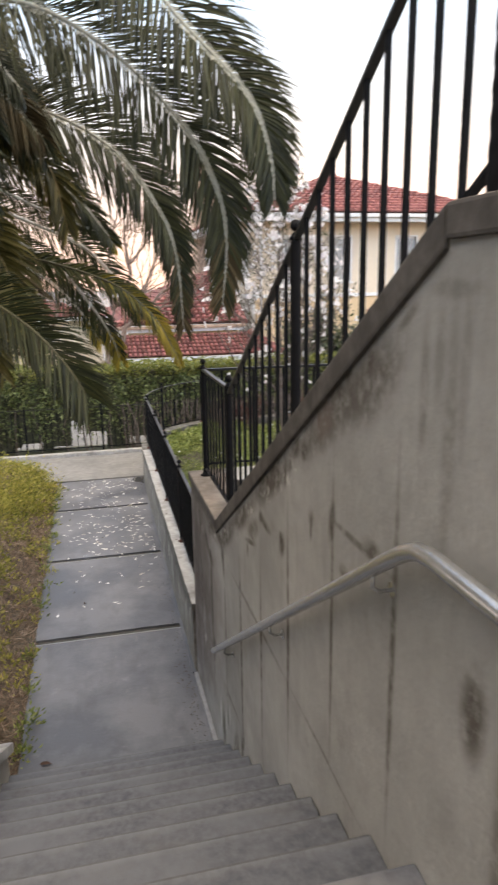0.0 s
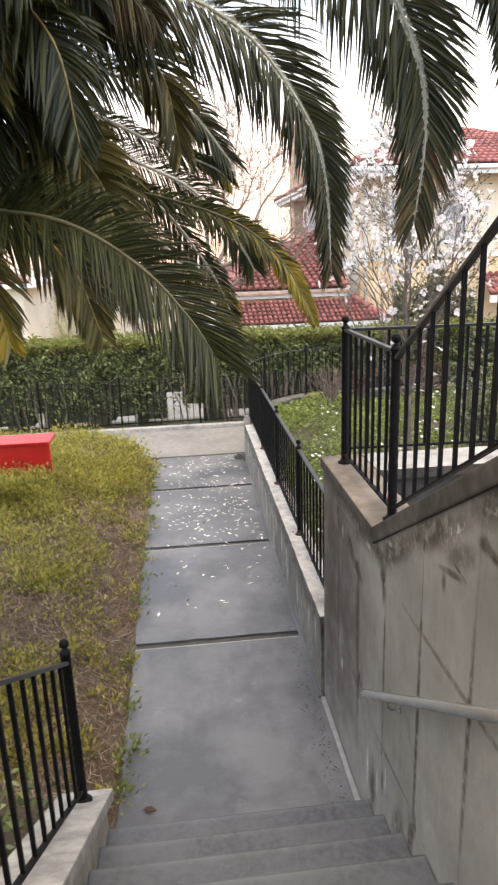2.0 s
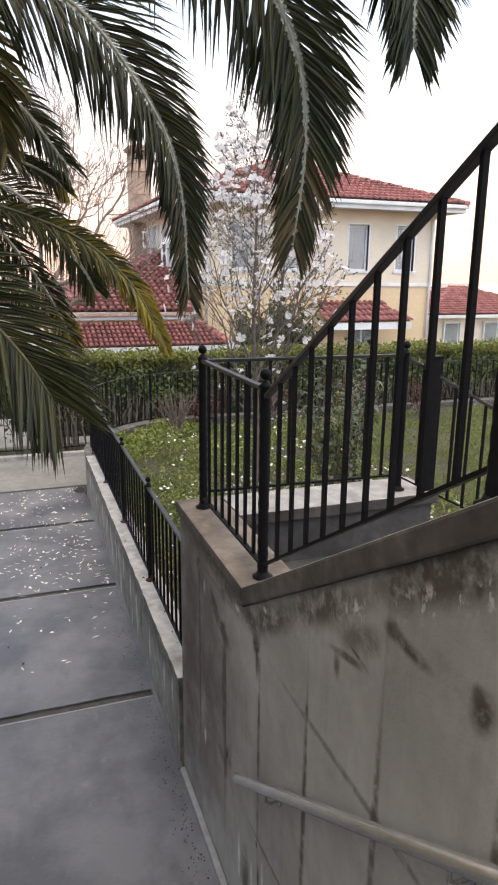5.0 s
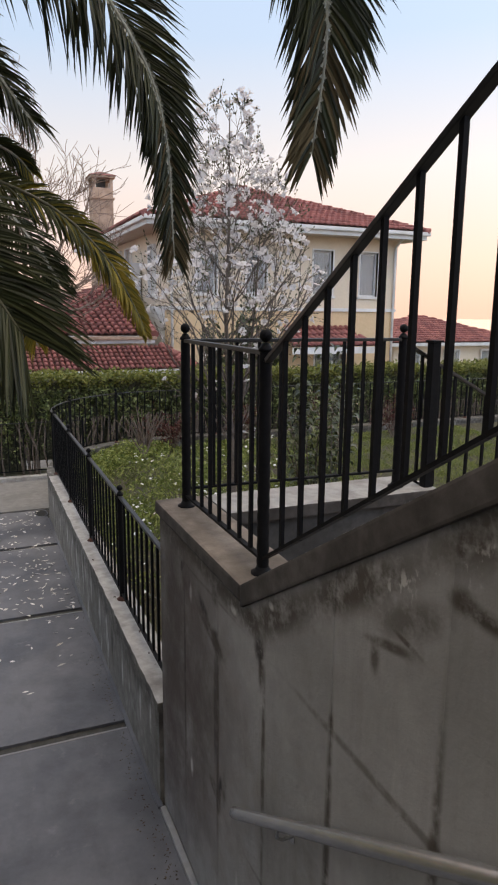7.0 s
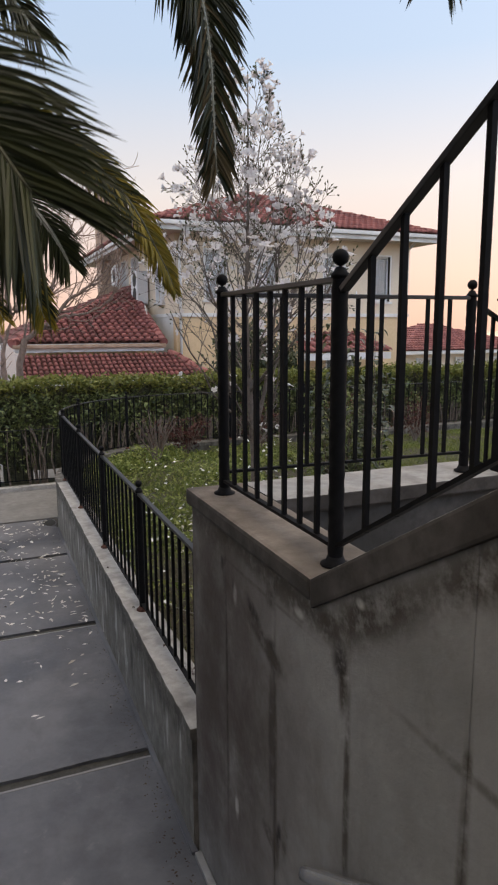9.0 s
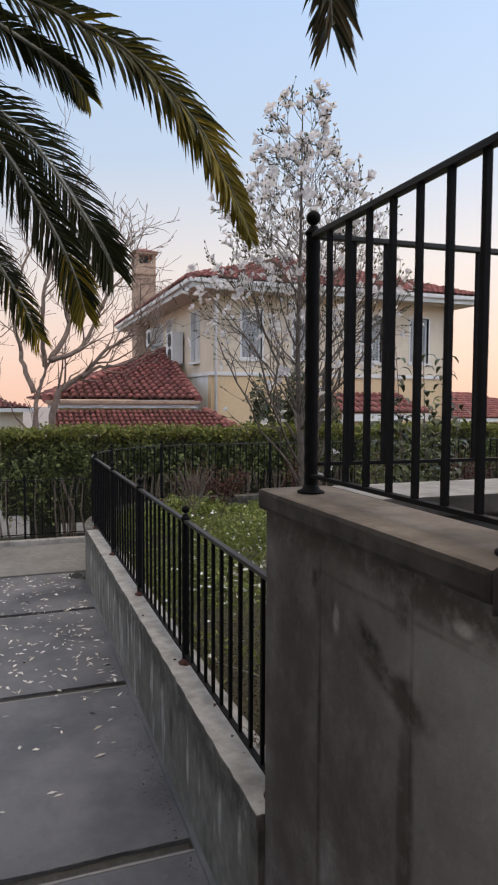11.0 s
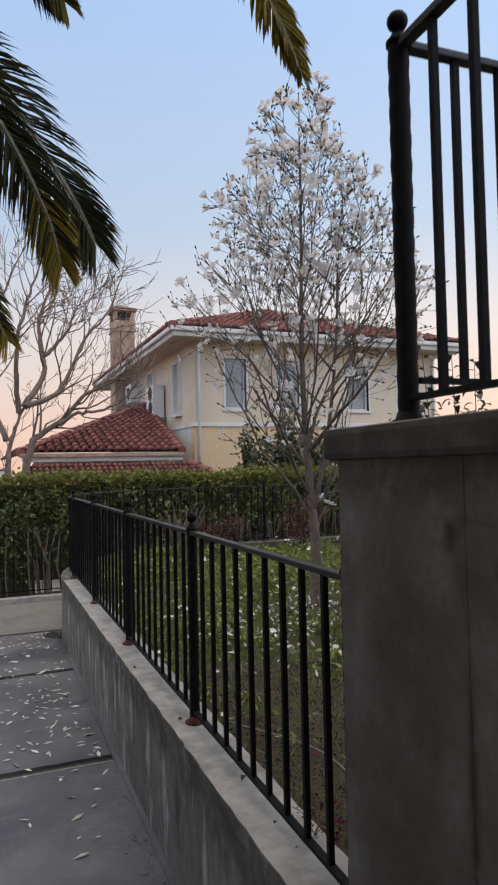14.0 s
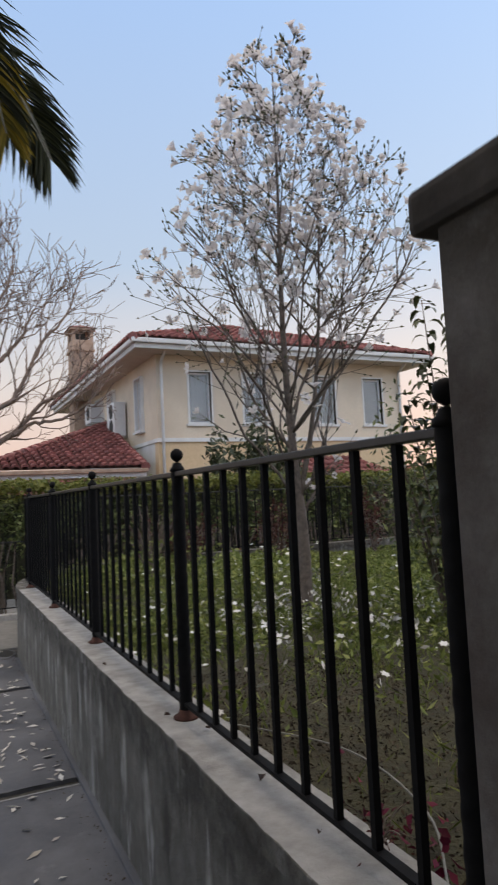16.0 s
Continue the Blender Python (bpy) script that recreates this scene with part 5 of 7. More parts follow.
    # the low wing with its half-hip, and the porch roof in front of it
    wing = new("wing_roof")
    wing.parent = house
    tagged(wing, "low dark red tile roof against the side wall, shade put into its tile colour")
    wz = 2.2
    a, b, c = (1.15, 20.0, wz), (4.9, 20.0, wz), (5.545, 26.2, 3.95)
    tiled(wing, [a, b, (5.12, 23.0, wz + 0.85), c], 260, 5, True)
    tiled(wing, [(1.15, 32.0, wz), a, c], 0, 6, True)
    ridge(wing, a, c)
    ridge(wing, b, (5.12, 23.0, wz + 0.86))
    ridge(wing, (5.12, 23.0, wz + 0.86), c)
    part("fascia", box(1.2, 4.92, 20.02, 20.07, wz - 0.22, wz - 0.02, 0.006), M["white"], house)
    part("gutter", box(1.15, 4.95, 19.93, 20.018, wz - 0.12, wz - 0.03, 0.02), M["chimney"], house)
    part("soffit", box(1.2, 4.92, 20.08, 20.6, wz - 0.12, wz - 0.06), M["soffit"], house)
    part("wing_wall", box(1.5, 4.85, 20.62, 20.9, HZ0, wz - 0.13), M["stucco"], house)
    porch = new("porch_roof")
    porch.parent = house
    tagged(porch, "narrow red tile lean-to roof over the porch")
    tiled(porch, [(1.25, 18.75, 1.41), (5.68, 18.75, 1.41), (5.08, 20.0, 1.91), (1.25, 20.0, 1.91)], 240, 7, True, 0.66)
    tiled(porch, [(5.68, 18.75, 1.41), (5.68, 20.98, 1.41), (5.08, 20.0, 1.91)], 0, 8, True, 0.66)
    ridge(porch, (5.68, 18.75, 1.42), (5.08, 20.0, 1.92))
    part("fascia", box(1.25, 5.7, 18.7, 18.75, 1.22, 1.39, 0.006), M["white"], house)
    part("porch_beam", box(1.25, 5.55, 18.8, 19.0, 1.02, 1.21, 0.006), M["white"], house)
    for x in (1.45, 3.4, 5.35):
        part("porch_column", box(x - 0.12, x + 0.12, 18.82, 19.05, HZ0, 1.015, 0.01), M["white"], house)
    can = new("canopy_roof")
    can.parent = house
    tagged(can, "small tiled canopy over a door")
    tiled(can, [(9.0, 19.9, 1.85), (11.9, 19.9, 1.85), (11.4, 20.98, 2.35), (9.2, 20.98, 2.35)], 40, 9)
    part("canopy_fascia", box(9.0, 11.9, 19.88, 19.93, 1.62, 1.82, 0.006), M["white"], house)
    # air conditioners on the side wall
    for y, z, tall in ((23.85, 3.32, 1.0), (27.0, 4.1, 0.62)):
        ac = thing("air_conditioner", "white outdoor air conditioner on the villa's side wall", "air conditioner", "air conditioners")
        part("casing", box(HX0 - 0.4, HX0 - 0.05, y, y + 0.85, z, z + tall, 0.02), M["acmetal"], ac)
        for fan in ((0.28, 0.74) if tall > 0.8 else (0.31,)):
            bm = lathe([(0.22, 0), (0.22, 0.012), (0.2, 0.012), (0.2, 0.006), (0.06, 0.006), (0.06, 0.014), (0, 0.014)], 20)
            bm.transform(Matrix.Translation((HX0 - 0.4, y + 0.33, z + fan)) @ Matrix.Rotation(radians(-90), 4, "Y"))
            part("fan_grille", bm, M["dim"], ac)
        for k in (0.12, 0.7):
            part("wall_bracket", box(HX0 - 0.4, HX0 + 0.004, y + k, y + k + 0.03, z - 0.04, z - 0.002), M["acmetal"], ac)
    return house


def yard():
    # added pale slab that bounces light up at the villa front
    y = tagged(new("terrace"), "pale slab added round the villa to bounce light", "terrace", kind="structure")
    part("bounce_slab", box(-6, 18, 15.9, 20.95, -0.62, -0.5), M["crosspath"], y)


def far_houses():
    for i, (x0, y0, w, d, z, h, peak) in enumerate(((19.5, 30.0, 9.0, 8.0, -1.2, 1.35, 2.6), (25.5, 37.0, 9.0, 8.0, -2.0, 0.95, 2.0), (14.5, 50.0, 9.0, 8.0, -6.0, -2.2, -0.8), (-15.0, 27.0, 10.0, 9.0, -1.0, 2.4, 4.2), (-8.2, 34.0, 9.7, 8.0, -2.0, 1.8, 2.75))):
        house = thing("neighbour_house", "low neighbouring house with red tile roof", "house", "neighbouring houses")
        part("wall", box(x0 + 0.5, x0 + w - 0.5, y0 + 0.5, y0 + d - 0.5, z - 4, h), M["stucco_cream"], house)
        part("fascia", box(x0, x0 + w, y0, y0 + d, h - 0.15, h + 0.02, 0.01), M["white"], house)
        roof = new("roof")
        roof.parent = house
        e = [(x0, y0, h + 0.03), (x0 + w, y0, h + 0.03), (x0 + w, y0 + d, h + 0.03), (x0, y0 + d, h + 0.03)]
        r0, r1 = (x0 + d / 2, y0 + d / 2, peak), (x0 + w - d / 2, y0 + d / 2, peak)
        tiled(roof, [e[0], e[1], r1, r0], 0, 20 + i)
        tiled(roof, [e[3], e[0], r0], 0, 30 + i)
        for k in range(3):
            window(house, pose(x0 + 1.2 + 2.4 * k, y0 + 0.35, h - 1.5), 0.9, 1.1)


villa()
yard()
far_houses()

# ---- plants ----
PALM = Vector((-2.3, 6.4, 3.55))


def spline(points, n):
    """A smooth curve through a few points."""
    p = [Vector(q) for q in points]
    p = [2 * p[0] - p[1]] + p + [2 * p[-1] - p[-2]]
    out = []
    for k in range(n + 1):
        s = (len(p) - 3) * k / n
        i = min(int(s), len(p) - 4)
        t = s - i
        a, b, c, d = p[i:i + 4]
        out.append(0.5 * ((2 * b) + (c - a) * t + (2 * a - 5 * b + 4 * c - d) * t * t + (3 * b - a - 3 * c + d) * t ** 3))
    return out


def frond(palm, heading, shape, rng, leaf=0.42, count=64, old=0.0, dead=False, hang=0.34, roll=60.0, wide=0.0115, broad=0.0, green="palm", taper=1.9, stem="rachis", tip="palmold"):
    """One frond. heading: degrees from +x towards +y. shape: (distance out, height) from the crown outwards.
    old: share of the tip that has yellowed."""
    h = Vector((math.cos(radians(heading)), math.sin(radians(heading)), 0))
    pts = [Vector((PALM.x, PALM.y, 0)) + h * r + Vector((0, 0, z)) for r, z in shape]
    line = spline(pts, 40)
    verts, faces = [], []
    tube_data(line, [(0.019 if stem == "rachisglint" else 0.02) * (1 - k / 42) ** 1.1 + 0.002 for k in range(41)], 6, verts, faces)
    stalk = part("frond", mesh_of("frond", verts, faces), M["palmdead"] if dead else M[stem], palm, smooth=True)
    length = sum((b - a).length for a, b in zip(line, line[1:]))
    V, F, slots = [], [], []
    for k in range(count):
        s = 0.16 + 0.84 * (k + 0.5) / count
        i = min(int(s * 40), 39)
        p = line[i].lerp(line[i + 1], s * 40 - i)
        d = (line[i + 1] - line[i]).normalized()
        side = d.cross(Vector((0, 0, 1))).normalized()
        side.rotate(Matrix.Rotation(radians(roll), 3, d))
        up = side.cross(d)
        size = leaf * (0.45 + 0.55 * math.sin(math.pi * min(1, 0.18 + s * 0.72))) * (1.0 if s < 0.72 else 1 - taper * (s - 0.72)) * (1 + broad * max(0.0, min(1.0, (0.72 - s) / 0.25)))
        for sg in (-1, 1):
            lean = 0.62 + 0.42 * s + rng.uniform(-0.1, 0.1)
            rank = rng.uniform(-0.4, 0.7)
            out = ((side * sg * math.cos(rank) + up * math.sin(rank)) * math.cos(lean) + d * math.sin(lean)).normalized()
            ln = size * rng.uniform(0.85, 1.1)
            droop = Vector((0, 0, -1)) * ln * hang * rng.uniform(0.6, 1.3)
            wd = wide * rng.uniform(0.8, 1.15)
            q = [p, p + out * ln * 0.09 + droop * 0.01, p + out * ln * 0.38 + droop * 0.06, p + out * ln * 0.7 + droop * 0.34, p + out * ln * 0.94 + droop * 0.8]
            nrm = out.cross(d if abs(out.dot(d)) < 0.95 else side).normalized()
            flat = nrm.cross(out).normalized()
            b = len(V)
            for j, w in enumerate((0.3, 0.8, 1.0, 0.8)):
                V.extend((q[j] - flat * wd * w, q[j] + nrm * wd * 0.35 * w, q[j] + flat * wd * w))
            V.append(q[4])
            for j in (0, 3, 6):
                F.extend(((b + j, b + j + 1, b + j + 4, b + j + 3), (b + j + 1, b + j + 2, b + j + 5, b + j + 4)))
            F.extend(((b + 9, b + 10, b + 12), (b + 10, b + 11, b + 12)))
            worn = 1 if s > 1 - old + rng.uniform(-0.12, 0.12) and old else 0
            # leaflet bases on such stalks share the painted sky glint
            slots.extend([2 if stem == "rachisglint" and not worn else worn] * 2 + [worn] * 6)
    me = mesh_of("foliage", V, F)
    me.materials.append(M["palmdead"] if dead else M[green])
    me.materials.append(M[tip])
    me.materials.append(M["rachisglint"])
    me.polygons.foreach_set("material_index", slots)
    ob = tagged(new("foliage", me), kind="stuff")
    ob.parent = stalk


def palm_tree():
    palm = thing("palm_tree", "large date palm with arching dark green fronds, some yellowing", "palm tree", at=(0, 0, 0))
    rng = random.Random(11)
    verts, faces = [], []
    rings = 26
    pts = [(PALM.x + 0.03 * math.sin(k), PALM.y + 0.03 * math.cos(1.7 * k), 0.2 + (PALM.z - 0.1) * k / rings) for k in range(rings + 1)]
    tube_data(pts, [0.30 + 0.035 * (k % 2) + (0.1 if k > rings - 5 else 0) - 0.002 * k for k in range(rings + 1)], 16, verts, faces)
    part("trunk", mesh_of("trunk", verts, faces), M["palmtrunk"], palm)
    verts, faces = [], []
    for k in range(60):
        a, z = k * 2.4, PALM.z - 0.75 + k * 0.012
        o = Vector((math.cos(a), math.sin(a), 0))
        c = Vector((PALM.x, PALM.y, z))
        tube_data([c + o * 0.22, c + o * 0.4 + Vector((0, 0, 0.1)), c + o * 0.48 + Vector((0, 0, 0.24))], [0.07, 0.05, 0.02], 5, verts, faces)
    part("leaf_bases", mesh_of("leaf_bases", verts, faces), M["palmtrunk"], palm)
    c = PALM.z
    known = (
        (-22.0, [(0.1, c), (0.9, 4.3), (1.7, 4.62), (2.52, 4.54), (3.08, 4.28), (3.41, 3.88), (3.53, 3.55), (3.56, 3.08)], 0.07, 0.44),
        (-35.0, [(0.1, c), (1.0, 4.5), (2.1, 5.0), (2.9, 4.9), (3.45, 4.62), (3.9, 4.2), (4.1, 3.86), (4.15, 3.58), (4.12, 3.28)], 0.07, 0.46),
        (-36.5, [(0.1, c + 0.2), (1.0, 4.9), (2.4, 5.5), (3.4, 5.2), (4.0, 4.6), (4.33, 4.25), (4.44, 3.98), (4.46, 3.78)], 0, 0.44),
        (-10.0, [(0.1, c - 0.1), (0.9, 3.66), (1.6, 3.7), (2.24, 3.6), (2.88, 3.4), (3.2, 3.15), (3.36, 2.88), (3.42, 2.74)], 0.36, 0.2),
        (-41.0, [(0.1, c - 0.2), (0.9, 3.3), (1.6, 3.42), (2.18, 3.42), (2.7, 3.34), (3.1, 3.16), (3.35, 2.96), (3.48, 2.805)], 0, 0.45),
        (28.5, [(0.1, c), (0.9, 4.0), (1.9, 4.12), (2.7, 3.9), (3.1, 3.72), (3.45, 3.38), (3.61, 3.19), (3.69, 3.06)], 0, 0.42),
        (16.0, [(0.1, c - 0.1), (0.9, 3.9), (1.8, 3.9), (2.45, 3.6), (2.8, 3.2), (3.0, 2.86), (3.07, 2.64)], 0.15, 0.3),
        (44.0, [(0.1, c - 0.1), (1.0, 3.7), (2.2, 3.75), (3.1, 3.45), (3.6, 3.05), (3.9, 2.65)], 0.1, 0.36),
        (14.5, [(0.1, c), (0.9, 4.1), (1.8, 4.25), (2.5, 4.0), (2.85, 3.88), (2.98, 3.82), (3.06, 3.74)], 0.1, 0.22),
        (-9.0, [(0.1, c), (0.9, 4.15), (1.7, 4.38), (2.3, 4.22), (2.65, 4.05), (2.9, 3.75)], 0, 0.34),
    )
    for i, (heading, shape, old, leaf) in enumerate(known):
        frond(palm, heading, shape, rng, leaf * (0.74 if i < 3 else 0.88), 260 if i == 4 else 240 if i > 4 else 380, old, roll=-55.0 if heading > 0 else 60.0, wide=0.006 if i < 3 else 0.0052 if i == 4 else 0.0055 if i > 4 else 0.0062, broad=0.75 if i < 3 else 0.0, green="palmlight" if i == 3 else "palm", hang=0.16 if i == 4 else 0.24 if i < 3 else 0.34, taper=0.2 if i == 4 else 0.75 if i > 4 else 2.3 if i == 3 else 1.5, stem="rachis" if i in (3, 4) else "rachisglint", tip="palmdead" if i < 3 else "palmold")
    # upper fronds that fill the crown behind the long ones
    for k in range(11):
        heading, lift = -14 - 4.0 * k + rng.uniform(-1.5, 1.5), rng.uniform(-0.1, 0.25)
        reach = rng.uniform(0.86, 1.0)
        frond(palm, heading, [(0.1, c), (1.0 * reach, 4.5 + lift), (1.9 * reach, 4.85 + lift), (2.5 * reach, 4.7 + lift), (2.85 * reach, 4.38 + lift)], rng, 0.48, 150, 0, k in (3, 6), 0.55, rng.uniform(20, 70), 0.0075, green="palm" if k % 3 else "palmlow", stem="rachisglint")
    # the close crown between them, and the fronds on the far side
    for k in range(17):
        heading = -78 + 4.2 * k + rng.uniform(-2, 2)
        reach, top = rng.uniform(2.0, 2.7), rng.uniform(3.7, 5.0)
        frond(palm, heading, [(0.1, c), (0.4 * reach, top), (0.75 * reach, top - 0.05), (0.95 * reach, top - 0.42), (reach, top - 0.9)], rng, 0.42, 110, 0, k in (3, 8, 14), green=("palm", "palmlow")[k % 2], stem="rachisold")
    for k in range(16):
        heading = -82 + 4.6 * k + rng.uniform(-2, 2)
        reach, top = rng.uniform(1.7, 2.5), rng.uniform(4.5, 5.6)
        frond(palm, heading, [(0.1, c), (0.35 * reach, top - 0.2), (0.7 * reach, top), (0.92 * reach, top - 0.4), (reach, top - 1.0)], rng, 0.45, 110, 0, False, roll=rng.uniform(-60, 60))
    for k in range(5):
        heading = -84 + 9.0 * k + rng.uniform(-2, 2)
        reach, top = rng.uniform(2.0, 2.7), rng.uniform(4.7, 5.5)
        frond(palm, heading, [(0.1, c), (0.35 * reach, top - 0.25), (0.7 * reach, top), (0.92 * reach, top - 0.3), (reach, top - 0.8)], rng, 0.5, 140, 0, False, 0.5, rng.uniform(-40, 60), 0.0105, green=("palm", "palmlow")[k % 2])
    # older, lower fronds with brown stalks, and the dense heart of the crown
    for k in range(9):
        heading = -76 + 5.0 * k + rng.uniform(-2, 2)
        reach, top = rng.uniform(1.9, 2.6), rng.uniform(3.3, 3.95)
        frond(palm, heading, [(0.1, c - 0.1), (0.4 * reach, top), (0.75 * reach, top - 0.12), (0.93 * reach, top - 0.4), (reach, top - 0.75)], rng, 0.34, 110, rng.choice((0, 0, 0.08)), k % 3 == 1, green="palmlow", stem="rachisold")
    for k in range(13):
        heading = -86 + 6.0 * k + rng.uniform(-3, 3)
        reach, top = rng.uniform(1.9, 2.75), 4.35 + 1.5 * k / 13 + rng.uniform(-0.3, 0.3)
        frond(palm, heading, [(0.1, c), (0.35 * reach, top - 0.15), (0.7 * reach, top), (0.92 * reach, top - 0.35), (reach, top - 0.95)], rng, 0.46, 130, 0, k % 4 == 2, 0.55, rng.uniform(-70, 70), 0.011, green=("palm", "palmlow")[k % 2])
    for k in range(20):
        heading = 62 + 11.5 * k + rng.uniform(-3, 3)
        reach, top = rng.uniform(2.6, 3.6), rng.uniform(3.8, 5.6)
        frond(palm, heading, [(0.1, c), (0.35 * reach, top), (0.7 * reach, top), (0.9 * reach, top - 0.6), (reach, top - 1.3)], rng, 0.42, 80, roll=rng.uniform(-60, 60))


def grow(rng, start, way, length, radius, depth, twigs, tips, verts, faces, split, bend, rise, sides=6, thin=0.003, keep=(0.38, 0.62), limit=None):
    """A branch that wanders, forks and thins; collects the fine ends."""
    pts, radii, d = [Vector(start)], [radius], Vector(way).normalized()
    n = max(3, int(length / 0.14))
    for i in range(n):
        d = (d + Vector([rng.gauss(0, bend) for _ in range(3)]) + Vector((0, 0, rise))).normalized()
        if limit and i > 0 and not limit(pts[-1] + d * length / n):
            break
        pts.append(pts[-1] + d * length / n)
        radii.append(max(thin, radius * (1 - 0.62 * (i + 1) / n)))
    n = len(pts) - 1
    tube_data(pts, radii, sides if radius > 0.012 else 4, verts, faces)
    if depth == 0:
        tips.append((pts[-1], d))
        if len(pts) > 3:
            twigs.append((pts[len(pts) // 2], d))
        return
    for k in range(split[0] if depth > 1 else split[1]):
        i = rng.randint(min(n, max(1, int(n * 0.3))), n)
        side = d.orthogonal()
        side.rotate(Matrix.Rotation(rng.uniform(0, 6.283), 3, d))
        nd = (pts[i] - pts[i - 1]).normalized() * rng.uniform(0.75, 1.1) + side.normalized() * rng.uniform(0.45, 0.85)
        grow(rng, pts[i], nd, length * rng.uniform(*keep), max(thin, radii[i] * 0.62), depth - 1, twigs, tips, verts, faces, split, bend, rise, sides, thin, keep, limit)
    tips.append((pts[-1], d))


def magnolia():
    tree = thing("magnolia_tree", "slender young magnolia in white blossom, almost leafless", "tree", at=(0, 0, 0))
    rng = random.Random(21)
    verts, faces, tips, twigs = [], [], [], []
    base = Vector((3.05, 9.6, 0.48))
    stem = spline([base, base + Vector((0.01, 0, 0.6)), base + Vector((-0.03, 0.02, 1.25)), base + Vector((-0.08, 0.0, 2.2)), base + Vector((-0.05, 0.02, 3.3)), base + Vector((-0.05, 0, 4.62))], 30)
    rad = [0.062 - 0.045 * (k / 30) ** 0.7 - 0.012 * k / 30 for k in range(31)]
    tube_data(stem, rad, 9, verts, faces)
    part("trunk", mesh_of("trunk", verts, faces), M["bark"], tree, smooth=True)
    verts, faces = [], []
    tips.append((stem[-1], Vector((0, 0, 1))))
    def crown(p):
        """Whether a point lies in the egg-shaped crown."""
        wide = float(np.interp(p.z, [1.6, 2.0, 2.4, 2.8, 3.2, 3.6, 4.0, 4.35, 4.7, 5.05, 5.35], [0.35, 0.75, 1.08, 1.24, 1.27, 1.15, 0.9, 0.64, 0.42, 0.22, 0.0]))
        return math.hypot(p.x - base.x + 0.1, p.y - base.y) < wide * (0.94 + 0.1 * math.sin(7 * math.atan2(p.y - base.y, p.x - base.x) + 5 * p.z))
    # second stem
    s2 = spline([base + Vector((0.0, 0.0, 0.9)), base + Vector((0.14, -0.02, 1.5)), base + Vector((0.26, 0.0, 2.3)), base + Vector((0.36, 0.05, 3.4))], 20)
    tube_data(s2, [0.027 - 0.001 * k for k in range(21)], 7, verts, faces)
    part("limb", mesh_of("limb", verts, faces), M["bark"], tree, smooth=True)
    # steep limbs that fork from the lower trunk, then shorter branches up the leader
    for k in range(46):
        verts, faces = [], []
        low = k < 10
        t = 0.26 + 0.025 * k if low else 0.45 + 0.54 * (k - 10) / 36
        i = min(29, int(t * 30))
        a = k * 2.399 + 0.6 + rng.uniform(-0.35, 0.35)
        spread = Vector((math.cos(a), math.sin(a), 0))
        way = (spread * (0.78 if low else 0.95) + Vector((0, 0, 1.0))).normalized()
        ln = 0.3
        while ln < 2.3 and (ln < 0.7 or crown(stem[i] + way * ln)):
            ln += 0.04
        ln *= rng.uniform(0.9, 1.1)
        grow(rng, stem[i], way, ln, 0.0145 if low else 0.014 * (1.25 - t), 2, twigs, tips, verts, faces, (5, 5) if low else (6, 5), 0.13, 0.05 if low else 0.035, 5, 0.002, (0.3, 0.55), crown)
        part("branch", mesh_of("branch", verts, faces), M["bark"], tree, smooth=True)
    for k in range(12):
        verts, faces = [], []
        i = 8 + k
        a = k * 2.4
        grow(rng, s2[i], Vector((math.cos(a), math.sin(a), 0.9)), 0.75 * rng.uniform(0.7, 1.1), 0.011, 2, twigs, tips, verts, faces, (3, 3), 0.09, 0.03, 5, 0.0022, limit=crown)
        part("branch", mesh_of("branch", verts, faces), M["bark"], tree, smooth=True)
    # blossoms: loose open flowers of six to eight narrow petals at about half of the ends
    kinds = []
    for v in range(8):
        V, F = [], []
        n, open_ = rng.randint(6, 8), rng.uniform(0.35, 1.0)
        for k in range(n):
            a = 6.283 * k / n + rng.uniform(-0.3, 0.3)
            o, z = Vector((math.cos(a), math.sin(a), 0)), Vector((0, 0, 1))
            o1 = o * math.sin(open_) + z * math.cos(open_)
            o2 = o * math.sin(open_ + 0.55) + z * math.cos(open_ + 0.55)
            t = o.cross(z)
            m, e = o1 * 0.6, o1 * 0.6 + o2 * 0.62
            b = len(V)
            V.extend((Vector((0, 0, 0)), m - t * 0.3, m + t * 0.3, e - t * 0.2, e + t * 0.2))
            F.extend(((b, b + 1, b + 2), (b + 1, b + 3, b + 4, b + 2)))
        me = mesh_of("blossom", V, F)
        me.materials.append(M["blossom"])
        kinds.append((me, V, F))
    RV, RF, BV, BF, single = [], [], [], [], 0
    ends = tips + twigs
    rng.shuffle(ends)
    for p, d in ends:
        u = rng.random()
        high = min(1.0, max(0.0, (p.z - 1.9) / 1.6))
        if u < 0.1 + 0.15 * high:
            me, V, F = rng.choice(kinds)
            m = Matrix.Translation(p) @ (d + Vector((0, 0, 0.3))).to_track_quat("Z", "X").to_matrix().to_4x4() @ Matrix.Scale(rng.uniform(0.038, 0.066), 4)
            if single < 300:
                ob = new("blossom", me)
                ob.parent = tree
                ob.matrix_basis = m
                single += 1
            else:
                b = len(RV)
                RV += [m @ x for x in V]
                RF += [tuple(b + k for k in f) for f in F]
        elif u < 0.92:
            s = d.orthogonal().normalized()
            w = d.cross(s)
            h, r = rng.uniform(0.025, 0.048), 0.0105
            for k in range(1 if u < 0.7 else 2):
                q = p - d * 0.05 * k
                b = len(BV)
                BV.extend((q, q + d * h * 0.45 + s * r, q + d * h * 0.45 - s * r * 0.5 + w * r * 0.8, q + d * h * 0.45 - s * r * 0.5 - w * r * 0.8, q + d * h + s * 0.006 * k))
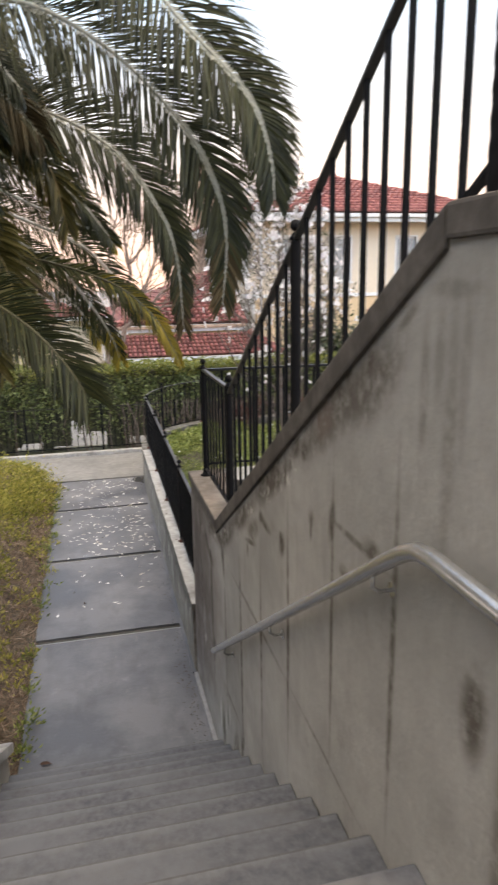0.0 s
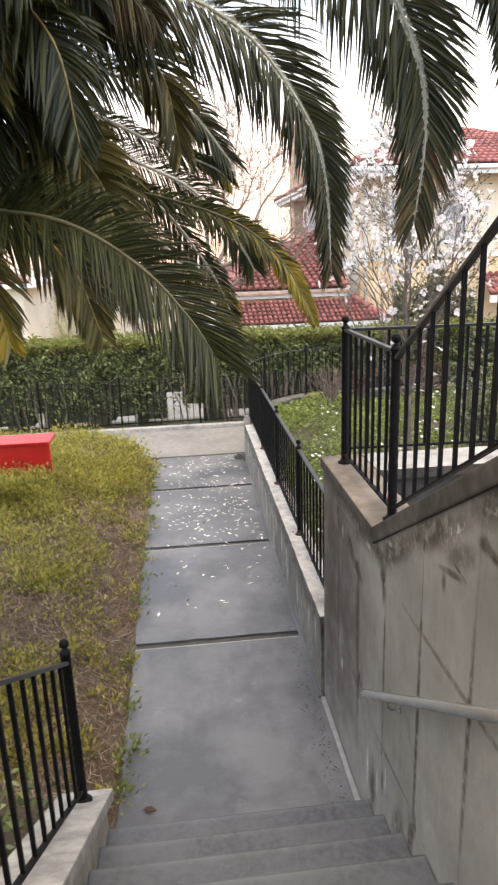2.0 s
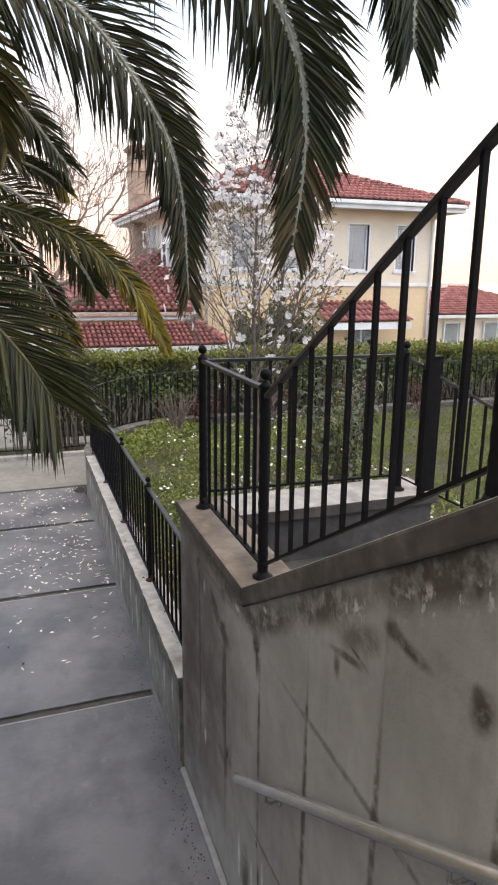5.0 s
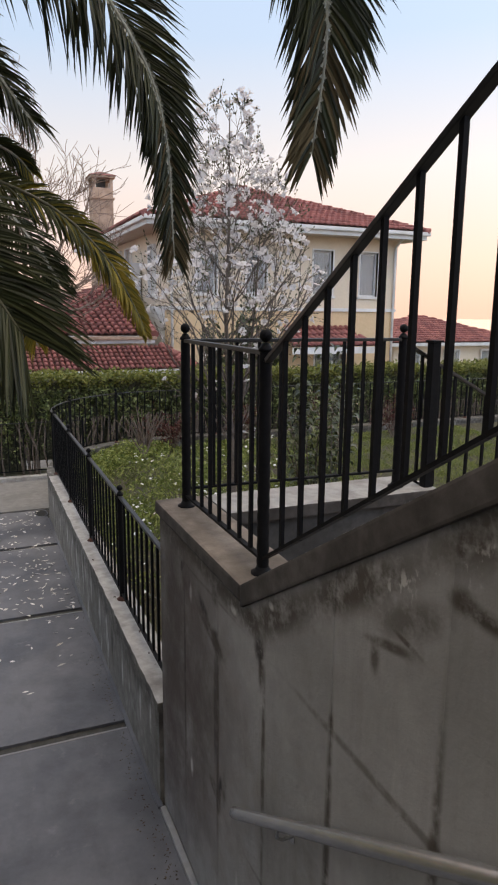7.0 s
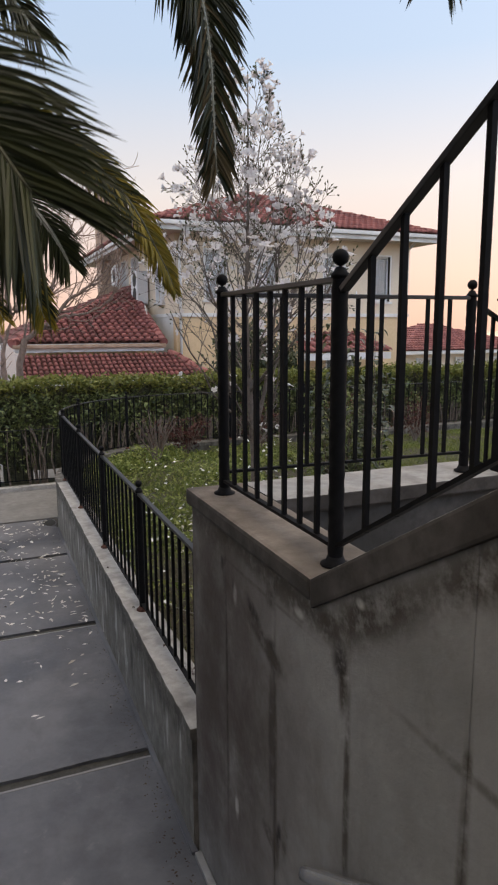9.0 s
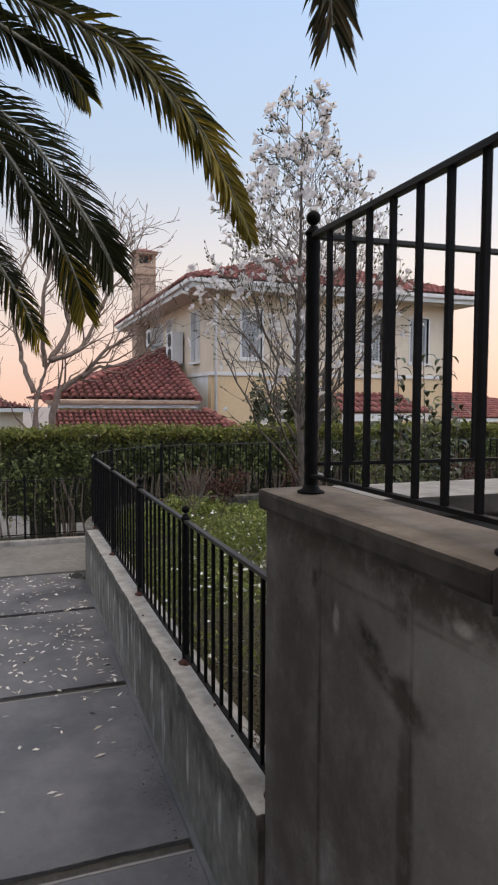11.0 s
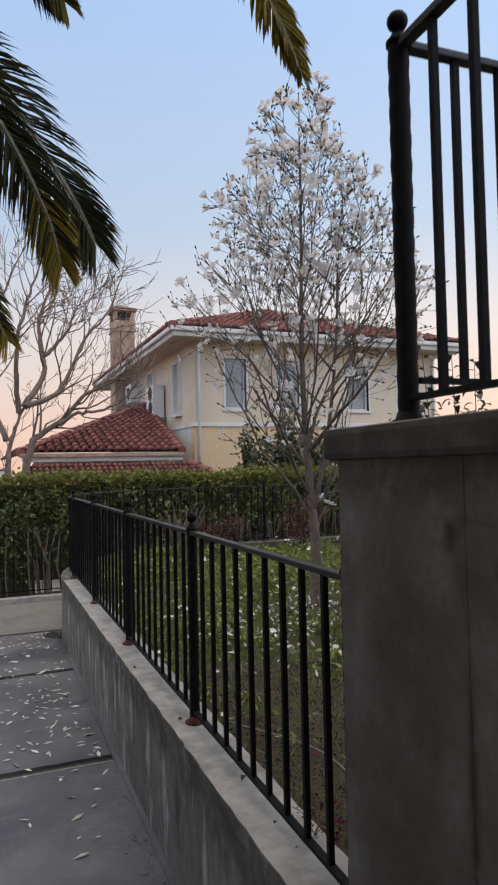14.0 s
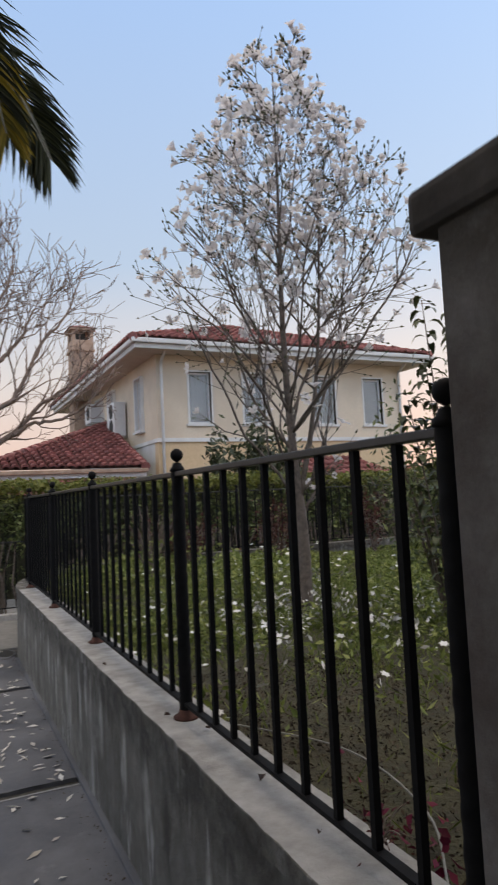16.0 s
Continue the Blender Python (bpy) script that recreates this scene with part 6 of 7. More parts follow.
                BF.extend(((b, b + 1, b + 2), (b, b + 2, b + 3), (b, b + 3, b + 1), (b + 4, b + 2, b + 1), (b + 4, b + 3, b + 2), (b + 4, b + 1, b + 3)))
    if RV:
        tagged(part("blossom_cloud", mesh_of("blossom_cloud", RV, RF), M["blossom"], tree), kind="stuff")
    tagged(part("bud_growth", mesh_of("bud_growth", BV, BF), M["bud"], tree), kind="stuff")


def bare_tree(base, seed, limbs, mirror=1.0, size=1.0):
    """limbs: (thickness, sprouts, points as (across, back, up) from the foot)."""
    tree = thing("bare_tree", "bare brown winter tree with arching branches behind the hedge", "tree", "bare trees")
    rng = random.Random(seed)
    base = Vector(base)
    for thick, sprouts, points in limbs:
        verts, faces, tips, twigs = [], [], [], []
        line = spline([base + Vector((x * mirror, y, z)) * size for x, y, z in points], 26)
        line = [p + Vector([rng.gauss(0, 0.012) for _ in range(3)]) for p in line]
        tube_data(line, [max(0.008, thick * (1 - 0.85 * (k / 26) ** 0.8)) for k in range(27)], 7, verts, faces)
        for k in range(sprouts + sprouts // 3):
            i = int(26 * (0.22 + 0.57 * (k + rng.random()) / sprouts))
            i = min(25, i)
            d = (line[i + 1] - line[i]).normalized()
            side = d.orthogonal()
            side.rotate(Matrix.Rotation(rng.uniform(0, 6.283), 3, d))
            way = d + side.normalized() * rng.uniform(0.5, 1.0) + Vector((0, -0.1, 0.1))
            grow(rng, line[i], way, size * rng.uniform(0.5, 1.35) * (1.15 - 0.4 * i / 26), max(0.008, thick * 0.36 * (1 - 0.6 * i / 26)), 2, twigs, tips, verts, faces, (3, 3), 0.15, 0.075, 5, 0.0058, (0.4, 0.7))
        part("limb", mesh_of("limb", verts, faces), M["barebark"], tree, smooth=True)


def hedge():
    rng = np.random.default_rng(5)
    for name, x0, x1, y0, y1, top, n in (("hedge", -8.0, 13.5, 14.35, 15.3, 1.68, 60000),):
        h = thing(name, "dense clipped evergreen hedge with bare stems at its foot", "hedge")
        gap = random.Random(77)
        at = x0
        while at < x1:
            wide = gap.uniform(0.16, 0.5)
            bare = -0.25 < at < 0.4 or -5.6 < at < -5.0 or -2.4 < at < -2.1
            foot = gap.uniform(0.3, 0.62) if bare else gap.choice((-0.3, -0.3, -0.3, 0.05, 0.15, 0.3))
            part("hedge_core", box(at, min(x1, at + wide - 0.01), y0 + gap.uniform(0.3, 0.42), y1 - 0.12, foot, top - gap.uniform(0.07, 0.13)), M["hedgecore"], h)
            at += wide
        # leaves sit in clumps that bulge, with dark hollows between them
        u = rng.random(n)
        x = rng.uniform(x0, x1, n)
        front = rng.random(n) < 0.68
        z = np.where(front, 0.16 + (top - 0.16) * rng.random(n) ** 0.72, top - 0.02 + rng.normal(0, 0.045, n) + 0.05 * wave(x, x * 0 + 3, 1.1) + 0.03 * wave(x, x * 0, 4.3))
        lump = wave(x, z, 3.1, 0.6) + 0.6 * wave(x, z, 7.3, 2.2)
        y = np.where(front, y0 + 0.14 - 0.12 * lump + np.abs(rng.normal(0, 0.1, n)), rng.uniform(y0 - 0.02, y1, n))
        thin = front & (rng.random(n) < np.clip(-0.1 - 0.9 * lump, 0, 0.8))
        thin |= front & (z < 0.82) & (rng.random(n) < np.where(x > 1.2, 0.7, 0.3))
        thin |= front & (z < 0.95) & (np.abs(x - 0.1) < 0.35) & (rng.random(n) < 0.3)
        c = np.stack([x, y, z], 1)[~thin]
        al, ac = random_axes(rng, len(c), 0.078, 0.042, 0.15)
        al[:, 2] -= 0.012
        young = c[:, 2] > top - 0.13 - 0.12 * rng.random(len(c))
        for nm, sel, mat in (("leaves", ~young, M["hedge"]), ("young_leaves", young, M["hedgetop"])):
            ob = part(nm, quads(nm, c[sel], al[sel], ac[sel], 0.3), mat, h)
            tagged(ob, kind="stuff")
        r = random.Random(8)
        for k in range(240):
            verts, faces = [], []
            x = r.uniform(1.0, x1 - 2) if k % 14 else r.uniform(x0 + 3, 1.0)
            y = r.uniform(y0 - 0.02, y0 + 0.24)
            tube_data([(x, y, -0.08), (x + r.gauss(0, 0.05), y + r.gauss(0, 0.03), 0.4), (x + r.gauss(0, 0.12), y + r.gauss(0, 0.05), 0.95)], [0.018, 0.013, 0.008], 5, verts, faces)
            part("stem", mesh_of("stem", verts, faces), M["stem"], h)


def groundcover():
    """Tufts of small leaves on thin shoots, thicker and higher away from the path, with dry twigs and bare soil between."""
    rng = np.random.default_rng(9)
    n = 4200
    x, y = rng.uniform(-4.2, -0.3, n * 3), rng.uniform(4.8, 12.02, n * 3)
    dense = np.clip(0.42 + 1.1 * wave(x, y, 2.1, 1.0) + 0.5 * wave(x, y, 6.0, 3.0), 0, 1.2)
    dense = dense * np.where(y < 8.7, np.clip(0.6 + 2.4 * wave(x, y, 3.3, 7.0), 0.14, 1), 1.0)
    edge = np.clip((-0.62 - x + 0.28 * wave(x * 0, y, 3.1, 1.5) + 0.3 * np.clip((y - 9.2) / 1.5, 0, 1)) / 0.35, 0.0, 1)
    far = np.clip((y - 5.2) / 5, 0, 1)
    keep = rng.random(n * 3) < (0.14 + 0.86 * edge) * (0.5 + 0.5 * far) * (0.05 + 1.1 * dense) * np.clip((-0.24 - x) / 0.12, 0, 1)
    x, y, edge, far = x[keep][:n], y[keep][:n], edge[keep][:n], far[keep][:n]
    size = (0.09 + 0.07 * far) * (0.6 + 0.4 * edge)
    base = bed_z(x, y) + (0.03 + 0.22 * far * edge) * (0.7 + 0.5 * wave(x, y, 2.6, 2.0)) * rng.random(len(x)) ** 0.4
    # a thicker row that half hides the bench
    front = 240
    x, y = np.append(x, rng.uniform(-3.1, -1.42, front)), np.append(y, rng.uniform(8.85, 9.42, front))
    size = np.append(size, np.full(front, 0.11))
    base = np.append(base, bed_z(x[-front:], y[-front:]) + rng.uniform(0.2, 0.46, front))
    m = 26
    off = rng.normal(0, 1, (len(x), m, 3)) * size[:, None, None] * np.array([0.75, 0.75, 0.5])
    off[..., 2] = np.abs(off[..., 2]) + 0.015
    c = (np.stack([x, y, base], 1)[:, None, :] + off).reshape(-1, 3)
    al = off / (np.linalg.norm(off, axis=2, keepdims=True) + 1e-6) + np.array([0, 0, 0.7]) + rng.normal(0, 0.35, off.shape)
    al = al.reshape(-1, 3)
    al /= np.linalg.norm(al, axis=1, keepdims=True)
    ac = np.cross(al, rng.normal(size=al.shape))
    ac /= np.linalg.norm(ac, axis=1, keepdims=True)
    k = rng.uniform(0.6, 1.3, (len(c), 1))
    al, ac = al * 0.025 * k, ac * 0.0095 * k
    top = (off[..., 2].reshape(-1) > np.repeat(size, m) * 0.25) & (rng.random(len(c)) < 0.85)
    for nm, sel, mat, label in (("groundcover", top, M["cover"], "yellow-green low shrubs covering the planting bed"), ("groundcover_undergrowth", ~top, M["coverlow"], "green shoots low in the planting bed")):
        tagged(link(nm, quads(nm, c[sel], al[sel], ac[sel], 0.25), mat), label, "shrub", kind="stuff")
    n = 64000
    x, y = rng.uniform(-4.2, -0.36, n), rng.uniform(4.75, 12.05, n)
    far = np.clip((y - 5.5) / 5, 0, 1)
    z = bed_z(x, y) + rng.random(n) * (0.1 + 0.15 * far) * np.clip((-0.36 - x) / 0.5, 0.1, 1)
    al, ac = random_axes(rng, n, 0.13, 0.006, 0.5)
    tagged(link("dry_twigs", quads("dry_twigs", np.stack([x, y, z], 1), al, ac), M["twig"]), "dry brown twigs among the groundcover", "twigs", kind="stuff")
    # single tufts at the edge of the path
    cs, als = [], []
    for ty, tx, tn in ((4.95, -0.33, 60), (5.2, -0.36, 50), (5.32, -0.3, 60), (5.75, -0.33, 40), (6.3, -0.36, 40), (7.35, -0.34, 60), (7.8, -0.3, 40), (8.35, -0.33, 50), (8.9, -0.36, 60), (9.4, -0.3, 60), (9.9, -0.34, 70), (10.6, -0.34, 70), (11.2, -0.32, 80)):
        off = rng.normal(0, 1, (tn, 3)) * np.array([0.05, 0.07, 0.05])
        off[:, 2] = np.abs(off[:, 2]) + 0.015
        cs.append(np.array([tx, ty, 0.0]) + off)
        way = off + np.array([0.02, 0, 0.05]) + rng.normal(0, 0.03, off.shape)
        als.append(way / np.linalg.norm(way, axis=1, keepdims=True))
    c, al = np.concatenate(cs), np.concatenate(als)
    ac = np.cross(al, rng.normal(size=al.shape))
    ac /= np.linalg.norm(ac, axis=1, keepdims=True)
    tagged(link("edge_tufts", quads("edge_tufts", c, al * 0.024, ac * 0.009, 0.25), M["weed"]), "small green tufts at the edge of the path", "weeds", kind="stuff")
    # the bank beside the flank wall
    n = 9000
    x, y = rng.uniform(-4.0, -0.64, n), rng.uniform(0.3, 4.8, n)
    z = bed_z(x, y) + rng.random(n) * 0.3
    al, ac = random_axes(rng, n, 0.07, 0.03, 0.3)
    tagged(link("bank_shrubs", quads("bank_shrubs", np.stack([x, y, z], 1), al, ac, 0.2), M["hedge"]), "dark green low shrubs on the bank beside the stairs", "shrub", kind="stuff")


def lawn_plants():
    rng = np.random.default_rng(3)

    def spots(n, x0, x1, y0, y1):
        x, y = rng.uniform(x0, x1, n), rng.uniform(y0, y1, n)
        cx, cy, r = ARC
        ok = ~((x < cx) & (y > cy) & (np.hypot(x - cx, y - cy) > r - 0.05))
        return x[ok], y[ok]
    x, y = spots(170000, 1.36, 9.5, 5.85, 13.4)
    k = rng.random(len(x)) < np.clip(0.06 + 0.94 * np.clip((y - 7.2) / 2.4, 0, 1) + 0.5 * np.clip((x - 2.4) / 2.0, 0, 1), 0, 1) * np.clip(0.6 + 0.8 * wave(x, y, 1.5, 5.0), 0.1, 1)
    x, y = x[k], y[k]
    h = 0.05 + 0.03 * wave(x, y, 1.5)
    c = np.stack([x, y, lawn_z(x, y) + h * 0.5], 1)
    al, ac = random_axes(rng, len(c), 0.085, 0.0065, 0.75)
    tagged(link("grass", quads("grass", c, al, ac), M["grass"]), "short uneven green grass", "grass", kind="stuff")
    x, y = spots(26000, 1.36, 5.2, 6.2, 13.4)
    k = (wave(x, y, 1.7, 4.0) > -0.1) & (rng.random(len(x)) < np.clip(0.1 + (y - 7.2) / 2.0, 0, 1))
    x, y = x[k], y[k]
    tall = 0.08 + 0.2 * np.clip(wave(x, y, 1.7, 4.0), 0, 1) + 0.5 * np.exp(-((x - 2.2) ** 2 + (y - 11.2) ** 2) / 1.0)
    c = np.stack([x, y, lawn_z(x, y) + tall * rng.random(len(x))], 1)
    al, ac = random_axes(rng, len(c), 0.06, 0.022, 0.4)
    tagged(link("weeds", quads("weeds", c, al, ac, 0.3), M["weed"]), "leafy weeds in the rough grass", "weeds", kind="stuff")
    # tall weeds round the inside of the bend
    cx, cy, rr = ARC
    a, d = rng.uniform(math.pi / 2, math.pi, 5000), rr - 0.2 - 0.5 * rng.random(5000) ** 1.5
    x, y = cx + d * np.cos(a), cy + d * np.sin(a)
    c = np.stack([x, y, lawn_z(x, y) + 0.34 * rng.random(5000) * (0.6 + 0.4 * wave(x, y, 3.0))], 1)
    al, ac = random_axes(rng, 5000, 0.07, 0.022, 0.5)
    tagged(link("weeds_at_bend", quads("weeds_at_bend", c, al, ac, 0.3), M["weed"]), "tall weeds along the inside of the curved wall", "weeds", kind="stuff")
    x, y = spots(620, 1.4, 5.0, 7.2, 13.2)
    k = wave(x, y, 1.3, 2.0) > -0.15
    x, y = x[k], y[k]
    V, F = [], []
    r = random.Random(2)
    for px, py in zip(x, y):
        p = Vector((px, py, float(lawn_z(px, py)) + r.uniform(0.06, 0.22)))
        s = r.uniform(0.016, 0.032)
        b = len(V)
        tilt = Vector((r.gauss(0, 0.4), r.gauss(0, 0.4), 1)).normalized()
        u = tilt.orthogonal().normalized()
        w = tilt.cross(u)
        V.append(p)
        V.extend(p + (u * math.cos(a) + w * math.sin(a)) * s * (1 if i % 2 else 0.6) for i, a in enumerate(np.linspace(0, 6.283, 12, endpoint=False)))
        F.extend((b, b + 1 + i, b + 1 + (i + 1) % 12) for i in range(12))
    tagged(link("daisies", mesh_of("daisies", V, F), M["daisy"]), "small white flowers and fallen petals in the grass", "flowers", kind="stuff")
    x, y = rng.normal(2.95, 0.55, 620), rng.normal(9.0, 0.7, 620)
    k = (x > 1.4) & (x < 5) & (y > 6) & (y < 12)
    x, y = x[k], y[k]
    c = np.stack([x, y, lawn_z(x, y) + rng.uniform(0.03, 0.12, len(x))], 1)
    al, ac = random_axes(rng, len(c), 0.05, 0.02, 0.2)
    tagged(link("petals_in_grass", quads("petals_in_grass", c, al, ac, 0.3), M["petal"]), "white magnolia petals lying in the grass", "petals", kind="stuff")
    x, y = rng.uniform(1.3, 2.6, 9000), rng.uniform(5.8, 8.4, 9000)
    c = np.stack([x, y, lawn_z(x, y) + 0.02 * rng.random(len(x))], 1)
    al, ac = random_axes(rng, len(c), 0.021, 0.008, 0.1)
    tagged(link("leaf_litter", quads("leaf_litter", c, al, ac, 0.2), M["litter"]), "brown leaf litter at the low wall's foot", "leaf litter", kind="stuff")
    hose = thing("garden_hose", "thin pale hose lying in the grass by the low wall", "hose")
    verts, faces = [], []
    line = spline([(1.5, 7.6, 0.47), (1.75, 7.1, 0.47), (1.7, 6.6, 0.46), (1.45, 6.2, 0.46), (1.4, 5.9, 0.46)], 30)
    tube_data(line, [0.0035] * len(line), 6, verts, faces)
    part("tube", mesh_of("tube", verts, faces), M["hose"], hose, smooth=True)
    x, y = rng.normal(1.55, 0.1, 90), rng.normal(6.35, 0.25, 90)
    c = np.stack([x, y, lawn_z(x, y) + 0.12 * rng.random(90)], 1)
    al, ac = random_axes(rng, 90, 0.04, 0.025, 0.3)
    tagged(link("pink_flowers", quads("pink_flowers", c, al, ac, 0.3), M["redflower"]), "dark pink flowers at the low wall's foot", "flowers", kind="stuff")


def leafy_shrub(name, label, base, size, n, leaf, seed, stems=7, droop=0.0, mat="evergreen"):
    """A loose evergreen shrub: stems and large leaves in a ragged crown."""
    bush = thing(name, label, "shrub")
    rng = np.random.default_rng(seed)
    r = random.Random(seed)
    verts, faces, ends = [], [], []
    base, size = Vector(base), Vector(size)
    for k in range(stems):
        a = 6.283 * k / stems + r.uniform(-0.3, 0.3)
        f = r.uniform(0.25, 0.9)
        tip = base + Vector((size.x * f * math.cos(a), size.y * f * math.sin(a), size.z * r.uniform(0.6, 1.0)))
        line = spline([base, base.lerp(tip, 0.5) + Vector((0, 0, size.z * 0.08)), tip], 8)
        verts, faces = [], []
        tube_data(line, [0.016 - 0.0014 * i for i in range(9)], 5, verts, faces)
        part("stem", mesh_of("stem", verts, faces), M["stem"], bush)
        ends += line[3:]
        e = np.array([tuple(p) for p in ends])
    c = e[rng.integers(0, len(e), n)] + rng.normal(0, 1, (n, 3)) * np.array(size) * 0.14
    al, ac = random_axes(rng, n, leaf, leaf * 0.38, -droop)
    ob = part("leaves", quads("leaves", c, al, ac, 0.35), M[mat], bush)
    tagged(ob, kind="stuff")


def tall_shrub(base):
    """Upright shoots with pairs of oval leaves that curl downwards."""
    bush = thing("tall_shrub", "tall evergreen shrub with curling glossy dark leaves on the lawn", "shrub")
    r = random.Random(43)
    base = Vector(base)
    V, F = [], []
    for dx, dy, top in ((0, 0, 2.12), (0.08, 0.1, 1.75), (0.3, 0.05, 2.08), (0.36, -0.04, 1.6), (0.55, 0.1, 2.05), (0.62, 0.0, 1.7), (-0.06, 0.12, 1.5)):
        foot = base + Vector((0.3 + 0.3 * (dx - 0.3), dy * 0.5, 0))
        tip = base + Vector((dx, dy, top))
        line = spline([foot, foot.lerp(tip, 0.45) + Vector((dx * 0.1, 0, 0)), tip], 30)
        verts, faces = [], []
        tube_data(line, [0.009 - 0.0002 * k for k in range(31)], 5, verts, faces)
        part("stem", mesh_of("stem", verts, faces), M["stem"], bush, smooth=True)
        for k in range(9, 31):
            for side in range(r.choice((2, 2, 3, 3))):
                a = k * 1.7 + side * 2.4 + r.uniform(-0.5, 0.5)
                o = Vector((math.cos(a), math.sin(a), 0))
                t = Vector((-o.y, o.x, 0))
                ln, wd = r.uniform(0.085, 0.125), r.uniform(0.021, 0.03)
                p = line[k] + Vector((0, 0, r.uniform(-0.03, 0.03)))
                b = len(V)
                for f, up, w in ((0.12, 0.05, 0.2), (0.38, 0.17, 1.0), (0.68, 0.1, 1.0), (0.88, -0.14, 0.6), (0.94, -0.34, 0.05)):
                    q = p + o * ln * f + Vector((0, 0, ln * up))
                    V.extend((q - t * wd * w + Vector((0, 0, 0.2 * wd * w)), q, q + t * wd * w + Vector((0, 0, 0.2 * wd * w))))
                for n in range(4):
                    c = b + 3 * n
                    F.extend(((c, c + 1, c + 4, c + 3), (c + 1, c + 2, c + 5, c + 4)))
    tagged(part("leaves", mesh_of("leaves", V, F), M["evergreen"], bush), kind="stuff")


palm_tree()
magnolia()
GARDEN_LIMBS = (
    (0.1, 3, ((0, 0, 0), (0.0, 0.0, 1.6), (0.05, 0, 2.7), (0.28, 0, 3.4))),
    (0.062, 11, ((0.3, 0, 3.42), (0.6, -0.1, 3.5), (0.94, -0.2, 3.78), (1.28, -0.1, 4.54), (1.75, 0, 5.15), (2.08, 0.1, 6.0))),
    (0.06, 11, ((0.28, 0, 3.4), (0.62, 0.2, 4.0), (0.56, 0.3, 4.8), (0.64, 0.3, 5.25), (0.9, 0.4, 5.9), (0.98, 0.5, 6.6))),
    (0.042, 8, ((0.66, 0.2, 4.35), (1.05, 0.3, 4.8), (1.23, 0.4, 5.25), (1.55, 0.5, 5.75))),
    (0.05, 9, ((0.2, 0, 3.3), (0.14, -0.4, 4.3), (0.3, -0.5, 5.05), (0.5, -0.6, 5.75), (0.68, -0.6, 6.5))),
    (0.055, 10, ((0, 0, 2.8), (-0.24, 0.1, 3.6), (-0.33, 0.2, 4.5), (0.0, 0.3, 5.5), (0.36, 0.3, 6.4))),
    (0.085, 10, ((0.3, 0.4, 0), (0.36, 0.4, 2.5), (0.64, 0.4, 2.95), (1.05, 0.3, 3.3), (1.35, 0.2, 3.66), (1.78, 0.1, 3.95), (2.1, 0, 4.25))),
    (0.045, 7, ((0.9, 0.3, 3.1), (1.2, 0.2, 3.3), (1.75, 0.1, 3.4), (2.2, 0, 3.75), (2.4, 0, 4.3))),
)
bare_tree((0.76, 16.5, -0.5), 31, GARDEN_LIMBS)
bare_tree((-0.55, 17.8, -0.5), 37, GARDEN_LIMBS, -1.0, 0.95)
hedge()
groundcover()
lawn_plants()
for spot_x, tall in ((5.25, 2.75), (6.0, 2.9), (6.6, 2.6)):
    leafy_shrub("evergreen_bush", "dark evergreen bush with drooping leaves behind the hedge", (spot_x, 16.3, -0.5), (0.5, 0.45, tall), 3200, 0.16, int(spot_x * 8), 12, 0.6)
tall_shrub((3.2, 8.2, 0.45))
leafy_shrub("leafy_bush", "dense grey-green bush on the lawn below the tall shrub", (3.6, 8.6, 0.45), (0.55, 0.4, 1.5), 2200, 0.06, 71, 12, 0.1, "hedge")
for spot_x, spot_y, tall in ((4.6, 13.0, 0.75), (6.1, 12.9, 0.9), (3.4, 13.2, 0.6), (7.6, 12.8, 0.8)):
    leafy_shrub("maroon_shrub", "small maroon-leaved shrub along the back of the lawn", (spot_x, spot_y, 0.5), (0.5, 0.3, tall), 900, 0.055, int(spot_x * 10), 7, 0.0, "redleaf")
leafy_shrub("dry_stem_shrub", "dry reddish-brown upright stems inside the curved wall", (2.75, 12.7, 0.5), (0.5, 0.3, 0.85), 160, 0.05, 61, 26, 0.0, "redleaf")
leafy_shrub("yellow_shrub", "yellow-green shrub rising behind the hedge", (-2.0, 16.3, -0.5), (1.0, 0.6, 2.9), 2200, 0.06, 53, 12, 0.0, "cover")
leafy_shrub("rounded_shrub", "dark shrub at the far end of the lawn", (5.6, 11.6, 0.5), (0.7, 0.6, 1.1), 700, 0.08, 47, 8, 0.1)


# ---- small things ----
def red_bench():
    """The red painted bench standing in the groundcover."""
    b = thing("red_bench", "bright red painted board bench half hidden in shrubs", "bench")
    x1, y, top = -1.46, 9.5, 1.05
    part("backboard", box(x1 - 1.5, x1, y, y + 0.05, top - 0.38, top, 0.006), M["red"], b)
    part("seat_board", box(x1 - 1.52, x1 + 0.01, y - 0.02, y + 0.42, top + 0.001, top + 0.035, 0.006), M["red"], b)
    for x in (x1 - 0.35, x1 - 1.3):
        part("leg", box(x, x + 0.1, y + 0.06, y + 0.36, 0.3, top - 0.001, 0.006), M["red"], b)


def drain():
    """A long open gully in the path's corner: a worn rim round a black disc that stands for the shaded hollow."""
    d = thing("drain", "dark open drain hole with worn rim in the path", "drain")
    turn = Matrix.Translation((1.03, 11.88, 0.0)) @ Matrix.Diagonal((1.2, 2.6, 1, 1))
    bm = lathe([(0.064, 0.002), (0.067, 0.01), (0.073, 0.01), (0.077, 0.002)], 22)
    bm.transform(turn)
    part("rim", bm, M["step"], d, smooth=True)
    # no real hole: its shade is a shallow black disc on the path
    bm = lathe([(0.066, 0.008), (0.05, 0.0055), (0, 0.005)], 22)
    bm.transform(turn)
    part("hollow", bm, M["dark"], d)


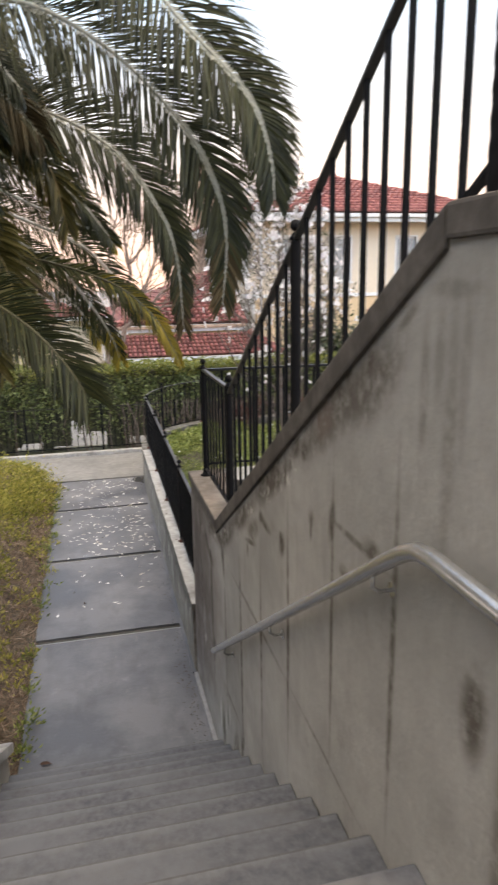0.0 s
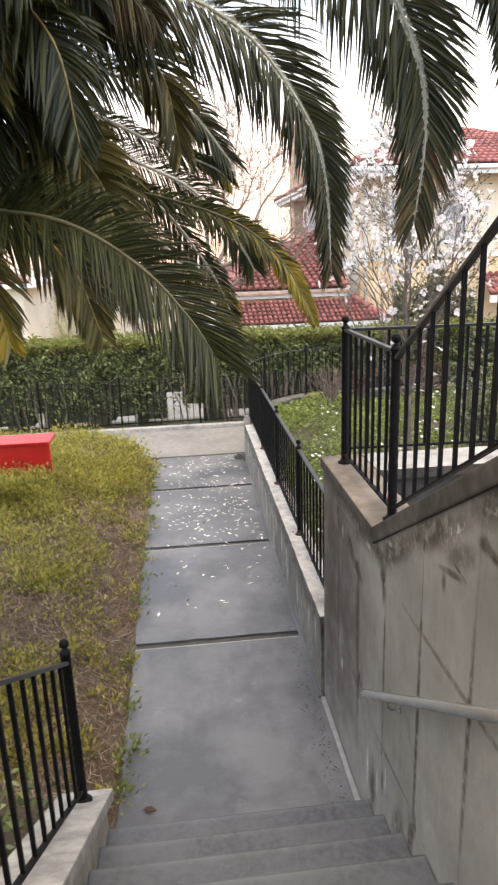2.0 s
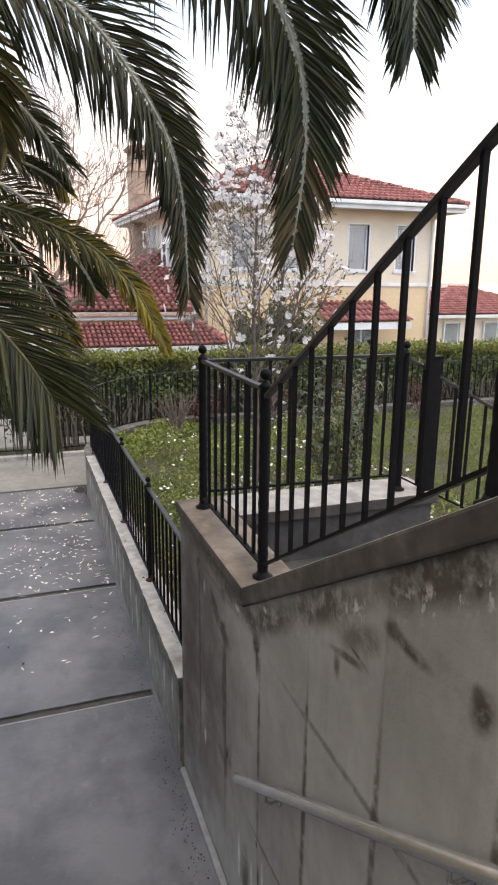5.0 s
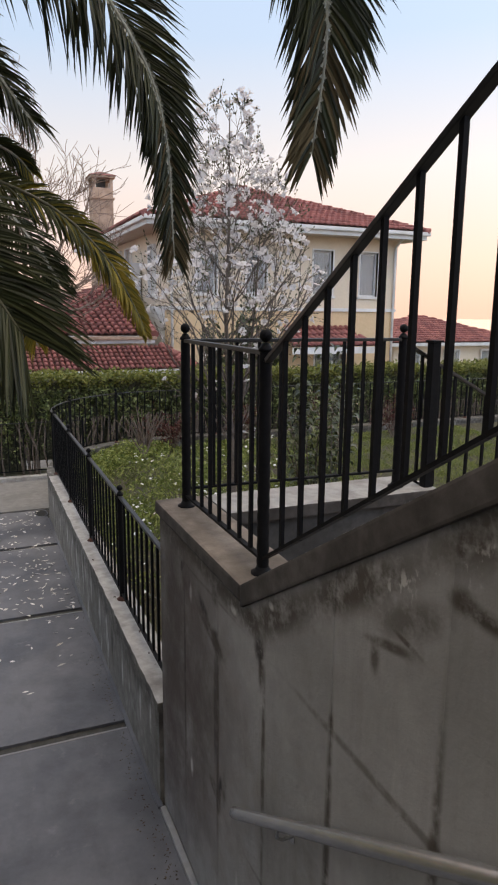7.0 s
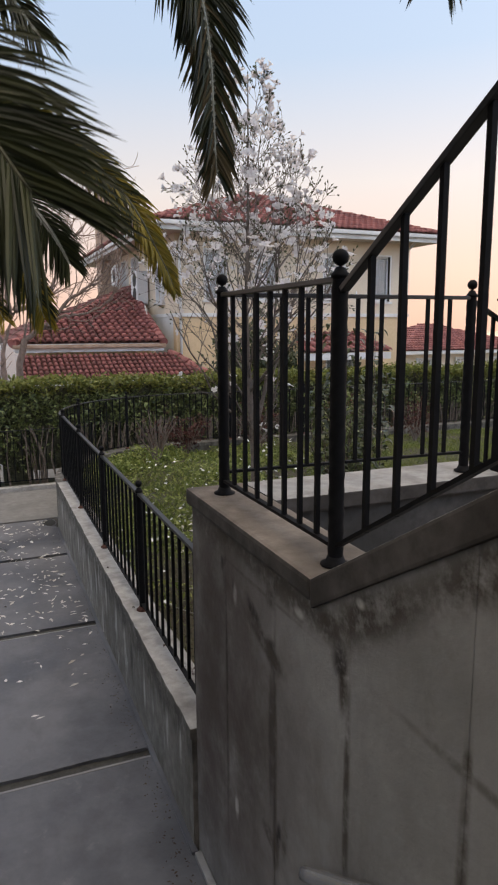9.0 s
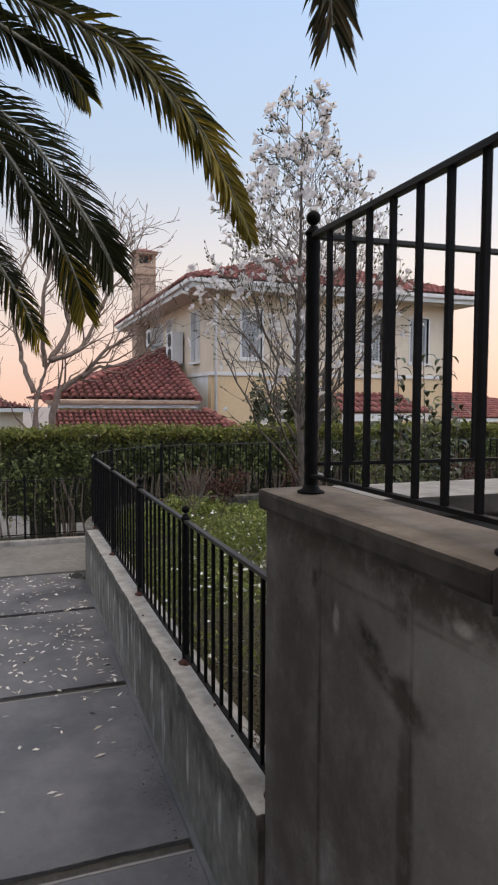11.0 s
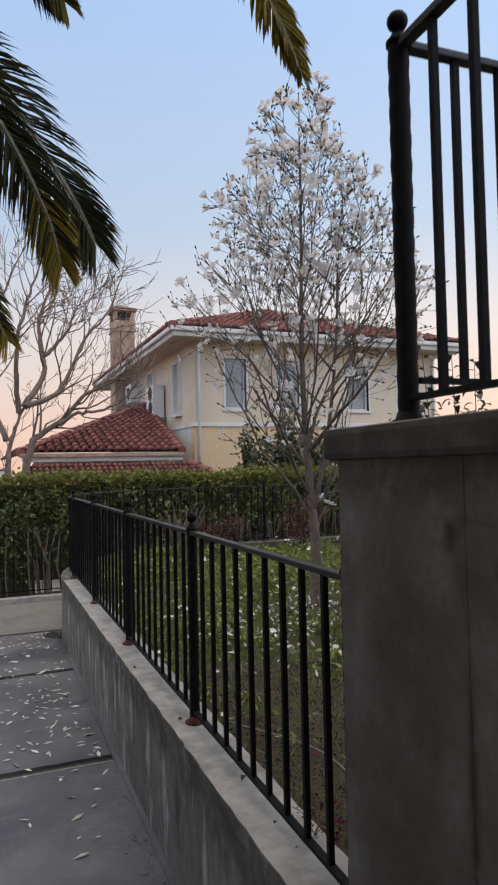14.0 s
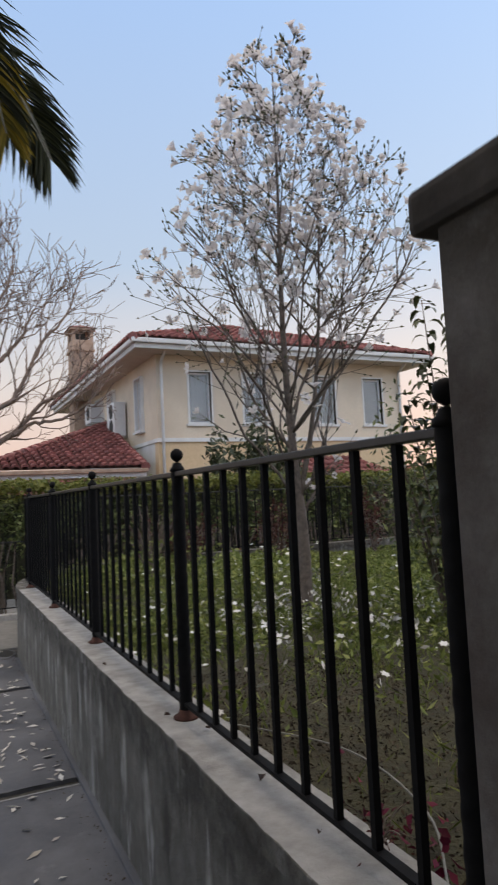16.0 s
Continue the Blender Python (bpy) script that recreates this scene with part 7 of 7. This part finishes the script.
def litter():
    rng = np.random.default_rng(17)
    n = 330
    x, y = rng.uniform(-0.3, 1.02, n * 4), 6.7 + 5.3 * rng.random(n * 4) ** 0.75
    k = rng.random(n * 4) < np.clip((x + 0.5) / 1.4, 0.05, 1) * np.where(y > 8.6, 1.0, 0.3)
    x, y = x[k][:n], y[k][:n]
    a = rng.uniform(0, 6.283, len(x))
    ln, wd = rng.uniform(0.016, 0.042, (len(x), 1)), rng.uniform(0.007, 0.014, (len(x), 1))
    d = np.stack([np.cos(a), np.sin(a), rng.normal(0, 0.12, len(x))], 1)
    o = np.stack([-np.sin(a), np.cos(a), rng.normal(0, 0.2, len(x))], 1)
    ob = link("fallen_petals", quads("fallen_petals", np.stack([x, y, np.full(len(x), 0.007)], 1), d * ln, o * wd, 0.25), M["petal"])
    tagged(ob, "white magnolia petals scattered over the path", "petals", kind="stuff")
    for px, py, pz, s in ((-0.16, 4.82, 0.003, 0.045), (0.12, 7.3, 0.003, 0.02), (0.0, 7.6, 0.003, 0.014), (0.35, 9.2, 0.003, 0.014), (-0.22, 7.9, 0.003, 0.016), (1.19, 6.62, 0.653, 0.02), (1.14, 7.25, 0.653, 0.012), (1.21, 7.05, 0.653, 0.014), (1.12, 8.1, 0.653, 0.013), (1.17, 6.3, 0.653, 0.011)):
        V = [(0, -s, 0.002), (s * 0.5, -s * 0.2, 0.012), (0, 0, 0.004), (-s * 0.5, -s * 0.1, 0.016), (s * 0.35, s * 0.5, 0.014), (0, s, 0.006), (-s * 0.4, s * 0.4, 0.01)]
        me = mesh_of("dry_leaf", V, [(0, 1, 2), (0, 2, 3), (1, 4, 2), (2, 4, 5), (2, 5, 6), (2, 6, 3)])
        lf = link("dry_leaf", me, M["dryleaf"])
        lf.matrix_basis = pose(px, py, pz, 0, 0, 360 * px * py)
        tagged(lf, "small curled brown dry leaf on the path" if pz < 0.1 else "small curled brown dry leaf on the low wall's coping", "leaf", "dry leaves")


def sprig(x, y, z):
    """A small weed rooted at the back of the low wall's top."""
    w = thing("weed_sprig", "small dark reddish weed growing on the low wall's top", "weed")
    rng = random.Random(91)
    for k in range(7):
        a = rng.uniform(0, 6.283)
        tip = Vector((x + 0.07 * math.cos(a), y + 0.08 * math.sin(a), z + rng.uniform(0.02, 0.1)))
        line = spline([(x, y, z), Vector((x, y, z)).lerp(tip, 0.5) + Vector((0, 0, 0.02)), tip], 6)
        verts, faces = [], []
        tube_data(line, [0.0016] * len(line), 4, verts, faces)
        part("stem", mesh_of("stem", verts, faces), M["stem"], w)
    g = np.random.default_rng(92)
    n = 60
    c = np.array([x, y, z + 0.045]) + g.normal(0, 1, (n, 3)) * np.array([0.035, 0.05, 0.025])
    al, ac = random_axes(g, n, 0.014, 0.006, 0.2)
    tagged(part("leaves", quads("leaves", c, al, ac, 0.3), M["redleaf"], w), kind="stuff")


def crumbs():
    """Dirt and bits of leaf swept against the wall's foot and into the corners of the steps."""
    rng = np.random.default_rng(29)
    n = 420
    y = 4.65 + 7.3 * rng.random(n) ** 1.6
    x = 1.03 + 0.0145 * np.clip(y - 5.7, 0, None) - np.abs(rng.normal(0, 0.06, n))
    a = rng.uniform(0, 6.283, n)
    ln, wd = rng.uniform(0.003, 0.011, (n, 1)), rng.uniform(0.002, 0.006, (n, 1))
    d = np.stack([np.cos(a), np.sin(a), rng.normal(0, 0.15, n)], 1)
    o = np.stack([-np.sin(a), np.cos(a), rng.normal(0, 0.2, n)], 1)
    tagged(link("dirt_crumbs", quads("dirt_crumbs", np.stack([x, y, np.full(n, 0.004)], 1), d * ln, o * wd, 0.3), M["litter"]), "dark crumbs of dirt along the wall's foot", "dirt", kind="stuff")


red_bench()
crumbs()
drain()
sprig(1.255, 6.2, 0.65)
litter()
